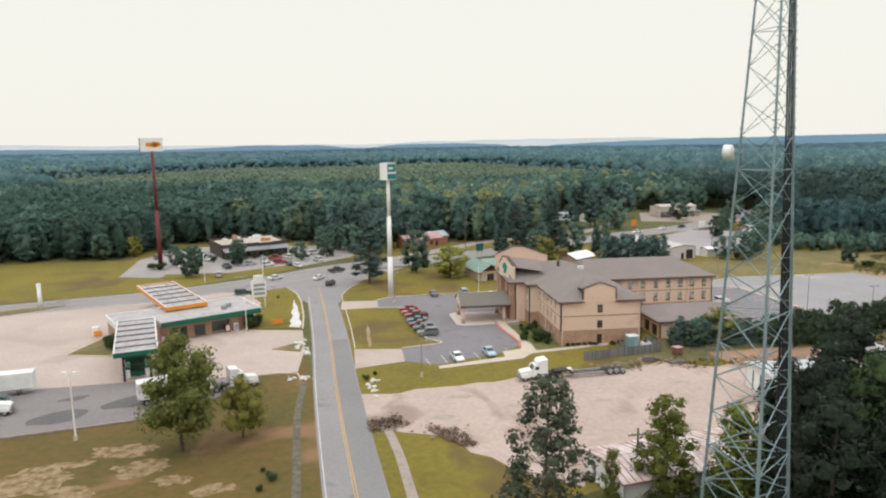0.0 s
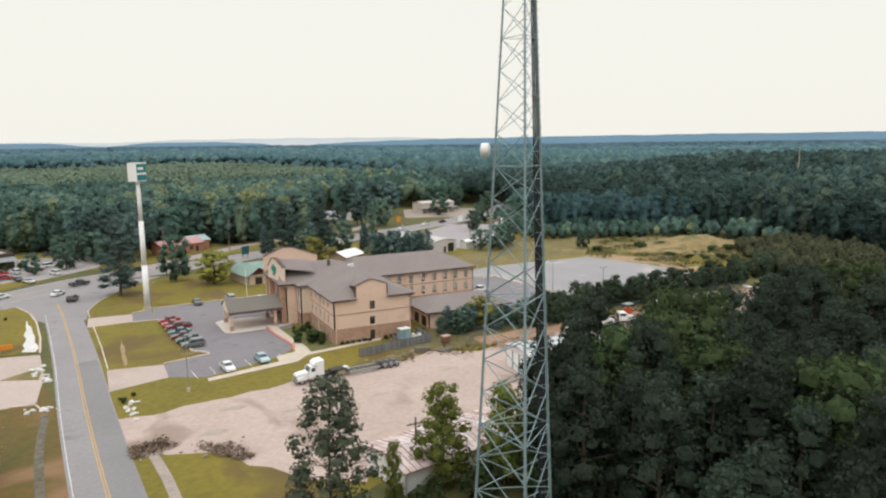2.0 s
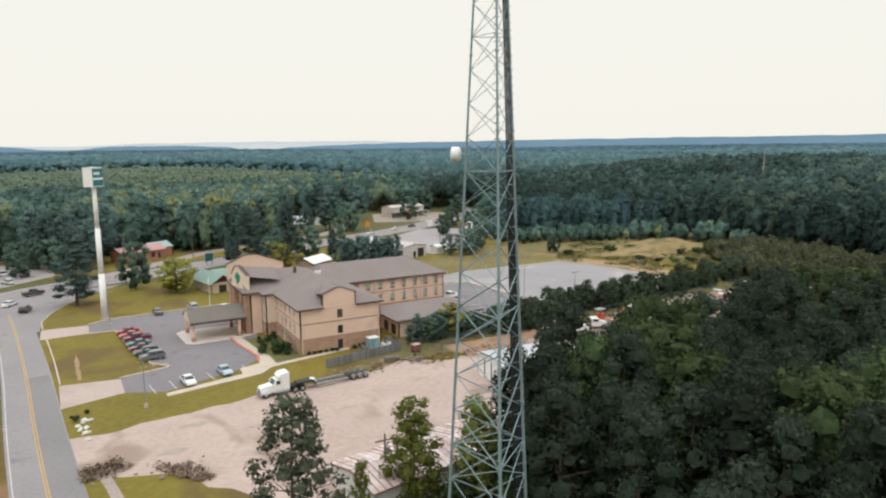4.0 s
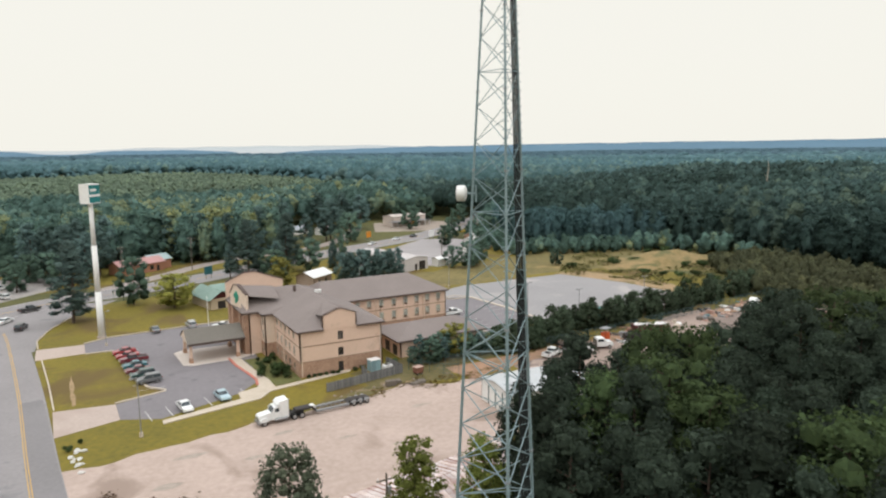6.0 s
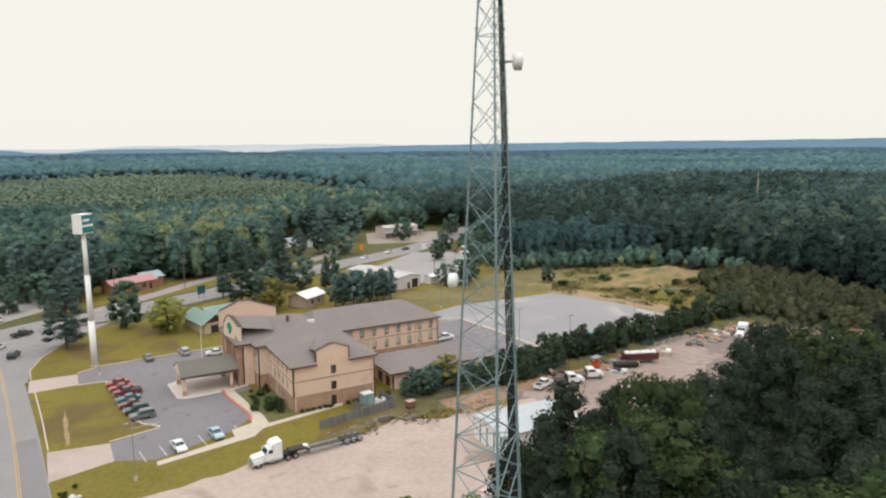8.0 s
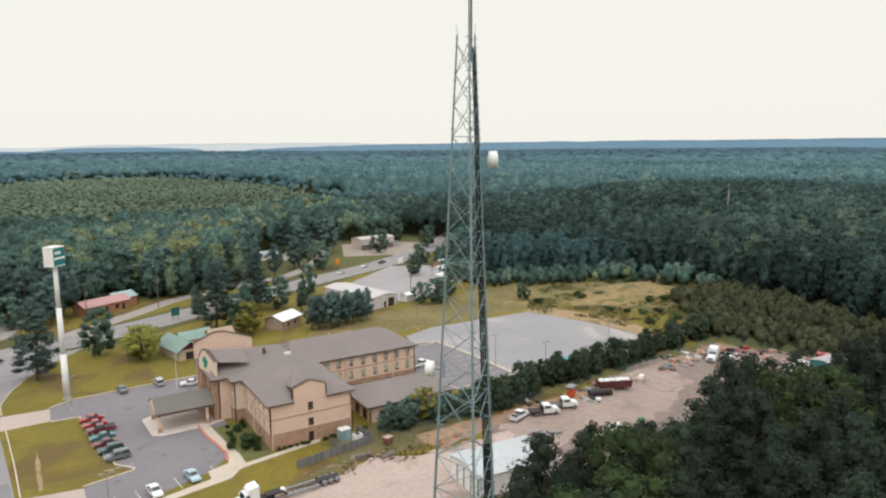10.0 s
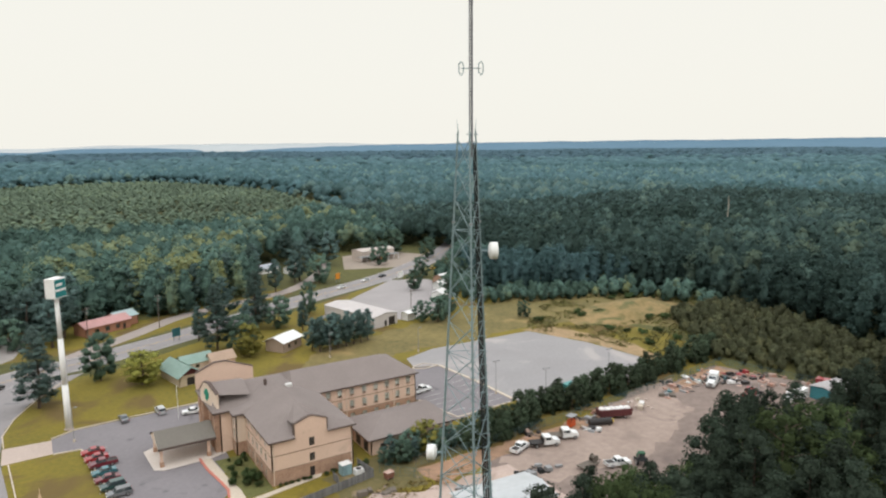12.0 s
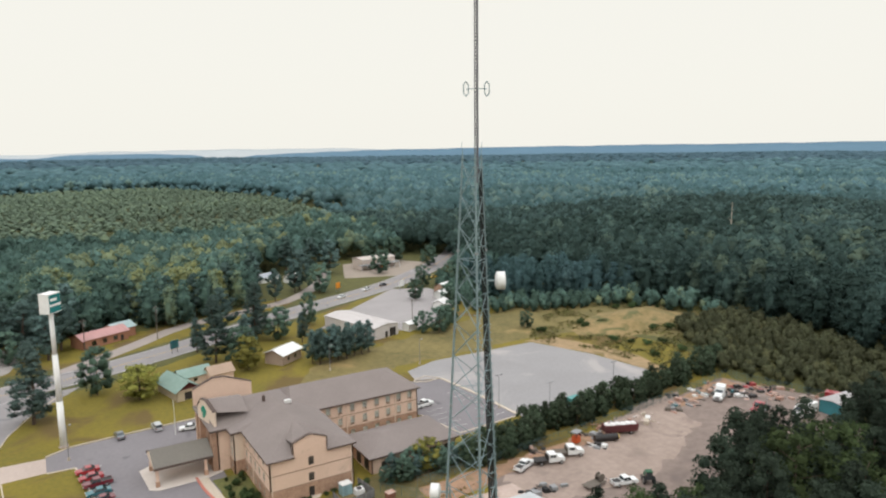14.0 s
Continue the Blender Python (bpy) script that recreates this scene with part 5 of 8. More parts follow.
for x, y, h in ((-94.3, 92.3, 9.5), (-83.4, 111.2, 8), (-53, 124, 9), (-105, 115, 7.5), (-133, 190, 12), (-149, 190, 14), (-62, 118, 7), (-44, 132, 11)):
    tree(f"oak{int(h) % 3}", x, y, h, 47 * x % 360, 1.2, "rounded green tree in the diner's car park")
tree("wood_oak0", 29.9, -60.6, 20.0, 20, 0.85, "yellow-green tree at the yard's edge")
tree("wood_oak1", 30.6, -66.2, 21.0, 70, 0.85, "pale yellow-green tree at the yard's edge")

# ---- woods ----
CLEAR = [(-420, -260), (-420, 120), (-210, 132), (-135, 131), (-118, 170), (-62, 168), (-36, 152), (-6, 158), (14, 150), (40, 170), (54, 184), (51, 222), (72, 240), (104, 252), (166, 262), (190, 236), (150, 170), (130, 112), (158, 98), (186, 92), (204, 60), (204, 20), (190, -18), (168, -52), (146, -37), (122, -42), (96, -39), (72, -43), (42, -43), (22, -46), (12, -54), (5, -63), (1, -70), (-1, -84), (1, -120), (2, -260)]
YOUNG = [(-260, 400), (60, 362), (130, 402), (222, 482), (235, 800), (150, 1050), (-250, 1050), (-420, 700)]
SCRUB = [(138, 3), (147, 14), (158, 34), (174, 50), (204, 48), (204, 20), (190, -18), (170, -56), (147, -37)]


def inside(p, poly):
    x, y = p
    hit = False
    for (x0, y0), (x1, y1) in zip(poly, poly[1:] + poly[:1]):
        if (y0 > y) != (y1 > y) and x < (x1 - x0) * (y - y0) / (y1 - y0) + x0:
            hit = not hit
    return hit


def in_sector(x, y):
    a = math.degrees(math.atan2(-(x + 38), y + 127))
    return -72 < a < 34


def scatter(r0, r1, gap, seed, where=None):
    """Jittered places in the woods between two distances from the camera, within a sector round its view."""
    rnd = random.Random(seed)
    out = []
    n = int(r1 / gap) + 1
    for i in range(-n, n + 1):
        for j in range(-n, n + 1):
            x, y = -38 + (i + rnd.uniform(-0.45, 0.45)) * gap, -127 + (j + rnd.uniform(-0.45, 0.45)) * gap
            d = math.hypot(x + 38, y + 127)
            if r0 <= d < r1 and in_sector(x, y) and (inside((x, y), where) if where else not inside((x, y), CLEAR)):
                out.append((x, y))
    return out


def far_off(p):
    return math.hypot(p[0] + 38, p[1] + 127)


def blurred(p):
    """The distance, shifted from stand to stand, so that no line shows where one hazed leaf colour goes over into the
    next.
    """
    return far_off(p) + 110 * noise.noise(Vector((p[0] / 60, p[1] / 60, 4.4)))


def rim_gap(x, y, rim):
    """How far a place lies from the rim of a clearing or stand."""
    p, best = Vector((x, y)), 1e9
    for a, b in zip(rim, rim[1:]):
        a, b = Vector(a), Vector(b)
        s = max(0.0, min(1.0, (p - a).dot(b - a) / (b - a).length_squared))
        best = min(best, (p - a.lerp(b, s)).length)
    return best


def woods(name, places, protos, mat, label, tall, seed, squat=1.0, edge=None):
    """One object of many trees, each a copy of one of a few crowns, with a tone of its own, shifted by place to suit
    the camera's view; more sunny broadleaf trees westwards. edge: crowns for the rim, leafy to the ground.
    """
    rs = np.random.RandomState(seed)
    out, tone = [], []
    for x, y in places:
        west = min(1.0, max(0.0, 0.5 + (noise.noise(Vector((x / 70, y / 70, 5.5))) - (x + 10) / 160) * 0.8))
        stand = noise.noise(Vector((x / 160, y / 160, 2.5))) + 0.6 * noise.noise(Vector((x / 45, y / 45, 7.5)))
        kinds = edge if edge and rim_gap(x, y, CLEAR) < 15 else protos
        half = len(kinds) // 2
        q = kinds[int(rs.randint(half) + (half if rs.rand() < 0.15 + 0.75 * west else 0))]
        low = 0.55 if 360 < far_off((x, y)) < 1300 and mat is not YOUNG_LEAF and rim_gap(x, y, YOUNG) < 22 else 1.0
        s, a = rs.uniform(*tall) * (1 + 0.12 * stand) * low, rs.uniform(0, 2 * np.pi)
        c, sn = np.cos(a), np.sin(a)
        k = squat * rs.uniform(0.88, 1.18)
        turn = np.array([[c, -sn, 0], [sn, c, 0], [0, 0, 1]])
        place = q[:, :, :3] @ (turn * np.array([k, k, 1])[:, None] * s).T + (x, y, rise(x, y) - 0.02 * s)
        out.append(np.concatenate([place, q[:, :, 3:] @ turn.T], 2))
        # tone darkened or lightened by place and distance to suit the camera's view
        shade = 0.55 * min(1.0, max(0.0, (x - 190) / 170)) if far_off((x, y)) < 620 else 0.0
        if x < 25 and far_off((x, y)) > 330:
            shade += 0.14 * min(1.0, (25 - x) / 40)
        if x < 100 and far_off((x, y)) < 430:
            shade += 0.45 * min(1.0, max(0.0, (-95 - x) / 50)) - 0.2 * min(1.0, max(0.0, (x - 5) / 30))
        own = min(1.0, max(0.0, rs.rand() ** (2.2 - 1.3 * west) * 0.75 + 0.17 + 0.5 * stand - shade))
        tone.append(np.clip(own + rs.normal(size=len(q)) * 0.06, 0, 1))
    return tagged(part(name, quads_mesh(name, np.concatenate(out), mat, np.concatenate(tone)), None), label, "woods", kind="stuff")


NEAR = [clumped(100 + i, 0.5, PINE_FORM, 0.4, 12, 26, 0.029, (0.18, 0.28), 0.95, core=(4, 2))[0] for i in range(4)] + [clumped(120 + i, 0.56, OAK_FORM, 0.4, 12, 26, 0.03, (0.19, 0.3), 0.95, core=(4, 2))[0] for i in range(4)]
EDGE = [clumped(140 + i, 0.46, PINE_FORM, 0.1, 22, 26, 0.029, (0.15, 0.24), 1.0, full=0.27, core=(4, 2))[0] for i in range(4)] + [clumped(150 + i, 0.54, OAK_FORM, 0.08, 22, 26, 0.03, (0.16, 0.26), 1.0, full=0.27, core=(4, 2))[0] for i in range(4)]
MID = [clumped(160 + i, 0.54, PINE_FORM, 0.42, 7, 8, 0.036, (0.22, 0.32), 0.95, 0.88, core=(4, 2))[0] for i in range(4)] + [clumped(170 + i, 0.62, OAK_FORM, 0.42, 7, 8, 0.038, (0.22, 0.32), 0.95, 0.88, core=(4, 2))[0] for i in range(4)]
YOUNGP = [clumped(180 + i, 0.8, OAK_FORM, 0.3, 3, 4, 0.06, (0.26, 0.42), 0.9, 0.9, core=(4, 2))[0] for i in range(4)]
BUSHY = [clumped(184 + i, 0.75, OAK_FORM, 0.15, 7, 16, 0.05, (0.2, 0.32), 0.95, 0.85)[0] for i in range(4)]
LOW = [clumped(190 + i, 0.72, OAK_FORM, 0.34, 3, 1, 0.04, (0.28, 0.42), 1.25, 0.95, core=(5, 2))[0] for i in range(6)]
FARP = [crown(ROUND, 0.7, 180 + i, 5, 3, 4, 0.3) for i in range(4)]
mid_places = scatter(0, 520, 6.6, 1)


def limit(p):
    """How far the woods are built tree by tree."""
    return 212 if p[0] > 60 and p[1] < 20 else 175


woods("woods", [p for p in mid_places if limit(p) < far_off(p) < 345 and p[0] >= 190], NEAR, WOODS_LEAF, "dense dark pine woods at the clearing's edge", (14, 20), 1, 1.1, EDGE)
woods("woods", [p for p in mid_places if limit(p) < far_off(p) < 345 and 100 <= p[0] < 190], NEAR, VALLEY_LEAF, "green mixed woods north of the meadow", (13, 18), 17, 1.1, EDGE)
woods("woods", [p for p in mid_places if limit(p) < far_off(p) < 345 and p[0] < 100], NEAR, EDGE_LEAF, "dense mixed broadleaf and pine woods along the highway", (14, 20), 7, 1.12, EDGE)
woods("rim_trees", [p for p in scatter(200, 420, 4.2, 21, CLEAR) if p[0] > 118 and p[1] > 46 and rim_gap(*p, CLEAR) < 13 and far_off(p) < 345], BUSHY, EDGE_LEAF, "young trees and bushes at the foot of the woods", (3.5, 8.5), 22, 1.1)
mixed = [p for p in scatter(345, 560, 7.4, 6) if not inside(p, YOUNG)]
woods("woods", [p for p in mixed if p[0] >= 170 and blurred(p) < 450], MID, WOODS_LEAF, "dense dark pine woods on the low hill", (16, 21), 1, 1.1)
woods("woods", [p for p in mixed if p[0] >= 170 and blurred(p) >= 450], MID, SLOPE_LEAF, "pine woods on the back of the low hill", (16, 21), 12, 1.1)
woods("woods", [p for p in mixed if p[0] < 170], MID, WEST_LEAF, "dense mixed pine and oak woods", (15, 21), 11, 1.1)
woods("scrub_woods", scatter(0, 420, 3.4, 9, SCRUB), BUSHY, SCRUB_LEAF, "brownish young pine scrub beside the yard", (3.0, 6.0), 2)
# from here outwards the leaf colours carry the haze in steps of distance
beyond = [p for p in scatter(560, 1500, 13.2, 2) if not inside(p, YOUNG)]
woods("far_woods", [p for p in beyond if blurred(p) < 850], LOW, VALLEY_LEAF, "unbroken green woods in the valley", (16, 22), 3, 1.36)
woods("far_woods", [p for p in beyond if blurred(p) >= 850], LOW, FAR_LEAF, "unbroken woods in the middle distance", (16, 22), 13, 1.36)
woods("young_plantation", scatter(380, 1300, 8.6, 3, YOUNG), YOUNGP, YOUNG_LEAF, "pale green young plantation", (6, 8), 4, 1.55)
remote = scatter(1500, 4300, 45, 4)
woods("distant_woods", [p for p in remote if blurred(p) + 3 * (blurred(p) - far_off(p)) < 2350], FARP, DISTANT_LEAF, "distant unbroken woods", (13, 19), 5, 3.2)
woods("distant_woods", [p for p in remote if blurred(p) + 3 * (blurred(p) - far_off(p)) >= 2350], FARP, HILL_LEAF, "wooded slopes below the horizon, coloured blue-grey for haze", (10, 15), 15, 4.0)
# nearer woods tree by tree
for i, (x, y) in enumerate(p for p in mid_places if math.hypot(p[0] + 38, p[1] + 127) <= limit(p)):
    rnd = random.Random(500 + i)
    tree(rnd.choice(("wood_pine0", "wood_pine1", "wood_pine2", "wood_pine3") if rnd.random() < 0.89 else ("wood_oak0", "wood_oak1", "wood_oak0", "wood_oak1")), x, y, rnd.uniform(8.5, 11) if 12 < x < 28 and y > -56 else rnd.uniform(15.8, 17.2) if 64 < x < 81 and y > -55 else rnd.uniform(10, 11.6) if 12 < x < 76 and y > -56 else rnd.uniform(11, 13.2) if x >= 92 and y > -64 else rnd.uniform(12.5, 15) if x >= 76 and y > -58 else rnd.uniform(16, 19) if x < 14 else rnd.uniform(16.5, 20.5), rnd.uniform(0, 360), rnd.uniform(1.0, 1.3), group="pines and oaks south of the yard")
# ---- vehicles ----
PAINTS = {"white": (0.72, 0.72, 0.7), "silver": (0.42, 0.43, 0.44), "red": (0.3, 0.02, 0.025), "maroon": (0.13, 0.012, 0.02), "teal": (0.03, 0.13, 0.15), "green": (0.02, 0.055, 0.05), "black": (0.02, 0.02, 0.022), "grey": (0.13, 0.135, 0.14), "paleblue": (0.34, 0.46, 0.5), "yellow": (0.6, 0.4, 0.03), "tan": (0.4, 0.32, 0.22)}
PAINT = {k: material("car_paint_" + k, v, 0.28, tuple(c * 0.93 for c in v), 1.0, 0.5, gloss=0.5, clear=0.6) for k, v in PAINTS.items()}
CAR_GLASS = material("car_glass", (0.03, 0.04, 0.045), 0.06, (0.025, 0.035, 0.04), gloss=0.8)
LAMP = material("lamp_glass", (0.6, 0.6, 0.55), 0.15)
TAIL = material("tail_lamp", (0.3, 0.02, 0.02), 0.2)
RIM = material("alloy_rim", (0.4, 0.4, 0.4), 0.35, metal=0.7)
SHAPES = {
    "sedan": (4.7, 1.8, [(-2.35, .35), (2.3, .35), (2.35, .62), (2.2, .82), (1.0, .95), (-1.55, .98), (-2.3, .9)], [(0.95, .94), (0.35, 1.42), (-0.75, 1.44), (-1.5, .97)]),
    "suv": (4.7, 1.88, [(-2.3, .4), (2.25, .4), (2.32, .75), (2.15, 1.0), (1.05, 1.1), (-2.25, 1.12)], [(1.0, 1.08), (0.45, 1.68), (-1.95, 1.72), (-2.22, 1.1)]),
    "pickup": (5.6, 1.95, [(-2.8, .5), (2.7, .5), (2.78, .85), (2.6, 1.08), (1.3, 1.18), (-0.75, 1.2), (-0.78, 1.1), (-2.78, 1.1)], [(1.25, 1.16), (0.7, 1.8), (-0.5, 1.82), (-0.72, 1.18)]),
}
CAR_MESH = {}


def wheel(parent, x, y, r, w=0.24):
    side = 1 if y > 0 else -1
    key = ("wheel", r, w, side)
    if key not in CAR_MESH:
        CAR_MESH[key] = (Geo().lathe([(r * .6, -w / 2), (r, -w / 2 + .04), (r, w / 2 - .04), (r * .6, w / 2)], n=14, axis="y").mesh("tyre", RUBBER), Geo().lathe([(r * .2, side * w * .3), (r * .62, side * w * .48), (r * .6, side * w * .52)], n=12, axis="y").mesh("rim", RIM))
    ob = part("wheel", CAR_MESH[key][0], None, parent, m=pose(x, y, r))
    part("rim", CAR_MESH[key][1], None, ob)


def car(kind, colour, x, y, turn, z=0.04, label="", group=""):
    """A parked car whose nose points to turn degrees (0: +x)."""
    length, width, low, top = SHAPES[kind]
    words = {"sedan": "saloon car", "suv": "sport utility car", "pickup": "pickup truck"}[kind]
    cat = "pickup" if kind == "pickup" else "car"
    ob = thing("pickup_truck" if kind == "pickup" else "car", pose(x, y, z, 0, 0, turn), label or f"{colour} {words} parked on the asphalt", cat, group)
    key = (kind, colour)
    if key not in CAR_MESH:
        h = width / 2
        body = Geo().side(low, -h, h)
        n = len(low)
        for i, (px, pz) in enumerate(low):
            tuck = 0.1 if pz > 0.8 else 0.04 if pz < 0.45 else 0.0
            for k, sgn in ((i, 1), (i + n, -1)):
                body.v[k] = (px, body.v[k][1] + sgn * tuck, pz)
        glassy, roof = Geo().side(top, -h + .08, h - .08), Geo()
        for i in range(4):
            for k, sgn in ((i, 1), (i + 4, -1)):
                if i in (1, 2):
                    glassy.v[k] = (glassy.v[k][0], glassy.v[k][1] + sgn * 0.16, glassy.v[k][2])
        pillars = []
        (xa, za), (xb, zb) = top[1], top[2]
        roof.prism([(xb - .06, -h + .2), (xa + .04, -h + .2), (xa + .04, h - .2), (xb - .06, h - .2)], min(za, zb) - .02, max(za, zb) + .05, 0.04)
        for (px, pz), (qx, qz) in ((top[0], top[1]), (top[3], top[2]), ((sum(p[0] for p in top[0::3]) / 2, top[0][1]), ((xa + xb) / 2, za))):
            for sgn in (1, -1):
                pillars.append(Geo().tube((px, sgn * (h - .08), pz), (qx, sgn * (h - .24), qz), .045, n=4).mesh("pillar", PAINT[colour]))
        if kind == "pickup":
            bed = Geo().box(-2.7, -h + .14, 1.0, -.85, h - .14, 1.105)
            body.box(-2.78, -h + .06, 1.1, -.78, -h + .16, 1.2).box(-2.78, h - .16, 1.1, -.78, h - .06, 1.2).box(-2.8, -h + .06, 1.0, -2.7, h - .06, 1.2)
            CAR_MESH[("bed",)] = bed.mesh("bed", DARK)
        CAR_MESH[key] = [body.mesh("body", PAINT[colour]), glassy.mesh("greenhouse", CAR_GLASS), roof.mesh("roof", PAINT[colour])]
        CAR_MESH[key + ("pillars",)] = pillars
    for nm, me in zip(("body", "greenhouse", "roof"), CAR_MESH[key]):
        part(nm, me, None, ob)
    for me in CAR_MESH[key + ("pillars",)]:
        part("pillar", me, None, ob)
    if kind == "pickup":
        part("bed", CAR_MESH[("bed",)], None, ob, "dark open load bed")
    r = .33 if kind == "sedan" else .38
    for wx in (length * .3, -length * .29):
        for wy in (width / 2 - .12, -width / 2 + .12):
            wheel(ob, wx, wy, r)
    if ("lamp", kind) not in CAR_MESH:
        zl = .7 if kind == "sedan" else .85
        CAR_MESH[("lamp", kind)] = (Geo().box(length / 2 - .2, -.18, zl - .08, length / 2 - .02, .18, zl + .08).mesh("headlight", LAMP), Geo().box(-length / 2 - .01, -.13, zl, -length / 2 + .1, .13, zl + .18).mesh("tail_light", TAIL))
    for sgn in (1, -1):
        part("headlight", CAR_MESH[("lamp", kind)][0], None, ob, m=pose(0, sgn * (width / 2 - .24), 0))
        part("tail_light", CAR_MESH[("lamp", kind)][1], None, ob, m=pose(0, sgn * (width / 2 - .2), 0))
    return ob


def semi(x, y, turn, colour, label, sleeper=True, z=0.04):
    """A bonneted road tractor, nose to turn degrees."""
    ob = thing("semi_truck", pose(x, y, z, 0, 0, turn), label, "truck")
    p = PAINT[colour]
    part("hood", Geo().side([(1.2, .75), (3.25, .7), (3.35, 1.45), (3.1, 1.75), (1.2, 2.0)], -.85, .85), p, ob)
    part("grille", Geo().box(3.3, -.5, .8, 3.38, .5, 1.5), RIM, ob)
    part("bumper", Geo().box(3.2, -1.15, .4, 3.5, 1.15, .75), RIM, ob)
    for sgn in (1, -1):
        part("fender", Geo().side([(1.75, .75), (3.25, .7), (3.2, 1.1), (2.7, 1.35), (2.0, 1.3)], sgn * 1.0 - .18, sgn * 1.0 + .18), p, ob)
        part("headlight", Geo().box(3.2, sgn * .98 - .16, .85, 3.3, sgn * .98 + .16, 1.1), LAMP, ob)
        part("fuel_tank", Geo().tube((-1.4, sgn * 1.0, .75), (.8, sgn * 1.0, .75), .32, n=12), RIM, ob)
        part("exhaust_stack", Geo().tube((-1.55, sgn * 1.0, .9), (-1.55, sgn * 1.0, 3.7), .08, n=8), RIM, ob)
        part("mirror", Geo().box(1.0, sgn * 1.32 - .08, 1.9, 1.1, sgn * 1.32 + .08, 2.5), p, ob)
    part("cab", Geo().side([(-.35, .8), (1.25, .8), (1.25, 1.95), (.8, 2.75), (-.35, 2.85)], -1.1, 1.1), p, ob)
    part("windscreen", Geo().face((1.27, -.95, 1.98), (1.27, .95, 1.98), (.84, .9, 2.68), (.84, -.9, 2.68)).box(.05, -1.115, 2.0, .75, 1.115, 2.6), CAR_GLASS, ob)
    if sleeper:
        part("sleeper", Geo().side([(-1.5, .85), (-.36, .85), (-.36, 2.9), (.35, 3.1), (-.1, 3.6), (-1.5, 3.75)], -1.15, 1.15), p, ob, "tall sleeper with roof fairing")
    part("chassis", Geo().box(-4.3, -.45, .75, 1.2, .45, 1.0).box(-3.9, -.6, 1.0, -2.6, .6, 1.15), DARK, ob)
    for wx in (2.5, -2.5, -3.75):
        for sgn in (1, -1):
            wheel(ob, wx, sgn * 1.0, .52, .3)
            if wx < 0:
                wheel(ob, wx, sgn * .66, .52, .3)
    return ob


def box_trailer(x, y, turn, length, label, mat=WHITE_METAL, z=0.04, h=2.75):
    ob = thing("box_trailer", pose(x, y, z, 0, 0, turn), label, "trailer")
    part("box", Geo().box(-length / 2, -1.28, 1.15, length / 2, 1.28, 1.15 + h, 0.01), mat, ob)
    part("rear_doors", Geo().box(-length / 2 - .05, -1.2, 1.2, -length / 2 + .02, -.02, 1.1 + h).box(-length / 2 - .05, .02, 1.2, -length / 2 + .02, 1.2, 1.1 + h), WHITE, ob)
    part("chassis", Geo().box(-length / 2 + .3, -.5, .8, length / 2 - .5, .5, 1.12), DARK, ob)
    part("landing_leg", Geo().box(length / 2 - 2.6, -.9, .05, length / 2 - 2.4, -.75, 1.1).box(length / 2 - 2.6, .75, .05, length / 2 - 2.4, .9, 1.1), DARK, ob)
    for wx in (-length / 2 + 1.2, -length / 2 + 2.4):
        for sgn in (1, -1):
            wheel(ob, wx, sgn * .95, .5, .32)
    return ob


def work_truck(x, y, turn, colour, label, body="flat"):
    """A mid-size truck with a crew cab and a flat or service bed."""
    ob = thing("work_truck", pose(x, y, .05, 0, 0, turn), label, "truck")
    p = PAINT[colour]
    part("hood", Geo().side([(1.5, .6), (3.0, .6), (3.05, 1.3), (2.8, 1.5), (1.5, 1.65)], -1.0, 1.0), p, ob)
    part("cab", Geo().side([(-.6, .6), (1.5, .6), (1.5, 1.6), (1.05, 2.35), (-.6, 2.4)], -1.05, 1.05), p, ob)
    part("glazing", Geo().face((1.53, -.9, 1.65), (1.53, .9, 1.65), (1.1, .85, 2.28), (1.1, -.85, 2.28)).box(-.4, -1.065, 1.65, .95, 1.065, 2.2), CAR_GLASS, ob)
    part("bed", Geo().box(-3.6, -1.15, .95, -.7, 1.15, 1.15).box(-.85, -1.1, 1.15, -.7, 1.1, 2.1), WOOD if body == "flat" else DARK, ob, "flat load bed with headboard")
    part("chassis", Geo().box(-3.5, -.45, .6, 1.4, .45, .95), DARK, ob)
    for wx in (2.2, -2.3):
        for sgn in (1, -1):
            wheel(ob, wx, sgn * .92, .45, .3)
    for sgn in (1, -1):
        part("headlight", Geo().box(3.0, sgn * .8 - .15, .95, 3.08, sgn * .8 + .15, 1.2), LAMP, ob)
    return ob


ROW = "cars parked in the hotel's side row"
for kind, colour, x, y in (("sedan", "red", -28.6, 34.9), ("sedan", "red", -28.2, 31.2), ("pickup", "maroon", -27.3, 27.4), ("sedan", "teal", -27.4, 23.4), ("sedan", "maroon", -27.2, 19.8), ("suv", "green", -26.6, 15.9), ("suv", "grey", -25.9, 12.2)):
    car(kind, colour, x, y, 184, group=ROW)
car("sedan", "white", -22.0, -5.6, -82, label="white saloon car parked by the walkway")
car("sedan", "paleblue", -15.4, -3.4, -82, label="pale blue saloon car parked by the walkway")
car("sedan", "grey", -20.6, 51.0, 95)
car("suv", "silver", -12.2, 51.4, 95)
car("sedan", "white", -5.6, 46.8, 170)
car("pickup", "white", 49.9, 28.6, 10, label="white pickup parked behind the hotel")
for kind, colour, x, y, turn in (("sedan", "white", -53.3, 80.2, 60), ("suv", "black", -49.4, 70.5, 75), ("pickup", "black", -48.3, 91.8, 30), ("sedan", "white", -66.9, 82.6, 38), ("suv", "silver", -85.6, 90.9, 100), ("suv", "green", -73.3, 62.1, 20)):
    car(kind, colour, x, y, turn, label=f"{colour} car standing near the highway crossing")
DIN = "cars in the diner's car park"
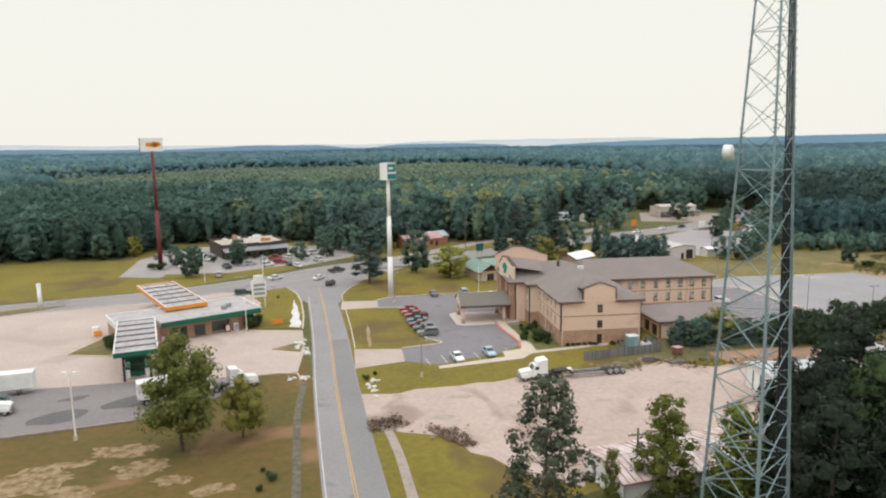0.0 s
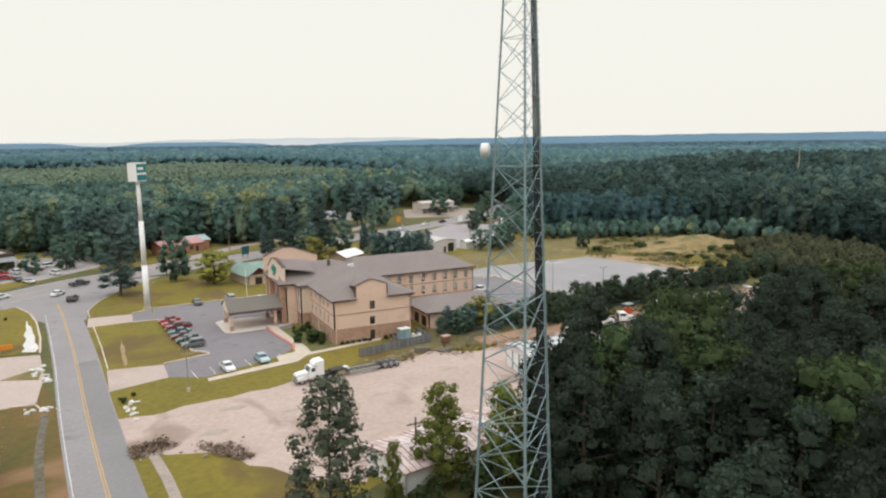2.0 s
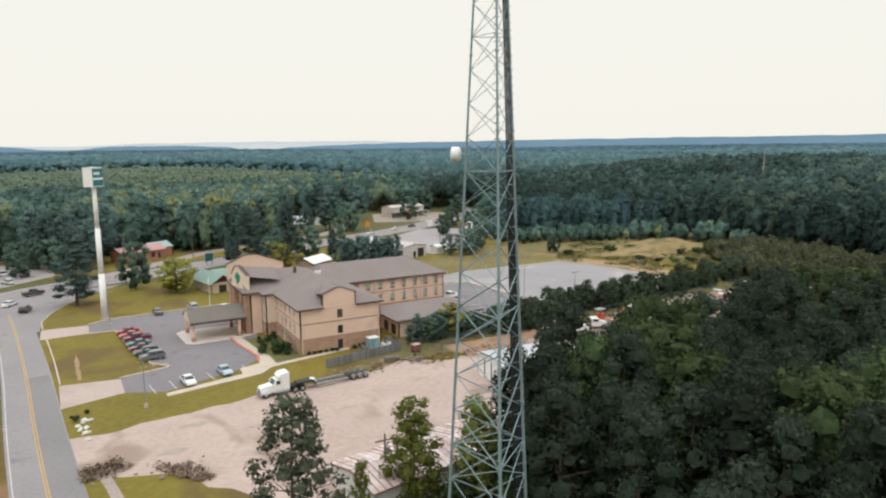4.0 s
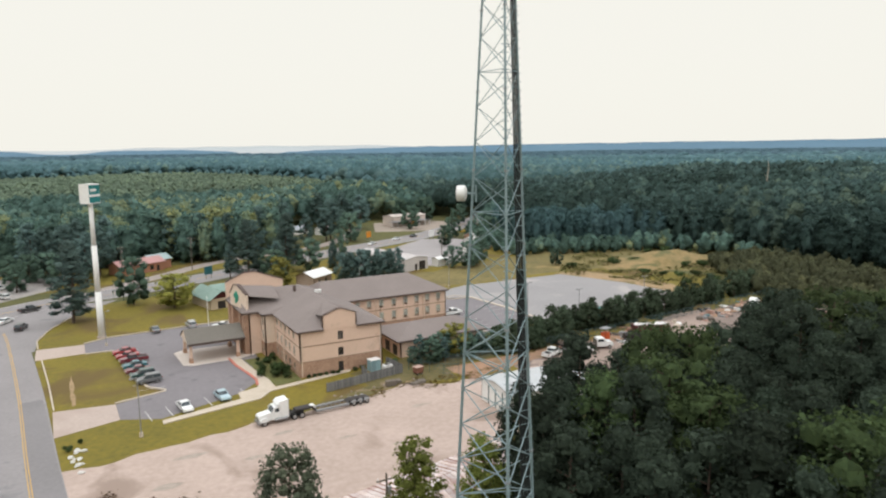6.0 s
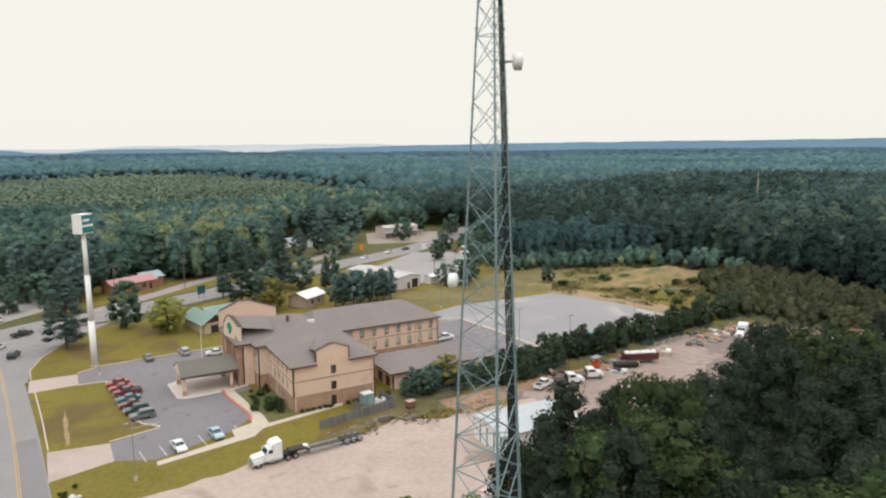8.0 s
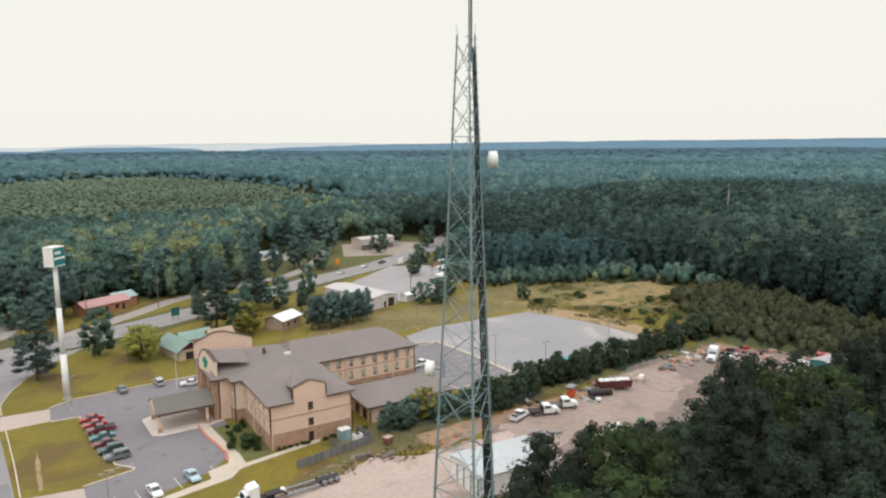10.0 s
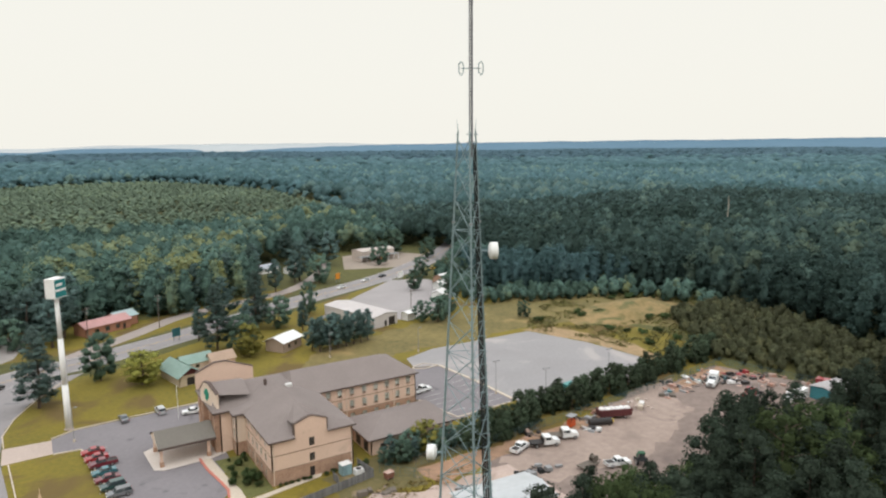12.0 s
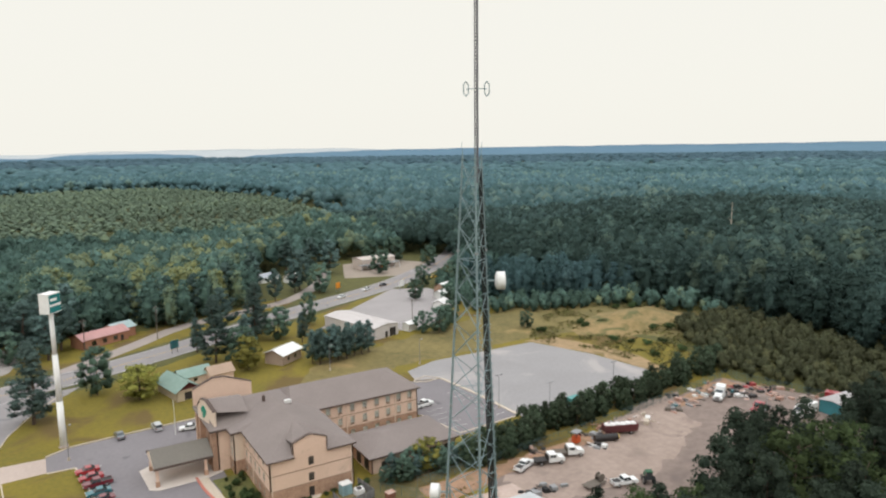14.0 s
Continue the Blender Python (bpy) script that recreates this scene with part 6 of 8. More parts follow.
for i, (x, y) in enumerate([(-65.1, 108.2), (-72.5, 107.4), (-75.0, 118.6), (-71.6, 120.7), (-67.1, 122.6), (-61.7, 124.3), (-55.8, 114.8), (-60, 158.5), (-100.4, 133.9), (-98.0, 128.6), (-96.3, 123.6), (-113.8, 139.6), (-107.5, 122.2), (-105.2, 118.1), (-103.0, 114.1), (-100.6, 109.7), (-116, 131), (-79, 111), (-86, 106), (-58, 131), (-52, 127), (-69, 112), (-62, 104)]):
    car(("sedan", "suv", "sedan", "pickup", "suv")[i % 5], ("green", "white", "silver", "red", "white", "black", "white", "grey", "silver")[i % 9], x, y, (112, 24, 118, 20)[i % 4] + 3 * (i % 3), group=DIN)
for kind, colour, x, y, turn in (("sedan", "black", 112, 177, 30), ("sedan", "white", 84, 163, 212), ("sedan", "white", 100.4, 172, 210), ("suv", "white", 148, 202, 225), ("sedan", "yellow", 143.2, 180.9, 20), ("sedan", "grey", -20, 111, 25), ("suv", "silver", 24, 131, 208)):
    car(kind, colour, x, y, turn, label=f"{colour} car on the far highway")
rig = semi(-9.6, -18.6, 184, "white", "white bonneted road tractor parked on the gravel")
low = thing("lowboy_trailer", pose(0, 0, 0.04), "empty dark steel lowboy trailer behind the white tractor", "trailer")
LB = Matrix.Translation((-9.6, -18.6, 0)) @ pose(0, 0, 0, 0, 0, 184) @ pose(0, 0, 0)
low.matrix_basis = LB @ Matrix.Translation((0, 0, .04))
part("gooseneck", Geo().side([(-6.6, .55), (-6.2, .55), (-5.6, 1.2), (-2.9, 1.2), (-2.9, 1.45), (-5.8, 1.45)], -.8, .8), DARK, low)
part("deck_beam", Geo().box(-12.2, -1.2, .45, -6.3, -.8, .75).box(-12.2, .8, .45, -6.3, 1.2, .75), POLE_GREY, low, "dull steel side beams")
for i in range(7):
    part("cross_member", Geo().box(-6.8 - .85 * i, -.8, .5, -6.6 - .85 * i, .8, .66), WOOD, low)
part("rear_frame", Geo().side([(-16.2, .95), (-16.2, .7), (-12.2, .5), (-12.0, .8), (-12.8, 1.1)], -.7, .7), DARK, low)
for wx in (-13.2, -14.4, -15.6):
    for sgn in (1, -1):
        wheel(low, wx, sgn * .95, .48, .34)
        part("mudguard", Geo().ball((wx, sgn * .95, .55), .6, .24, .55, 10, 3, 0.2), POLE_GREY, low)
part("load", Geo().box(-6.4, -.7, 1.0, -5.5, .5, 1.5, .1), WHITE_METAL, low, "pale tool box on the gooseneck")
box_trailer(-70.8, -18.6, 22, 11.5, "white box trailer parked on the truck lane")
semi(-61.5, -14.6, 22, "white", "white road tractor coupled to the box trailer")
box_trailer(-102.6, -13.0, 12, 14.0, "white box trailer beside the fuel lane")
semi(-100.5, -18.2, 10, "green", "dark green road tractor by the fuel lane", False)
semi(-98.3, -21.6, 10, "white", "white road tractor by the fuel lane")

# scrap yard vehicles
car("pickup", "white", 50.4, -13.2, 22, label="white pickup parked by the yard fence")
work_truck(56.6, -14.4, -20, "white", "white crew-cab truck with dark bed", "dark")
work_truck(62.6, -13.8, -24, "white", "white flatbed truck with wooden bed")
car("pickup", "white", 63.0, -29.6, -15, label="white pickup with its bonnet raised")
tail = thing("utility_trailer", pose(57.6, -26.9, .05, 0, 0, 5), "low grey utility trailer with wooden deck", "trailer")
part("deck", Geo().box(-2.6, -1.1, .6, 2.2, 1.1, .75), WOOD, tail)
part("drawbar", Geo().tube((2.2, -.8, .6), (3.6, 0, .6), .06).tube((2.2, .8, .6), (3.6, 0, .6), .06), DARK, tail)
part("cable_drum", Geo().lathe([(.8, -.6), (.8, -.5), (.45, -.5), (.45, .5), (.8, .5), (.8, .6)], (1.4, 0, 1.55), 14, "y"), WOOD, tail, "wooden cable drum")
for wx in (-.8, .2):
    for sgn in (1, -1):
        wheel(tail, wx, sgn * 1.15, .36)
trac = thing("tractor", pose(67.6, -31.6, .05, 0, 0, 60), "dark green farm tractor", "tractor")
part("hood", Geo().box(.2, -.4, .8, 2.0, .4, 1.5, .05), material("tractor_green", (0.015, 0.09, 0.04), 0.5), trac)
part("cab", Geo().box(-1.0, -.65, 1.0, .2, .65, 2.6, .1), CAR_GLASS, trac)
part("cab_roof", Geo().box(-1.05, -.7, 2.6, .25, .7, 2.75, .04), material("tractor_roof_green", (0.015, 0.09, 0.04), 0.5), trac)
for sgn in (1, -1):
    wheel(trac, -.6, sgn * .95, .82, .45)
    wheel(trac, 1.5, sgn * .8, .48, .3)
semi(119.5, -9.8, 205, "white", "white road tractor parked in the scrap yard")
semi(119.6, -21.4, 190, "red", "red and white road tractor in the scrap yard", False)
van = thing("panel_van", pose(127, -28.6, .05, 0, 0, 182), "white panel van in the scrap yard", "van")
part("body", Geo().side([(-4.2, .6), (3.6, .6), (3.7, 1.4), (2.7, 1.8), (1.9, 2.9), (-4.2, 3.0)], -1.15, 1.15), WHITE, van)
part("glazing", Geo().face((2.74, -.95, 1.85), (2.74, .95, 1.85), (1.98, .9, 2.75), (1.98, -.9, 2.75)).box(1.3, -1.165, 1.8, 2.1, 1.165, 2.5), CAR_GLASS, van)
for wx in (2.3, -2.6):
    for sgn in (1, -1):
        wheel(van, wx, sgn * 1.0, .42, .28)
skip = thing("dump_trailer", pose(80.5, -11.4, .05, 0, 0, -22), "dark red open trailer heaped with white bags", "trailer")
part("tub", Geo().prism([(-4, -1.25), (4, -1.25), (4, 1.25), (-4, 1.25)], .8, 2.4, -.05), material("dark_red_steel", (0.12, 0.03, 0.03), .7, (0.08, 0.03, 0.03)), skip)
for i in range(6):
    part("bag", Geo().ball((-3.2 + 1.28 * i, .1 * (-1) ** i, 2.2), .85, 1.0, .65, 9, 4, -.2), WHITE_METAL, skip, "bulging white bag", True)
for wx in (-2.6, -1.5, 2.4):
    for sgn in (1, -1):
        wheel(skip, wx, sgn * 1.0, .45, .3)
digger = thing("orange_hoist", pose(68.2, -9.8, .03, 0, 0, 15), "orange machine under a small grey canopy", "machine")
part("body", Geo().box(-.9, -.7, .3, .9, .7, 1.8, .08), material("machine_orange", (0.55, 0.1, 0.03), .6), digger)
part("canopy", Geo().box(-1.2, -.9, 2.7, 1.2, .9, 2.85), POLE_GREY, digger)
for sx in (-.9, .9):
    for sy in (-.7, .7):
        part("canopy_post", Geo().box(sx - .04, sy - .04, 1.6, sx + .04, sy + .04, 2.7), DARK, digger)
tank = thing("steel_drum_roller", pose(75.2, -13.0, .03, 0, 0, -20), "dark steel cylinder with a yellow end", "machine part")
part("cylinder", Geo().tube((-3.4, 0, .85), (2.2, 0, .85), .8, n=16), DARK, tank)
part("end_cap", Geo().tube((2.2, 0, .85), (2.5, 0, .85), .72, .6, n=16), PAINT["yellow"], tank, "yellow end cap")
part("cradle", Geo().box(-2.6, -.8, 0, -2.3, .8, .3).box(1.2, -.8, 0, 1.5, .8, .3), WOOD, tank)


def junk(x, y, seed, count, spread, label, mats):
    """A scrap heap: bent sheets, pipes, boxes and tyres lying over one another."""
    rnd = random.Random(seed)
    ob = thing("scrap_heap", pose(x, y, 0.02, 0, 0, rnd.uniform(0, 360)), label, "scrap heap")
    for i in range(count):
        g = Geo()
        px, py = rnd.gauss(0, spread), rnd.gauss(0, spread * .5)
        kind = i % 4
        if kind == 0:
            a = rnd.uniform(0, 6.28)
            g.tube((px - math.cos(a), py - math.sin(a), .12), (px + math.cos(a) * 1.4, py + math.sin(a) * 1.4, rnd.uniform(.15, .9)), .1, n=6)
        elif kind == 1:
            w, d, h = rnd.uniform(.4, 1.1), rnd.uniform(.3, .8), rnd.uniform(.3, 1.0)
            g.box(px - w, py - d, 0, px + w, py + d, h, .06)
        elif kind == 2:
            g.lathe([(.2, 0), (.4, .02), (.42, .2), (.2, .22)], (px, py, 0), 10)
        else:
            g.prism([(px + rnd.uniform(.5, 1.3) * math.cos(k), py + rnd.uniform(.4, 1.0) * math.sin(k)) for k in (0, 1.2, 2.5, 3.9, 5.1)], 0, rnd.uniform(.1, .5), .25)
        part("scrap_piece", g, rnd.choice(mats), ob)


MIXED = [RUST, DARK, WHITE_METAL, POLE_GREY, WOOD, PAINT["teal"], RUST]
junk(103.6, -7.5, 1, 16, 1.8, "heap of dark scrap and pipes", MIXED)
junk(126, -11, 2, 26, 3.0, "heap of mixed scrap metal", [DARK, PAINT["teal"], WHITE_METAL, DARK, RUST])
junk(133.5, -15, 3, 26, 3.0, "heap of rusty and red scrap", [RUST, PAINT["red"], DARK, RUST])
junk(117.5, -4.8, 4, 14, 2.0, "scrap and pale sheets along the fence", MIXED)
junk(92, -8.6, 5, 14, 2.6, "broken concrete and pale rubble", [KERB, CONCRETE, WHITE_METAL])
junk(74, -9.0, 6, 14, 1.8, "rusty machine parts along the fence", MIXED)
junk(70.8, -13.5, 7, 10, 1.0, "heap of grey engine parts", [POLE_GREY, DARK, WHITE_METAL])
junk(86.5, -9.5, 8, 8, 1.4, "pale boxes and scrap", [WHITE_METAL, RUST, KERB])
junk(47, -22.5, 9, 22, 2.2, "dark pots and wheels behind the metal building", [DARK, RUBBER, POLE_GREY])
junk(30, -20.6, 10, 8, 1.2, "small rubbish heap by the metal building", [WOOD, DARK, POLE_GREY])
junk(139, -22, 11, 12, 2.6, "tan planks and scrap by the corner of the yard", [CONCRETE, WOOD, RUST])
junk(109.5, -5.6, 13, 18, 2.6, "dark engine blocks and pipes along the fence", [DARK, RUST, DARK, POLE_GREY])
junk(123.5, -5.0, 14, 24, 3.0, "dark scrap and tyres along the fence", [DARK, RUBBER, RUST, DARK, PAINT["teal"]])
junk(131.5, -7.5, 15, 24, 2.6, "heap of dark and red scrap at the yard's corner", [DARK, RUST, PAINT["red"], DARK])
junk(138.5, -13.0, 16, 20, 2.4, "rusty scrap by the east fence", [RUST, DARK, WOOD, RUST])
junk(81.0, -7.4, 17, 16, 2.4, "rusty beams and drums along the fence", [RUST, DARK, RUST, POLE_GREY])
junk(57.5, -8.4, 18, 12, 2.2, "rusty pipes and timber by the fence", [RUST, WOOD, DARK])
junk(16, -13.2, 12, 10, 2.2, "brush and timber by the fence", [WOOD, DIRT, WOOD])

# ---- signs and poles ----
pylon = thing("hotel_pylon_sign", pose(-32.2, 52.6, 0), "tall white steel pylon with a white and teal sign box", "sign")
for z0, z1, r in ((0, 11, .72), (11, 22, .62), (22, 32, .5)):
    part("pole_section", Geo().tube((0, 0, z0), (0, 0, z1), r, r * .96, 18), WHITE, pylon, "white steel pole section", True)
sb = part("sign_box", Geo().box(-1.85, -1.25, 31.8, 1.85, 1.25, 36.2), WHITE, pylon, "white sign cabinet", m=pose(0, 0, 0, 0, 0, 50))
part("sign_face", Geo().box(-1.75, -1.3, 32.0, 1.75, -1.24, 36.0), material("teal_sign_face", (0.02, 0.2, 0.2), 0.35), sb, "teal sign face")
part("sign_band", Geo().box(-1.75, -1.325, 33.4, 1.75, -1.3, 33.9).box(-1.4, -1.325, 34.6, .6, -1.3, 35.2), WHITE, sb, "pale bars on the sign face")
part("sign_cap", Geo().box(-1.9, -1.3, 36.2, 1.9, 1.3, 36.3), WHITE, sb)
part("base_plate", Geo().prism([(1.1 * math.cos(k * math.pi / 4), 1.1 * math.sin(k * math.pi / 4)) for k in range(8)], 0, .25), CONCRETE, pylon)

redsign = thing("diner_pylon_sign", pose(-108.9, 110.6, 0), "very tall dark red pole with a white sign board", "sign")
DEEP_RED = material("dark_red_pole_paint", (0.16, 0.035, 0.04), 0.6)
part("pole", Geo().tube((0, 0, 0), (0, 0, 20), .75, .65, 14).tube((0, 0, 20), (0, 0, 40.5), .55, .45, 14), DEEP_RED, redsign, "dark red steel pole", True)
rb = part("sign_board", Geo().box(-3.6, -.6, 40, 3.6, .6, 44.4), WHITE, redsign, "white sign cabinet", m=pose(0, 0, 0, 0, 0, 16))
part("sign_emblem", Geo().lathe([(1.0, -.03), (1.0, .03)], (.9, -.64, 42.2), 16, "y").lathe([(.8, -.03), (.8, .03)], (2.0, -.64, 42.3), 14, "y").box(-1.8, -.67, 41.6, 1.6, -.61, 42.9), ORANGE, rb, "orange emblem, plain shape")
part("sign_edge", Geo().box(-3.8, -.7, 39.8, -3.58, .7, 44.5), DARK, rb)
tree("shrub0", -108.0, 107.5, 2.4, 0, 1.6)
tree("shrub1", -111.0, 108.5, 2.2, 60, 1.5)


def lamp_post(x, y, h, arms=1, turn=0.0, mat=POLE_GREY, label="slim grey car-park lamp post", r=.09):
    ob = thing("lamp_post", pose(x, y, 0, 0, 0, turn), label, "lamp post")
    part("base", Geo().tube((0, 0, 0), (0, 0, .7), .3, .26, 10), KERB, ob, "concrete base")
    part("pole", Geo().tube((0, 0, .6), (0, 0, h), r, r * .7, 8), mat, ob)
    for k in range(arms):
        a = 2 * math.pi * k / arms
        c, s = math.cos(a), math.sin(a)
        part("arm", Geo().tube((0, 0, h - .1), (.9 * c, .9 * s, h), .04, n=6), mat, ob)
        part("lamp_head", Geo().box(.8 * c - .3, .8 * s - .2, h - .05, .8 * c + .3, .8 * s + .2, h + .12), mat, ob)
    return ob


lamp_post(-29.6, -14.0, 9.4, 2)
lamp_post(-31.6, 44.0, 8.0, 1)
lamp_post(65.9, 17.0, 9.0, 2)
lamp_post(75.0, 7.5, 8.0, 2)
lamp_post(99.8, 9.8, 8.5, 2)
lamp_post(66.5, 59.9, 8.0, 1)
lamp_post(40.5, 70.0, 8.0, 1)
lamp_post(-66.0, 22.6, 8.0, 1, 0, WHITE, "white lamp post on the corner lawn", .1)
lamp_post(-80.9, -33.1, 10.0, 2, -10, WHITE, "white two-headed lamp post on the verge", .13)
lamp_post(-69.6, 76.0, 8.5, 1, 90, WHITE, "white lamp post at the crossing", .12)
lamp_post(-88, 82, 8.5, 1, 90, WHITE, "white lamp post by the highway", .1)
flag = thing("flagpole", pose(-9.0, 45.5, 0), "bare white flagpole before the entrance", "flagpole")
part("pole", Geo().tube((0, 0, 0), (0, 0, 8.5), .08, .05, 8), WHITE, flag)
part("finial", Geo().ball((0, 0, 8.55), .1, .1, .1, 8, 4), WHITE, flag)
post = thing("white_post", pose(-123.0, 53.0, 0), "stout white post on a small island", "post")
part("shaft", Geo().tube((0, 0, 0), (0, 0, 6.5), .5, .5, 12), WHITE, post, "", True)
part("cap", Geo().tube((0, 0, 6.5), (0, 0, 6.8), .65, .55, 12), WHITE, post)
board = thing("price_board", pose(-66.2, 44.5, 0, 0, 0, 20), "white two-legged price board on the corner lawn", "sign")
for sx in (-1.4, 1.4):
    part("leg", Geo().box(sx - .12, -.12, 0, sx + .12, .12, 3), WHITE, board)
part("panel", Geo().box(-1.8, -.3, 3, 1.8, .3, 7.2), WHITE, board, "white panel")
part("panel_head", Geo().box(-1.2, -.35, 7.2, 1.2, .35, 8.6), WHITE, board)
for z in (3.6, 4.7, 5.8):
    part("price_bar", Geo().box(-1.4, -.34, z, 1.4, -.29, z + .6), POLE_GREY, board, "plain grey bar")
small = thing("lawn_sign", pose(-59.6, 25.8, .16, 0, 0, 10), "small orange sign on the lawn", "sign")
part("panel", Geo().box(-1.2, -.06, .4, 1.2, .06, 1.5), ORANGE, small)
for sx in (-1, 1):
    part("leg", Geo().box(sx - .05, -.05, 0, sx + .05, .05, .5), POLE_GREY, small)


def utility_pole(x, y, h, turn):
    ob = thing("utility_pole", pose(x, y, 0, 0, 0, turn), "weathered wooden utility pole with cross-arm", "utility pole")
    part("pole", Geo().tube((0, 0, 0), (0, 0, h), .17, .11, 8), WOOD, ob)
    part("crossarm", Geo().box(-1.2, -.07, h - .9, 1.2, .07, h - .75), WOOD, ob)
    part("transformer", Geo().tube((.35, 0, h - 2.6), (.35, 0, h - 1.7), .25, n=10), POLE_GREY, ob)
    for sx in (-1.05, 0.4, 1.05):
        part("insulator", Geo().tube((sx, 0, h - .75), (sx, 0, h - .5), .06, .04, 6), WHITE, ob)


utility_pole(1.4, 137.0, 12.5, 30)
utility_pole(86, 100, 11, 30)
utility_pole(-22, 136, 11, 30)
utility_pole(-7.6, -57.5, 7.5, 0)
for x, y, w, col, lab in ((88.2, 177.0, 1.4, ORANGE, "orange roadside sign on two legs"), (132.5, 217.2, 1.6, ORANGE, "yellow-orange roadside sign on legs"), (115.3, 163.8, 1.8, WHITE, "white roadside sign on two legs"), (3.5, 115.9, 1.5, PAINT["teal"], "blue-grey roadside sign on two legs")):
    ob = thing("roadside_sign", pose(x, y, 0, 0, 0, 25), lab, "sign")
    part("panel", Geo().box(-w, -.15, 1.6, w, .15, 4.4), col, ob)
    for sx in (-w * .7, w * .7):
        part("leg", Geo().box(sx - .1, -.1, 0, sx + .1, .1, 1.7), POLE_GREY, ob)

# ---- filling station ----
PANEL = material("flat_roof_panels", (0.42, 0.395, 0.385), 0.7, (0.3, 0.28, 0.27), 0.8, 0.25, stain=((0.24, 0.22, 0.21), 0.5, 0.3))


def fuel_canopy(name, centre, size, turn, h, band, posts, label, ribs, along):
    """A flat fuel canopy with a coloured band, roof ribs and square posts."""
    w, d = size[0] / 2, size[1] / 2
    ob = thing(name, pose(*centre, 0.02, 0, 0, turn), label, "canopy")
    part("deck", Geo().box(-w + .2, -d + .2, h - .75, w - .2, d - .2, h - .25), PANEL, ob, "pale roof panels")
    for sx0, sy0, sx1, sy1 in ((-w, -d, w, -d + .2), (-w, d - .2, w, d), (-w, -d + .2, -w + .2, d - .2), (w - .2, -d + .2, w, d - .2)):
        part("fascia", Geo().box(sx0, sy0, h - .9, sx1, sy1, h), band[0] if sy1 - sy0 < 1 and sy0 < 0 or (sx0 < 0 and sx1 < 0 and band[1]) else PANEL if not band[2] else band[0], ob, "coloured canopy band")
        part("coping", Geo().box(sx0 - .02, sy0 - .02, h, sx1 + .02, sy1 + .02, h + .06), WHITE_METAL, ob)
    for i in range(ribs):
        s = -1 + 2 * (i + 1) / (ribs + 1)
        g = Geo().box(s * w - .12, -d + .25, h - .25, s * w + .12, d - .25, h - .05) if along == "y" else Geo().box(-w + .25, s * d - .12, h - .25, w - .25, s * d + .12, h - .05)
        part("roof_rib", g, FASCIA, ob, "dark roof rib")
    for k in (-1, 0, 1):
        part("roof_rib", Geo().box(k * w / 2 - .07, -d + .25, h - .25, k * w / 2 + .07, d - .25, h - .12), POLE_GREY, ob, "grey roof rib")
    for px, py in posts:
        part("post", Geo().box(px - .18, py - .18, 0, px + .18, py + .18, h - .75), DARK if band[0] is GREEN else WHITE, ob)
    return ob


def fuel_pump(parent_m, x, y, colour):
    ob = thing("fuel_pump", parent_m @ pose(x, y, 0.02), "fuel pump on a concrete island", "fuel pump")
    part("body", Geo().box(-.35, -.25, .15, .35, .25, 1.7), WHITE, ob)
    part("head", Geo().box(-.4, -.3, 1.7, .4, .3, 2.1), colour, ob)
    part("island", Geo().box(-1.2, -.6, 0, 1.2, .6, .15), CONCRETE, ob)


fuel_canopy("car_fuel_canopy", (-87.0, 40.4), (9.2, 30.5), 28.5, 5.6, (ORANGE, True, True), [(-2, -10), (2, -10), (-2, 0), (2, 0), (-2, 10), (2, 10)], "flat fuel canopy with an orange band and ribbed pale roof", 5, "x")
for s in (-10, 0, 10):
    fuel_pump(pose(-87.0, 40.4, 0, 0, 0, 28.5), 0, s, ORANGE)
fuel_canopy("truck_fuel_canopy", (-83.2, 2.3), (7.3, 24.5), 17.0, 5.8, (GREEN, False, False), [(-2.2, -10.6), (2.2, -10.6), (-2.2, 2), (2.2, 2)], "flat truck fuel canopy with a green band and ribbed pale roof", 5, "x")
for s in (-9.2, -3, 3):
    fuel_pump(pose(-83.2, 2.3, 0, 0, 0, 17.0), -1.6, s, GREEN)
    fuel_pump(pose(-83.2, 2.3, 0, 0, 0, 17.0), 1.6, s, GREEN)
part_m = pose(-83.2, 2.3, 0.02, 0, 0, 17.0)
hut = thing("cashier_kiosk", part_m @ pose(0, -6.6, 0), "glazed green kiosk under the truck canopy", "kiosk")
part("glazing", Geo().box(-2.0, -1.8, .9, 2.0, 1.2, 3.4), TEAL_GLASS, hut, "green-tinted glass")
part("frame", Geo().box(-2.1, -1.9, 0, 2.1, 1.3, .9).box(-2.1, -1.9, 3.4, 2.1, 1.3, 3.7).box(-2.1, -1.9, 2.2, 2.1, -1.8, 2.35), GREEN, hut)
part("inner_core", Geo().box(-1.2, -1.0, .9, 1.2, .8, 3.3), INSIDE, hut)

shop = thing("station_shop", pose(-83.0, 16.6, 0.02, 0, 0, 29.3), "long low station shop with a flat pale roof and green band", "shop")
L_, D_ = 20.6, 12.0
part("wall", Geo().wall((0, -.6), (L_, -.6), 0, 3.4, [(2.0, 5.5, .4, 2.7), (7, 9.4, .05, 2.6), (10.8, 15, .4, 2.7)]).wall((L_, -.6), (L_, D_), 0, 3.4).wall((L_, D_), (-8, D_), 0, 3.4).wall((-8, D_), (-8, 3), 0, 3.4).wall((-8, 3), (0, 3), 0, 3.4).wall((0, 3), (0, -.6), 0, 3.4), BRICK, shop, "brown brick wall")
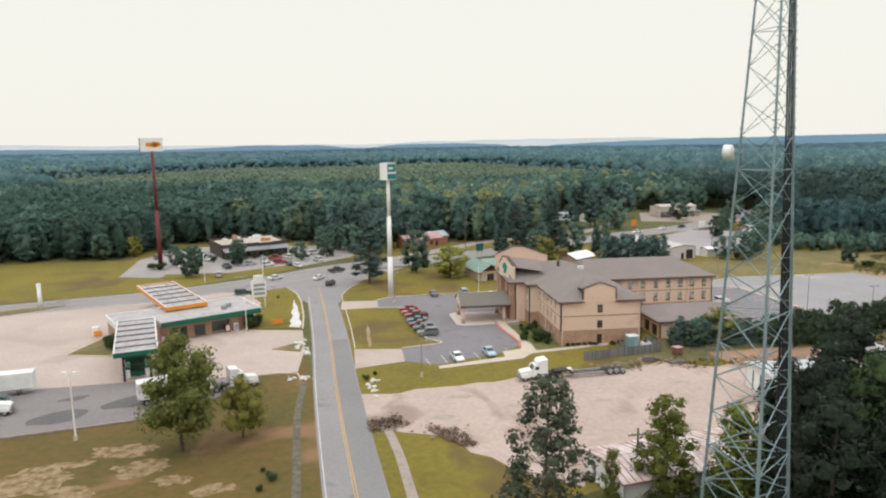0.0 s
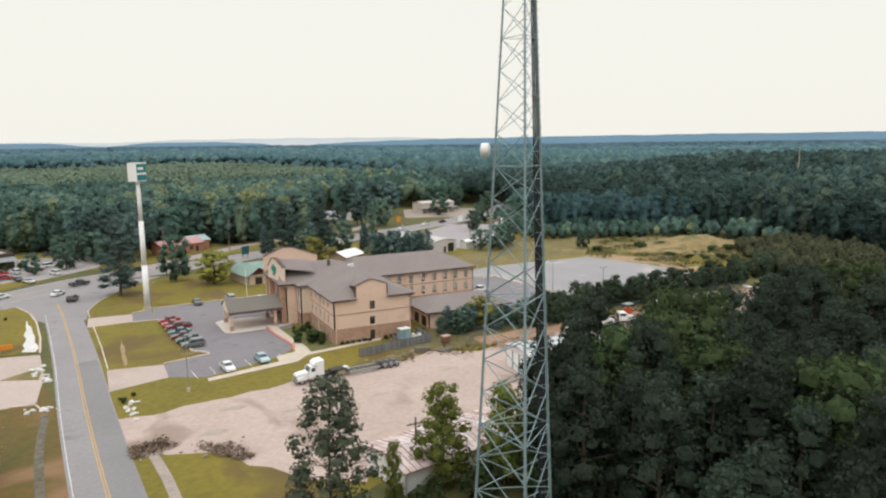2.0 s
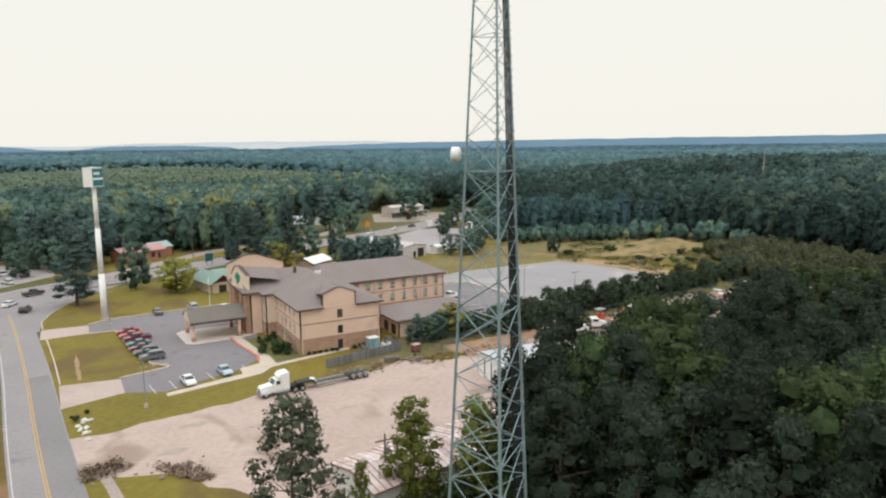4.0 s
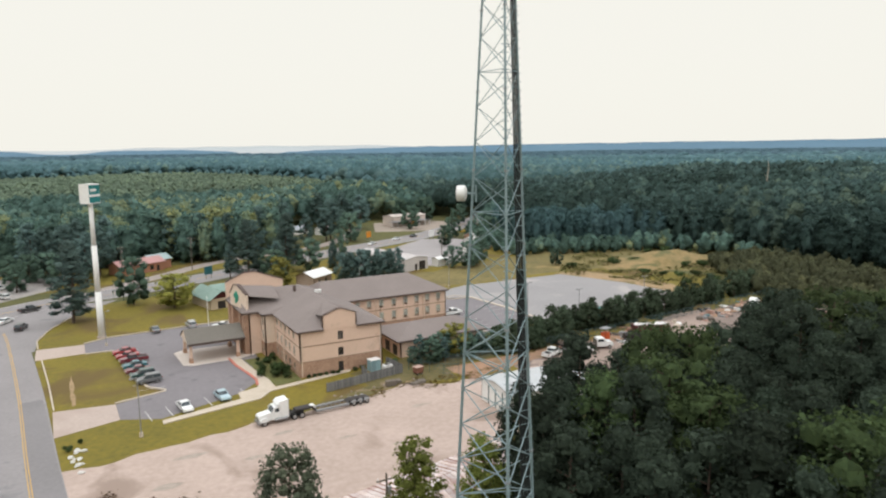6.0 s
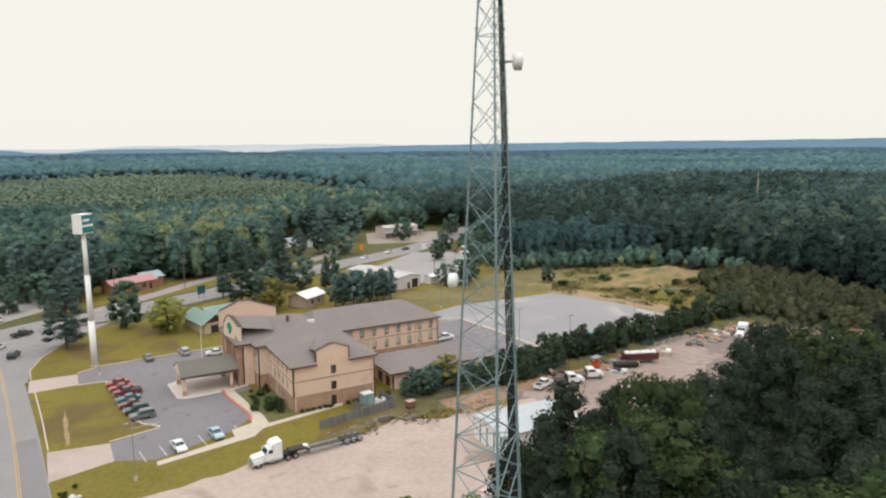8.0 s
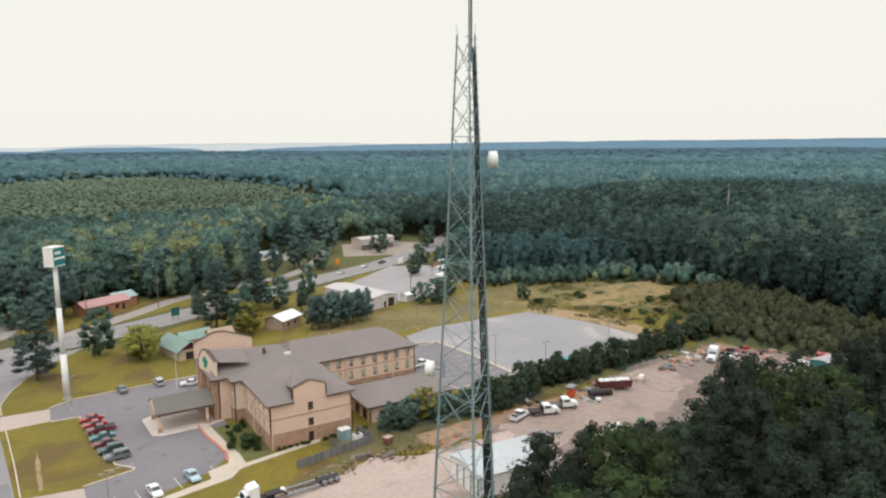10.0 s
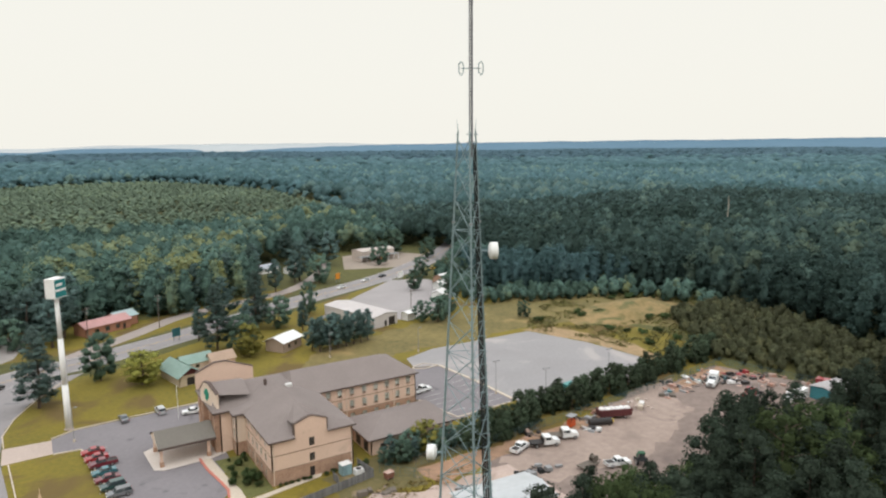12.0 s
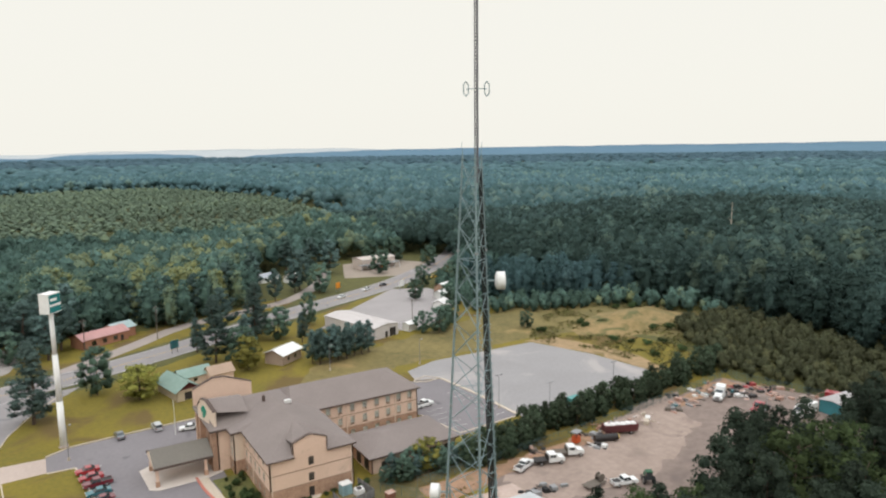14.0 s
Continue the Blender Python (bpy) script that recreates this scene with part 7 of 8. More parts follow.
for a, b, c, d in ((2.0, 5.5, .4, 2.7), (7, 9.4, .05, 2.6), (10.8, 15, .4, 2.7)):
    part("shop_window", Geo().box(a, -.5, c, b, -.46, d), GLASS, shop, "dark shop glazing")
    part("interior", Geo().box(a, .2, c, b, .3, d), INSIDE, shop)
part("roof", Geo().prism([(-8, 3), (0, 3), (0, -2.2), (L_ + 1, -2.2), (L_ + 1, D_ + .4), (-8, D_ + .4)], 3.6, 4.4), PANEL, shop, "flat pale roof")
part("fascia", Geo().box(-.1, -2.4, 3.5, L_ + 1.1, -2.2, 4.6), GREEN, shop, "dark green band")
part("parapet", Geo().box(L_ + 1, -2.4, 3.5, L_ + 1.25, D_ + .6, 4.75).box(-8, D_ + .4, 3.5, L_ + 1.2, D_ + .65, 4.75).box(-8.2, 3, 3.5, -8, D_ + .6, 4.75), WHITE_METAL, shop, "pale metal parapet")
for sx, sy in ((14.2, 2.0), (15.8, 3.6)):
    part("roof_unit", Geo().box(sx, sy, 4.4, sx + 1.1, sy + 1.0, 5.3, .05), POLE_GREY, shop, "grey rooftop unit")
for i, (x, y) in enumerate(((-82.6, 17.4), (-80.5, 18.6), (-70.6, 24.2), (-68.8, 25.0))):
    ob = thing("vending_box", pose(x + .4, y - 1.6, .02, 0, 0, 29.3), ("red drinks box beside the shop wall", "white ice box beside the shop wall")[i % 2], "vending box")
    part("body", Geo().box(-.5, -.35, 0, .5, .35, 1.7, .03), (PAINT["red"], WHITE)[i % 2], ob)
    part("front_panel", Geo().box(-.42, -.38, .3, .42, -.34, 1.5), (WHITE_METAL, PANEL)[i % 2], ob)
bin_ = thing("air_machine", pose(-98.8, 24.0, .14), "white and orange air machine on the island", "machine")
part("cabinet", Geo().box(-.7, -.5, 0, .7, .5, 1.9), WHITE, bin_)
part("front_panel", Geo().box(-.2, -.9, 0, 1.5, -.5, 1.1), ORANGE, bin_)
for i, (x, y, h) in enumerate(((-92.2, 14.5, 2.6), (-91.4, 11.8, 2.2), (-65.2, 24.4, 3.4), (-64.6, 26.0, 3.0), (-95, 19, 1.3), (-62.9, 55, .8))):
    tree(f"shrub{i % 3}", x, y, h, 50 * i, 1.0, "clipped dark green shrub by the forecourt")
kerb([(-140, -37.4), (-92, -31.3), (-72.2, -26.9), (-70, -25.5)], .5, .3, material("dirty_concrete", (0.3, 0.255, 0.225), 0.95, (0.18, 0.145, 0.12), 1.2, 0.3), label="low broken kerb along the truck lane")
kerb([(-53.6, 22.3), (-54.3, 34), (-56.2, 50), (-58.3, 60), (-62, 69.2)], .4)
kerb([(-99.5, 9.5), (-90, 7.5), (-89, 17), (-95.5, 25)], .3, closed=True)
kerb([(-61.5, -9.4), (-56, -8.2), (-52, -9), (-51, -12)], .3)
white_strip = sheet("white_sheet", [(-58.6, 51.5), (-58.0, 51), (-56.3, 42), (-55.6, 36), (-54.3, 26), (-54.6, 23.0), (-56.6, 24), (-57.0, 32), (-57.8, 42)], .2, material("white_gravel_sheet", (0.62, 0.6, 0.57), 0.9, (0.46, 0.44, 0.41), 1.4, .5, .05), "white rock-lined drain on the corner lawn", "drain", .35, 6)


def rubble(x, y, seed, n, spread, mat, label, size=.5):
    """Loose boulders and broken blocks."""
    rnd = random.Random(seed)
    ob = thing("rubble", pose(x, y, .02), label, "rocks")
    for i in range(n):
        px, py, r = rnd.gauss(0, spread[0]), rnd.gauss(0, spread[1]), size * rnd.uniform(.4, 1.3)
        g = Geo().ball((px, py, r * .2), r, r * rnd.uniform(.5, 1), r * rnd.uniform(.35, .65), 5, 3, -.6)
        g.v = [(a + rnd.uniform(-.2, .2) * r, b + rnd.uniform(-.2, .2) * r, c + rnd.uniform(-.14, .14) * r) for a, b, c in g.v]
        part("rock", g, mat, ob)


PALE_ROCK = material("pale_rock", (0.68, 0.66, 0.62), .9, (0.5, 0.48, 0.45), 2.0, .4, .03)
GREY_ROCK = material("grey_rock", (0.3, 0.245, 0.2), .9, (0.17, 0.135, 0.105), 2.0, .4, .03)
rubble(-53.2, 9.6, 1, 14, (.7, 2.0), PALE_ROCK, "pale broken rocks at a culvert", .5)
rubble(-51.4, 3.6, 8, 8, (.4, 1.2), PALE_ROCK, "pale broken rocks at a culvert", .6)
rubble(-51.2, -12.0, 2, 14, (1.0, .6), PALE_ROCK, "pale rocks at the end of a ditch", .42)
rubble(-38.4, -17.5, 3, 16, (.5, 2.6), PALE_ROCK, "white rocks spilling into the ditch", .42)
rubble(-36.2, -35.2, 4, 26, (1.8, 1.3), GREY_ROCK, "grey-brown rocks and brush at the ditch head", .45)
rubble(-28.0, -39.0, 5, 22, (2.0, 1.2), GREY_ROCK, "heap of grey-brown stones at the gravel's edge", .36)
rubble(8, -12.5, 6, 18, (3.5, .7), GREY_ROCK, "low heap of earth and stones", .32)
ditch_r = setting("ditch", ribbon(spline([(-36.6, -36), (-35.4, -44), (-34.4, -56), (-33, -75)]), -.65, .65, .03), material("wet_ditch", (0.36, 0.29, 0.245), .6, (0.2, 0.165, 0.135), 1.5, .2), "shallow wet stony ditch beside the street", "ditch")
ditch_l = setting("ditch", ribbon(spline([(-50.4, -14), (-50.1, -30), (-48.4, -50), (-46.5, -75)]), -.55, .55, .03), material("dark_ditch", (0.17, 0.145, 0.115), .9, (0.06, 0.055, 0.03), 1.5, .5), "narrow dark drainage ditch", "ditch")
STRAW = material("bare_straw_earth", (0.285, 0.2, 0.115), .95, (0.135, 0.092, 0.034), .9, .5, 0.03, mix=(.42, .56), blend=0.35)
for i, (x, y, a, b) in enumerate(((-81.5, -45.5, 6.0, 3.6), (-72.8, -37.8, 4.6, 1.9), (-68.8, -43.4, 3.6, 2.4), (-64.0, -47.6, 2.2, 1.4), (-78.0, -41.2, 2.6, 1.1), (-58.5, -50.5, 2.6, 1.6), (-75.5, -49.5, 3.2, 1.6))):
    rim = [1 + 0.55 * noise.noise(Vector((1.7 * math.cos(k * .157), 1.7 * math.sin(k * .157), 3.1 * i))) + 0.3 * noise.noise(Vector((5 * math.cos(k * .157), 5 * math.sin(k * .157), 1.3 * i))) for k in range(40)]
    sheet("bare_earth_patch", [(x + a * r * math.cos(k * .157), y + b * r * math.sin(k * .157)) for k, r in enumerate(rim)], .02 + .002 * i, STRAW, "bare straw-coloured patch in the dry grass", "dirt", .15, i)
for i, (x, y, a, b) in enumerate(((-24, -25, 2.6, .8), (-16, -30, 1.6, .6), (-2, -30, 1.3, .5), (4, -36, 1.1, .4), (14, -24, 2.2, .5), (-10, -23.6, 1.8, .5), (-28, -33, 2.0, .9))):
    sheet("gravel_stain", [(x + a * math.cos(k * .7) * (1 + .2 * math.sin(3 * k + i)), y + b * math.sin(k * .7)) for k in range(9)], .032, material("damp_gravel", (0.25, 0.205, 0.17), .9, (0.38, 0.32, 0.27), 1.2, .4), "shallow damp hollow in the gravel", "puddle", .2, i)
bays = Geo()
for i in range(9):
    y0 = 36.8 - 3.6 * i
    bays.prism([(-30.6 + .25 * i, y0), (-25.6 + .25 * i, y0 + .3), (-25.6 + .25 * i, y0 + .42), (-30.6 + .25 * i, y0 + .12)], .03, .036)
for i in range(6):
    x0 = -27.5 + 3.3 * i
    y0 = -8.2 + .6 * i
    bays.prism([(x0, y0), (x0 + .12, y0), (x0 - .5, y0 + 5), (x0 - .62, y0 + 5)], .03, .036)
for i in range(7):
    bays.prism([(48.6 + .0 * i, 13 + 3 * i), (53.6, 13 + 3 * i), (53.6, 13.12 + 3 * i), (48.6, 13.12 + 3 * i)], .03, .036)
    bays.prism([(60.2, 13 + 3.4 * i), (65.4, 14 + 3.4 * i), (65.4, 14.12 + 3.4 * i), (60.2, 13.12 + 3.4 * i)], .03, .036)
setting("bay_lines", bays, WHITE_LINE, "faded white parking bay lines", "road marking")

# ---- fences ----
fence = thing("board_fence", pose(0, 0, 0), "weathered grey board fence round the service corner", "fence")
n_board = 0
for (ax, ay), (bx, by) in (((1.8, -10.1), (18.4, -7.0)), ((18.4, -7.0), (17.6, -.6)), ((11.2, -6.4), (11.2, -3.2))):
    length = math.hypot(bx - ax, by - ay)
    turn = math.degrees(math.atan2(by - ay, bx - ax))
    for i in range(int(length / .3)):
        if (ax, ay) == (1.8, -10.1) or i % 1 == 0:
            part("board", CAR_MESH.setdefault(("board",), Geo().prism([(-.135, -.02), (.135, -.02), (.135, .02), (-.135, .02)], .05, 1.75).mesh("board", GREY_BOARD)), None, fence, m=pose(ax + (bx - ax) * (i + .5) * .3 / length, ay + (by - ay) * (i + .5) * .3 / length, 0, 0, 0, turn))
    for i in range(int(length / 2.4) + 1):
        part("post", Geo().box(-.06, .03, 0, .06, .15, 1.85), GREY_BOARD, fence, m=pose(ax + (bx - ax) * i * 2.4 / length, ay + (by - ay) * i * 2.4 / length, 0, 0, 0, turn))


def chain_fence(points, label, tint=POLE_GREY, h=2.1):
    ob = thing("chain_link_fence", pose(0, 0, 0), label, "fence")
    wires = Geo()
    for (ax, ay), (bx, by) in zip(points, points[1:]):
        length = math.hypot(bx - ax, by - ay)
        dx, dy = (bx - ax) / length, (by - ay) / length
        for i in range(int(length / 3) + 1):
            part("post", Geo().tube((ax + dx * 3 * i, ay + dy * 3 * i, 0), (ax + dx * 3 * i, ay + dy * 3 * i, h + .1), .045, n=6), tint, ob)
        part("top_rail", Geo().tube((ax, ay, h), (bx, by, h), .03, n=5), tint, ob)
        s = 0.0
        while s < length - h:
            wires.tube((ax + dx * s, ay + dy * s, .05), (ax + dx * (s + h), ay + dy * (s + h), h), .018, n=3, caps=False)
            wires.tube((ax + dx * (s + h), ay + dy * (s + h), .05), (ax + dx * s, ay + dy * s, h), .018, n=3, caps=False)
            s += .45
    tagged(part("mesh_wire", wires, tint, ob, "woven wire mesh"), kind="stuff")


FENCE_GREEN = material("green_fence_wire", (0.08, 0.13, 0.12), .6)
chain_fence([(20.2, -6.0), (23.0, -9.6), (27.4, -14.2)], "green chain-link fence by the service corner", FENCE_GREEN)
chain_fence([(27.4, -8.2), (50.7, -7.4), (76.9, -6.0), (106, -3.0), (135.9, .4), (145, -33)], "dark chain-link fence round the scrap yard", FENCE_GREEN)
cabin = thing("service_cabinet", pose(14.2, -2.6, 0.02, 0, 0, 5), "pale teal equipment box behind the board fence", "equipment box")
part("body", Geo().box(-1.1, -.9, 0, 1.1, .9, 2.2, .05), material("pale_teal_metal", (0.27, 0.4, 0.42), .6), cabin)
part("door", Geo().box(-.9, -.95, .15, -.05, -.88, 2.0), material("teal_door_metal", (0.22, 0.33, 0.35), .6), cabin)
part("lid", Geo().box(-1.15, -.95, 2.2, 1.15, .95, 2.3), WHITE_METAL, cabin)
ac = thing("air_conditioner", pose(16.4, -4.2, 0.02, 0, 0, 5), "grey-white air-conditioning unit on the ground", "air conditioner")
part("case", Geo().box(-.9, -.8, 0, .9, .8, 1.2, .06), WHITE_METAL, ac)
part("fan_guard", Geo().lathe([(.6, 1.2), (.55, 1.28), (.1, 1.3)], n=14), DARK, ac)
cart = thing("rusty_cart", pose(20.6, -9.4, 0.02, 0, 0, 10), "rusty red waste cart on the grass", "cart")
part("bin", Geo().prism([(-.8, -.6), (.8, -.6), (.8, .6), (-.8, .6)], .4, 1.5, -.1), material("rusty_red_bin", (0.25, 0.1, 0.06), .8, (0.16, 0.08, 0.06)), cart)
part("hopper_lid", Geo().box(-.9, -.7, 1.5, .9, .7, 1.6), RUST, cart)
for sx in (-.5, .5):
    for sy in (-.55, .55):
        wheel(cart, sx, sy, .22, .12)

# ---- sheds and outlying buildings ----
def gabled(name, x, y, turn, w, d, h, peak, wall, roof, label, category="building", doors=(), wins=(), over=.4, roof_label="", gable=None, seams=0):
    """A gabled building: w along its ridge, d across. doors, wins: (side, s, width, z0, z1); side f: long front (-y), e: gable end at +x, w: at -x."""
    ob = thing(name, pose(x, y, 0.02, 0, 0, turn), label, category)
    a, b = w / 2, d / 2
    hol = {k: [(s - q / 2, s + q / 2, z0, z1) for sd, s, q, z0, z1 in (*doors, *wins) if sd == k] for k in "few"}
    part("wall", Geo().wall((-a, -b), (a, -b), 0, h, hol["f"]), wall, ob)
    part("wall", Geo().wall((a, b), (-a, b), 0, h), wall, ob)
    part("wall", Geo().wall((a, -b), (a, b), 0, h, hol["e"]), wall, ob)
    part("wall", Geo().wall((-a, b), (-a, -b), 0, h, hol["w"]), wall, ob)
    for sx in (-a, a):
        s = .25 if sx < 0 else -.25
        part("gable", Geo().face((sx, -b, h), (sx, b, h), (sx, 0, peak)).face((sx + s, b, h), (sx + s, -b, h), (sx + s, 0, peak)), gable or wall, ob)
    sl = (peak - h) / b
    for sgn in (1, -1):
        part("roof", Geo().face((-a - over, sgn * (b + over), h - sl * over), (a + over, sgn * (b + over), h - sl * over), (a + over, 0, peak), (-a - over, 0, peak)).face((-a - over, 0, peak + .12), (a + over, 0, peak + .12), (a + over, sgn * (b + over), h - sl * over + .12), (-a - over, sgn * (b + over), h - sl * over + .12)).face((-a - over, sgn * (b + over), h - sl * over), (a + over, sgn * (b + over), h - sl * over), (a + over, sgn * (b + over), h - sl * over + .12), (-a - over, sgn * (b + over), h - sl * over + .12)), roof, ob, roof_label)
        for i in range(seams):
            px = -a + w * (i + .5) / seams
            part("roof_seam", Geo().tube((px, sgn * (b + over), h - sl * over + .14), (px, 0, peak + .14), .05, n=4), roof, ob)
    for lst, mat, nm in ((doors, DARK, "door"), (wins, GLASS, "window")):
        for sd, s, q, z0, z1 in lst:
            if sd == "f":
                m = pose(-a + s, -b, z0)
            elif sd == "e":
                m = pose(a, -b + s, z0, 0, 0, 90)
            else:
                m = pose(-a, b - s, z0, 0, 0, -90)
            fr = part(nm, Geo().box(-q / 2, .05, 0, q / 2, .12, z1 - z0), mat, ob, m=m)
            if nm == "window":
                part("dark_room_panel", Geo().box(-q / 2, .3, 0, q / 2, .34, z1 - z0), INSIDE, fr)
    return ob


mb = gabled("metal_building", 32.0, -32.2, -3, 16.0, 9.8, 3.9, 4.7, WHITE_METAL, material("pale_grey_roof_metal", (0.46, 0.47, 0.47), .5, (0.38, 0.39, 0.39), .7, .2), "white metal shed with pale grey roof beside the gravel", "shed", doors=[("f", 12, 1.0, .05, 2.1)], over=.3)
for i in range(4):
    part("roller_door", Geo().box(-8.06, -4.4 + 2.3 * i, .05, -8.0, -2.5 + 2.3 * i, 3.1), WHITE, mb, "white roller door")
    part("door_jamb", Geo().box(-8.1, -4.65 + 2.3 * i, .05, -8.0, -4.42 + 2.3 * i, 3.4), FENCE_GREEN, mb, "green door jamb")
rust_roof = material("rust_streaked_roof", (0.6, 0.53, 0.5), .7, (0.4, 0.26, 0.21), .7, .25, mix=(.36, .56), vary=.18)
rs = gabled("rusty_shed", 1.1, -55.2, 10, 26.0, 9.0, 3.0, 3.9, WHITE_METAL, material("rusted_roof_sheet", (0.27, 0.13, 0.09), .8, (0.17, 0.075, 0.055), 1.0, .3), "long white shed with a rust-streaked metal roof", "shed", over=.4, wins=[("w", 2.2, 1.0, 1.2, 2.2), ("w", 4.2, .8, 1.2, 2.0), ("w", 6.6, 1.3, .9, 2.2)])
shed_rnd = random.Random(4)
for sgn in (1, -1):
    for k in range(30):
        x0 = -13.3 + k * .888
        wd = shed_rnd.choice((.62, .74, .8, .83))
        part("roof_sheet", Geo().face(*[(x0 + dx, sgn * yy, zz) for dx, yy, zz in ((0, 4.85, 3.06), (wd, 4.85, 3.06), (wd, .05, 4.045), (0, .05, 4.045))][::sgn]), rust_roof, rs)
gabled("metal_shop", 68.0, 107.4, 105, 29.0, 11.4, 4.2, 5.0, material("dull_white_siding", (0.56, 0.52, 0.5), .6, (0.47, 0.43, 0.41), .9, .12), material("dull_white_roof", (0.52, 0.48, 0.46), .6, (0.44, 0.4, 0.385), .9, .12), "long white metal shop with a low white roof", "shop", doors=[("w", 5.7, 1.2, .05, 2.2), ("w", 8.7, 3.0, .05, 3.2), ("f", 22, 1.1, .05, 2.2)], over=.2, seams=14)
gabled("small_shed", 83.6, 97.6, 20, 4.6, 3.4, 2.8, 3.4, WHITE_METAL, WHITE, "small white shed beside the metal shop", "shed")
gabled("brick_cottage", 31.6, 87.6, 35, 9.6, 7.0, 3.4, 4.8, material("light_brick", (0.42, 0.32, 0.25), .9, (0.32, 0.24, 0.19), 3, .5), WHITE, "small brick cottage with a white metal roof", "house", wins=[("f", 3, 1.2, 1, 2.2), ("f", 6.5, 1.2, 1, 2.2)], over=.6, seams=10)
MINT = material("mint_roof_metal", (0.23, 0.31, 0.27), .6, (0.17, 0.25, 0.21), .8, .3)
gabled("green_roofed_house", -2.9, 74.5, 103, 13.0, 6.4, 3.0, 5.0, material("cream_siding", (0.52, 0.42, 0.3), .85), MINT, "cream house with a mint metal roof and red-brown gable", "house", doors=[("w", 3.2, 2.2, .05, 2.2)], over=.7, gable=material("red_brown_boards", (0.1, 0.025, 0.025), .8), seams=8)
gabled("green_roofed_annex", 2.6, 82.5, 13, 9.0, 6.0, 2.8, 4.4, STUCCO_PALE, MINT, "low annex with a mint metal roof", "house", over=.5, wins=[("f", 4, 1.2, 1, 2)])
gabled("tan_annex", 9.6, 80.2, 10, 7.0, 5.0, 2.8, 4.6, STUCCO, material("tan_roof", (0.42, 0.3, 0.22), .8), "tan-roofed annex behind the hotel", "house", over=.4)
RED_WALL = material("orange_brick", (0.38, 0.18, 0.11), .85, (0.28, 0.14, 0.09), 2, .3)
gabled("red_store", -16.6, 143.2, 27, 17.0, 7.5, 3.4, 5.0, RED_WALL, material("pink_roof_metal", (0.47, 0.25, 0.24), .6, (0.4, 0.23, 0.21), .8, .2), "orange-red store with a pinkish metal roof", "store", wins=[("f", 4, 1.6, .8, 2.4), ("f", 8, 1.6, .8, 2.4), ("f", 12, 1.6, .8, 2.4)], doors=[("f", 14.5, 1.1, .05, 2.2)], over=.5, seams=10)
gabled("red_store_wing", -9.6, 149.6, 27, 8.0, 7.5, 3.6, 5.2, RED_WALL, material("pale_teal_roof", (0.36, 0.46, 0.45), .6), "orange wall wing with a pale teal roof", "store", over=.4)
tan_store = gabled("roadside_store", 132.0, 229.0, 8, 22.0, 11.0, 5.6, 6.4, material("cream_block", (0.62, 0.52, 0.45), .85), material("tan_flat_roof", (0.55, 0.48, 0.43), .85), "two-storey cream roadside store", "store", wins=[("f", 4, 2, 1, 2.6), ("f", 8, 2, 1, 2.6), ("f", 14, 2, 1, 2.6), ("f", 18, 2, 1, 2.6)], over=.3)
part("porch", Geo().box(-14, -9.5, 2.9, 12, -5.6, 3.15), POLE_GREY, tan_store, "flat porch roof")
for i in range(8):
    part("porch_post", Geo().box(-13.8 + 3.6 * i, -9.4, 0, -13.6 + 3.6 * i, -9.2, 2.9), WHITE, tan_store)
gabled("roadside_house", 67, 222, 20, 11, 7, 2.8, 4.2, WHITE, material("grey_house_roof", (0.4, 0.42, 0.45), .8), "low white house among trees", "house", over=.5, wins=[("f", 3, 1.4, 1, 2.2), ("f", 8, 1.4, 1, 2.2)])
gabled("roadside_house", 78, 213, 25, 7.5, 5, 2.8, 4.2, WHITE, WHITE_METAL, "small white house with a bright roof", "house", over=.4, wins=[("f", 2, 1.2, 1, 2.2), ("f", 5.4, 1.2, 1, 2.2)])
gabled("highway_house", 131.7, 149.1, 20, 10, 7, 2.8, 4.4, BRICK, WHITE, "brick house with a white roof", "house", over=.5, wins=[("f", 3, 1.4, 1, 2.2), ("f", 7, 1.4, 1, 2.2)])
gabled("highway_house", 123.4, 138.3, 20, 8, 5, 2.6, 3.8, WHITE, WHITE_METAL, "small white outbuilding with a bright roof", "house", over=.4)
gabled("highway_house", 112, 122, 40, 7, 5, 2.6, 3.8, WHITE, WHITE_METAL, "small white house behind trees", "house", over=.4)
gabled("yard_office", 139.0, -33.0, -4, 13, 7, 3.2, 3.7, material("teal_siding", (0.06, 0.24, 0.27), .7), PANEL, "teal yard office with a flat grey roof", "office", over=.3)
bin_box = thing("waste_container", pose(83.8, 8.3, .03, 0, 0, 5), "teal steel waste container behind the hedge", "container")
part("body", Geo().prism([(-1.6, -.9), (1.6, -.9), (1.6, .9), (-1.6, .9)], 0, 2.0, -.06), material("teal_bin_steel", (0.05, 0.22, 0.2), .6), bin_box)
part("lid", Geo().box(-1.75, -1.0, 2.0, 1.75, 1.0, 2.12), material("teal_bin_lid", (0.1, 0.3, 0.28), .6), bin_box)
cont = thing("red_container", pose(142.8, -28.4, .03, 0, 0, -70), "red steel container at the yard's corner", "container")
part("body", Geo().box(-3, -1.2, 0, 3, 1.2, 2.6), PAINT["red"], cont)
part("doors", Geo().box(3, -1.1, .1, 3.06, 1.1, 2.5), RUST, cont)

diner = thing("diner", pose(-83.6, 139.2, 0.02, 0, 0, 24.3), "brown timber-clad diner with a flat roof and front porch", "restaurant")
DBROWN = material("dark_brown_cladding", (0.09, 0.065, 0.05), .85, (0.065, 0.05, 0.04), 2, .4)
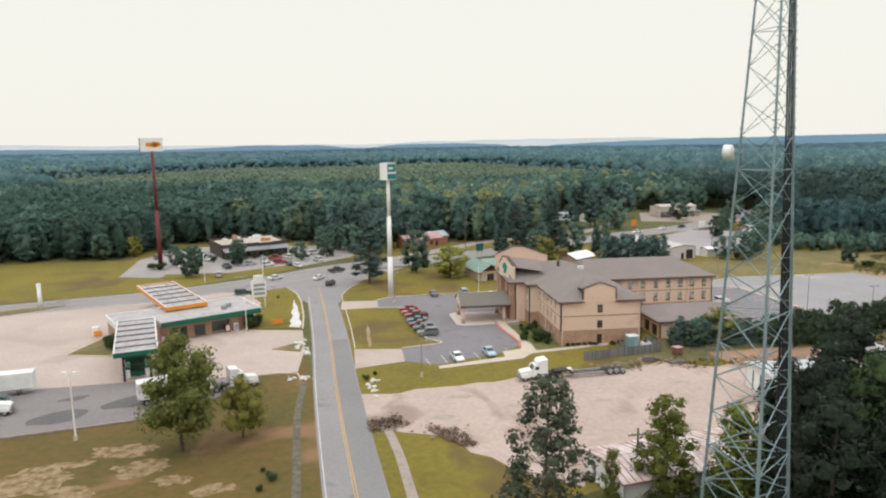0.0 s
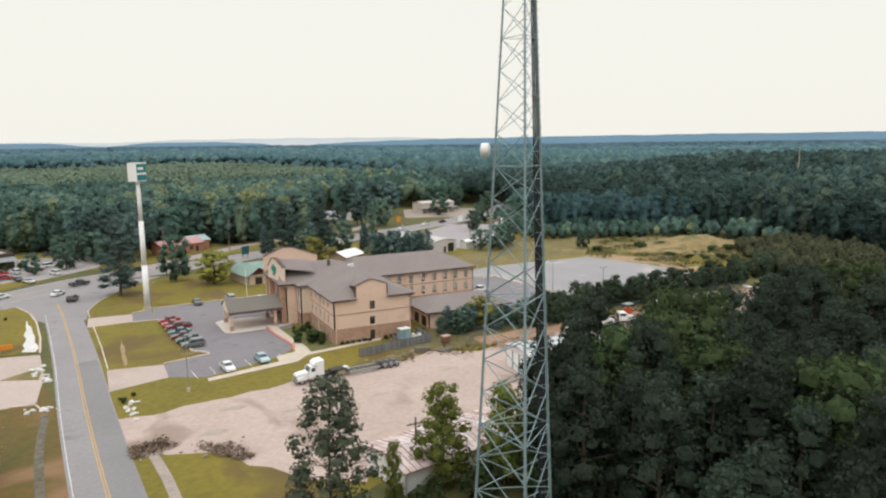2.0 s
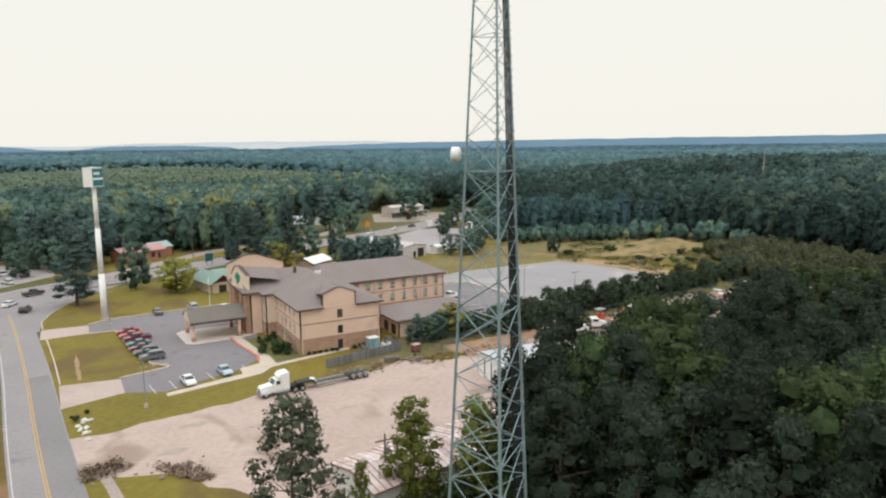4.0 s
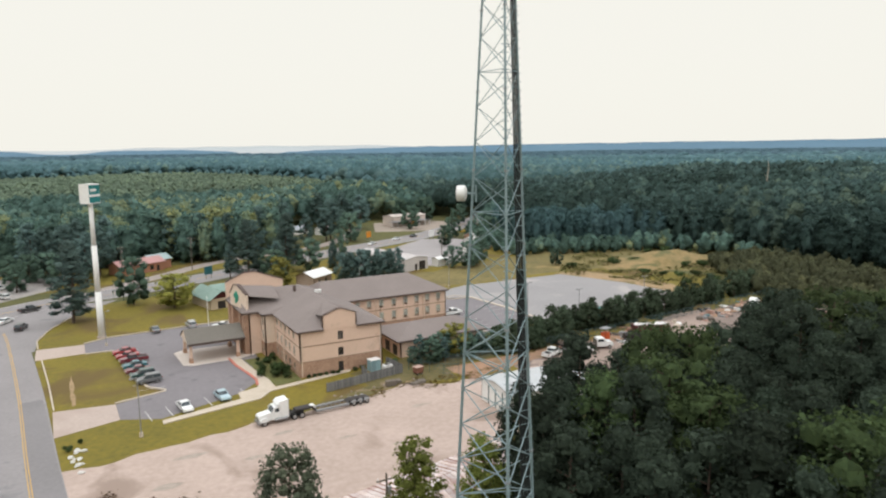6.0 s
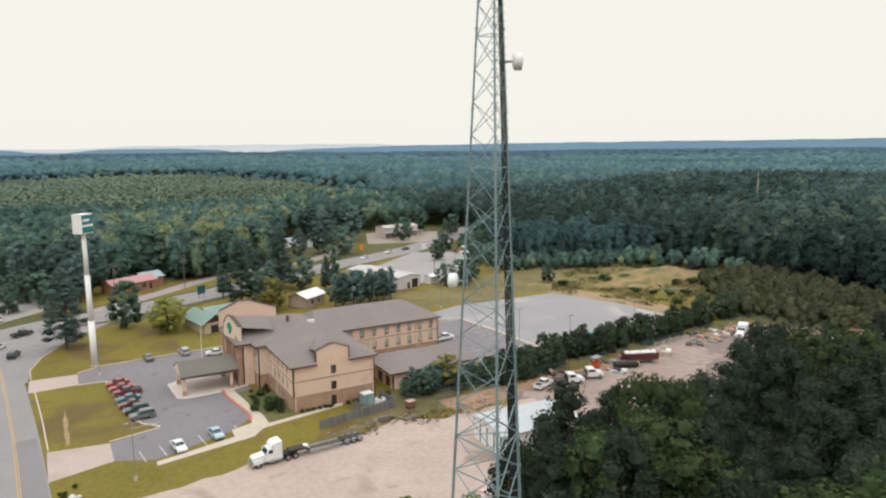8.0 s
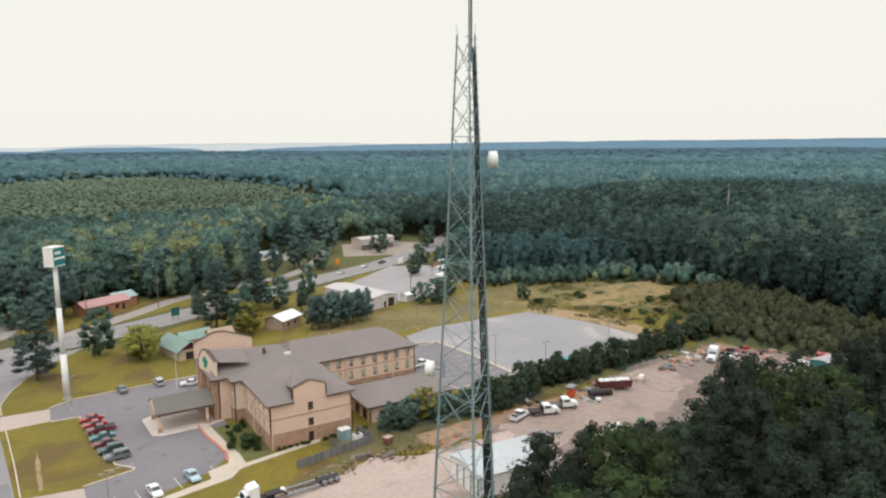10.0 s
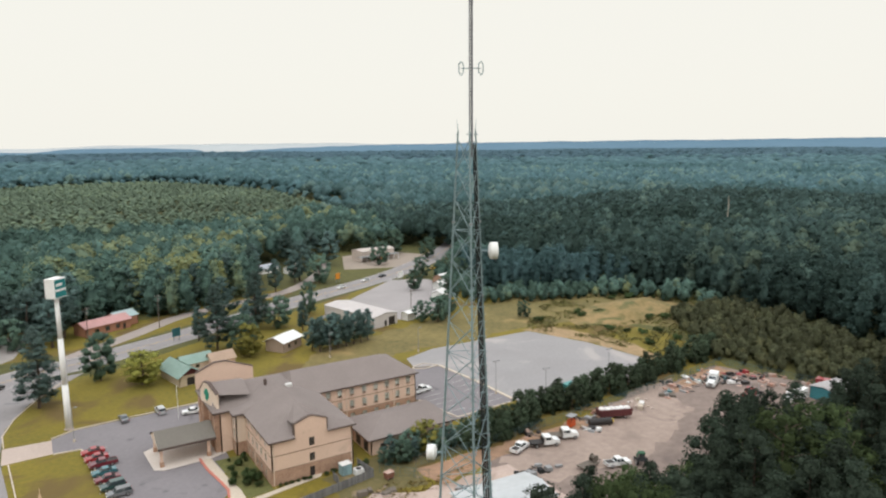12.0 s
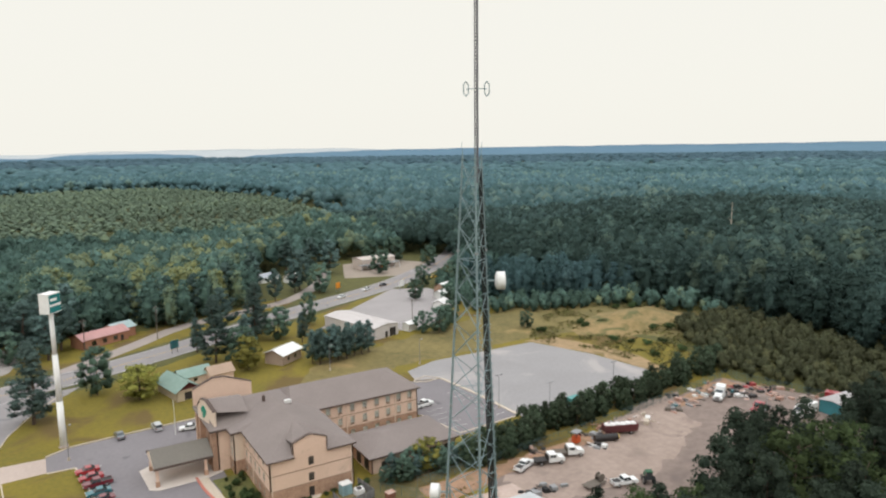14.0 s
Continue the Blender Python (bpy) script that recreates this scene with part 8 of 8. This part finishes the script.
part("wall", Geo().wall((-12.3, -9), (12.3, -9), 0, 4.2, [(2 + 4 * i, 4.6 + 4 * i, .6, 2.4) for i in range(5)]).wall((12.3, -9), (12.3, 12), 0, 4.2).wall((12.3, 12), (-12.3, 12), 0, 4.2).wall((-12.3, 12), (-12.3, -9), 0, 4.2), DBROWN, diner, "dark brown cladding")
part("parapet", Geo().wall((-12.5, -9.2), (12.5, -9.2), 4.2, 5.2).wall((12.5, -9.2), (12.5, 12.2), 4.2, 5.2).wall((12.5, 12.2), (-12.5, 12.2), 4.2, 5.2).wall((-12.5, 12.2), (-12.5, -9.2), 4.2, 5.2), DBROWN, diner, "dark brown parapet")
part("roof", Geo().box(-12.3, -9, 4.1, 12.3, 12, 4.4), material("pale_membrane_roof", (0.5, 0.43, 0.36), .8), diner, "pale flat roof")
part("porch_roof", Geo().face((-12.3, -12.6, 2.8), (12.3, -12.6, 2.8), (12.3, -9.1, 3.9), (-12.3, -9.1, 3.9)).face((-12.3, -9.1, 3.8), (12.3, -9.1, 3.8), (12.3, -12.6, 2.7), (-12.3, -12.6, 2.7)), POLE_GREY, diner, "grey metal porch roof")
for i in range(9):
    part("porch_post", Geo().box(-12.1 + 3 * i, -12.5, 0, -11.95 + 3 * i, -12.35, 2.75), WOOD, diner)
for i in range(5):
    part("window", Geo().box(-10.3 + 4 * i, -8.9, .6, -7.7 + 4 * i, -8.86, 2.4), GLASS, diner)
part("room_back", Geo().box(-12, -8.4, 0, 12, -8.3, 4), INSIDE, diner)
part("chimney", Geo().box(-6.4, -2, 4.4, -4.6, 0, 7.6, .15), BRICK, diner, "brick chimney")
for i, (sx, sy, w) in enumerate(((-9, 4, 2), (-4, 6, 2.6), (1, 3, 2), (4, 7, 3), (7, 2, 1.6), (-1, -3, 1.6))):
    part("roof_unit", Geo().box(sx, sy, 4.4, sx + w, sy + w * .8, 5.8, .08), WHITE_METAL, diner, "pale rooftop unit")
part("roof_sign", Geo().box(1.2, -9.6, 5.0, 6.4, -9.2, 7.4), WHITE, diner, "white sign board on the parapet")
part("sign_emblem", Geo().box(2.0, -9.66, 5.6, 5.6, -9.6, 6.8), ORANGE, diner, "orange emblem, plain shape")
for i in range(7):
    tree(f"shrub{i % 3}", -93.5 + 4.4 * i + .6, 122.6 + 2.0 * i - 3.4, 2.2, 40 * i, 1.1, "dark shrub along the diner's porch")
for x, y, h, k in ((-97.4, 109.0, 8, "oak0"), (-83.7, 117.6, 8.5, "oak2"), (-94.4, 212, 14, "oak1"), (-50, 139.8, 10, "oak0"), (-56, 146, 9, "oak1"), (-145, 190, 10, "oak2"), (-118, 150, 9, "oak0"), (-126, 138, 8, "bright0"), (-136, 133, 10, "oak1")):
    tree(k, x, y, h, 37 * x % 360, 1.1)

# ---- planting near the hotel and yard ----
HEDGE = [(42, -4.4), (50, -4.0), (58, -1.5), (66, .5), (76, .4), (86, .6), (96, 1.8), (106, 3.2), (116, 4.6), (126, 6.6), (136, 8.0), (148, 11)]
rnd = random.Random(77)
for (ax, ay), (bx, by) in zip(HEDGE, HEDGE[1:]):
    for k in range(8):
        s = k / 8
        tree(rnd.choice(("hedge0", "hedge1", "hedge0", "hedge2")), ax + (bx - ax) * s + rnd.uniform(-.8, .8), ay + (by - ay) * s + rnd.uniform(-3.4, 3.0), rnd.uniform(3.8, 7.0), rnd.uniform(0, 360), 1.2, "dense dark bushy tree along the yard fence", "bushy trees along the yard fence")
for x, y, h, k in ((24.5, -2.5, 5.8, "pine1"), (27.6, -3.4, 5.2, "oak0"), (30.5, -2.2, 5.5, "oak2"), (32.6, -3.0, 7.0, "bright0"), (36.0, -3.2, 4.6, "oak1"), (39.5, -3.0, 4.4, "oak0"), (44.5, -2.4, 4.5, "pine0"), (48, -2, 5.2, "oak2"), (26, -4.6, 5.0, "oak1"), (29, -4.8, 5.2, "pine2"), (34.4, -4.8, 5.0, "oak0"), (37.8, -4.6, 5.0, "pine1"), (41.8, -4.4, 4.6, "oak2"), (22.8, -3.4, 3.6, "oak0")):
    tree(k, x, y, h, 61 * x % 360, 1.5, "bushy tree behind the low wing")
for x, y, h in ((-6.4, 5.0, 1.6), (-5.2, 11.0, 1.2), (-1.6, 4.0, 1.8), (-3.2, 4.8, 2.4), (-2.6, 9.0, .9), (-1.4, 13.5, .9), (3.6, -.9, .8), (4.8, -.9, .8), (6.2, -.9, .8), (10.8, -1.2, .9), (12.4, -1.0, 1.0), (19.4, -1.6, 1.4), (-4.6, 15.4, .8), (-4.2, 3.2, 1.6), (-5.4, 8, 1.5), (-3.4, 12.4, 1.6), (-1.6, 7.2, 1.2), (-2.2, 1.4, 1.2), (1.4, -1.0, .8), (2.5, -1.0, .8), (7.2, -1.2, .8), (13.8, -1.2, .9), (15.2, -1.4, 1.0), (17.6, -2.6, 1.1), (-1.4, 15.4, 1.3)):
    tree(f"shrub{int(x * 3) % 3}", x, y, h, 40 * x % 360, 1.25, "low shrub in the hotel's planting bed")
for x, y in [(38.5, 79.5), (40, 77), (43.4, 76.4), (46.5, 77.6), (49.6, 78), (52.6, 79), (55.6, 79.6), (58.6, 80.6), (42, 81), (47, 82), (52, 83), (57, 84.5)]:
    tree(rnd.choice(("pine0", "pine2", "pine1")), x, y, rnd.uniform(10, 12.5), rnd.uniform(0, 360), 1.3, "dark dense tree in a row behind the hotel", "row of dark trees behind the hotel")
for x, y, h, k in ((110.5, 141.7, 9.5, "oak1"), (128.4, 166.9, 10, "oak0"), (90.8, 88.1, 10, "oak2"), (86, 92, 8, "oak0"), (96, 92, 9, "oak1"), (102, 98, 9, "oak2"), (121.4, 76.1, 6.5, "oak0"), (126, 208, 13, "oak1"), (136, 242, 14, "oak2"), (150, 238, 15, "oak0"), (160, 214, 12, "oak1"), (80, 180, 14, "oak0"), (70, 186, 16, "pine1"), (24, 104, 13, "pine0"), (38, 112, 12, "oak1"), (44, 104, 11, "pine2"), (56, 172, 15, "pine1"), (140, 150, 11, "oak0"), (146, 168, 11, "oak1"), (118, 126, 9, "oak2"), (10, 112, 12, "pine2"), (19, 92, 12, "oak2"), (34, 124, 12, "pine0")):
    tree(k, x, y, h, 53 * x % 360, 1.25)
for i in range(26):
    x, y = 118 + rnd.uniform(0, 70), 22 + rnd.uniform(0, 62)
    if not inside((x, y), [(122, 10), (122, 40), (112, 62), (60, 62), (60, 10)]):
        tree(f"shrub{i % 3}", x, y, rnd.uniform(0.8, 2.6), rnd.uniform(0, 360), 1.7, "scattered green shrub in the dry meadow", "meadow shrubs")
for x, y, h in ((-51.5, -49.4, 1.1), (-52.5, -52, .8), (-52.8, -47, .6), (-39.6, -14.5, 1.0), (-38.0, -12.0, .8), (-35.5, -34.5, .7), (-37.4, -33, .6)):
    tree(f"shrub{int(-x) % 3}", x, y, h, 33 * x % 360, 1.2, "straggly weeds by the ditch")
snag = thing("dead_tree", pose(291, 112, rise(291, 112)), "bare pale dead trunk above the woods", "tree")
part("trunk", Geo().tube((0, 0, 0), (.4, .2, 30), .35, .1, 7).tube((.3, .15, 22), (2, .4, 26), .1, .04, 5).tube((.2, .1, 18), (-1.6, .5, 22), .1, .04, 5), KERB, snag)


def brush(name, poly, count, size, seed, mat, label, height=0.7):
    """Low uneven growth: many small leaf tufts over a piece of ground."""
    rs = np.random.RandomState(seed)
    xs, ys = [p[0] for p in poly], [p[1] for p in poly]
    spots = []
    while len(spots) < count:
        x, y = rs.uniform(min(xs), max(xs)), rs.uniform(min(ys), max(ys))
        if inside((x, y), poly) and noise.noise(Vector((x / 9, y / 9, seed))) > -0.25 + 0.5 * rs.rand():
            r = rs.uniform(0.3, 1.0) * height
            spots.append((x, y, r * 0.35, r * 1.3, r * 1.3, r * 0.7))
    q = tufts(spots, count * 6, size, seed, 0.3)
    q[:, :, 3:] = q[:, :, 3:] * 0.35 + (0, 0, 0.9)
    tone = rs.rand(len(q))
    tagged(part(name, quads_mesh(name, q, mat, tone), None), label, "undergrowth", kind="stuff")


brush("meadow_brush", [(112, 62), (124, 40), (126, 18), (148, 14), (160, 32), (176, 50), (204, 56), (186, 90), (158, 96), (128, 80)], 2600, 0.34, 5, leaves("meadow_brush_leaves", (0.21, 0.19, 0.075), (0.13, 0.125, 0.05), 0.3, True), "low brown and green meadow brush", 0.7)
brush("yard_weeds", [(2, -15), (20, -10.5), (27, -14), (44, -12), (44, -16), (24, -18), (6, -17.4)], 320, 0.16, 8, leaves("brown_weeds", (0.2, 0.14, 0.05), (0.1, 0.08, 0.03), 0.3, True), "brown weeds at the gravel's edge", 0.35)
DEAD = leaves("dead_brush", (0.26, 0.185, 0.13), (0.13, 0.09, 0.06), 0.3, True, (0.34, 0.28, 0.22))
brush("dead_brush", [(-39.4, -33.6), (-34.6, -32.6), (-33.4, -35.6), (-38.6, -36.6)], 150, 0.2, 11, DEAD, "heap of dead brown brush at the ditch head", 1.0)
brush("dead_brush", [(-31.5, -35.5), (-27, -37.4), (-24.4, -43.0), (-26.2, -44.0), (-29.6, -39.6)], 170, 0.18, 12, DEAD, "dead grey-brown brush along the gravel's rim", 0.6)
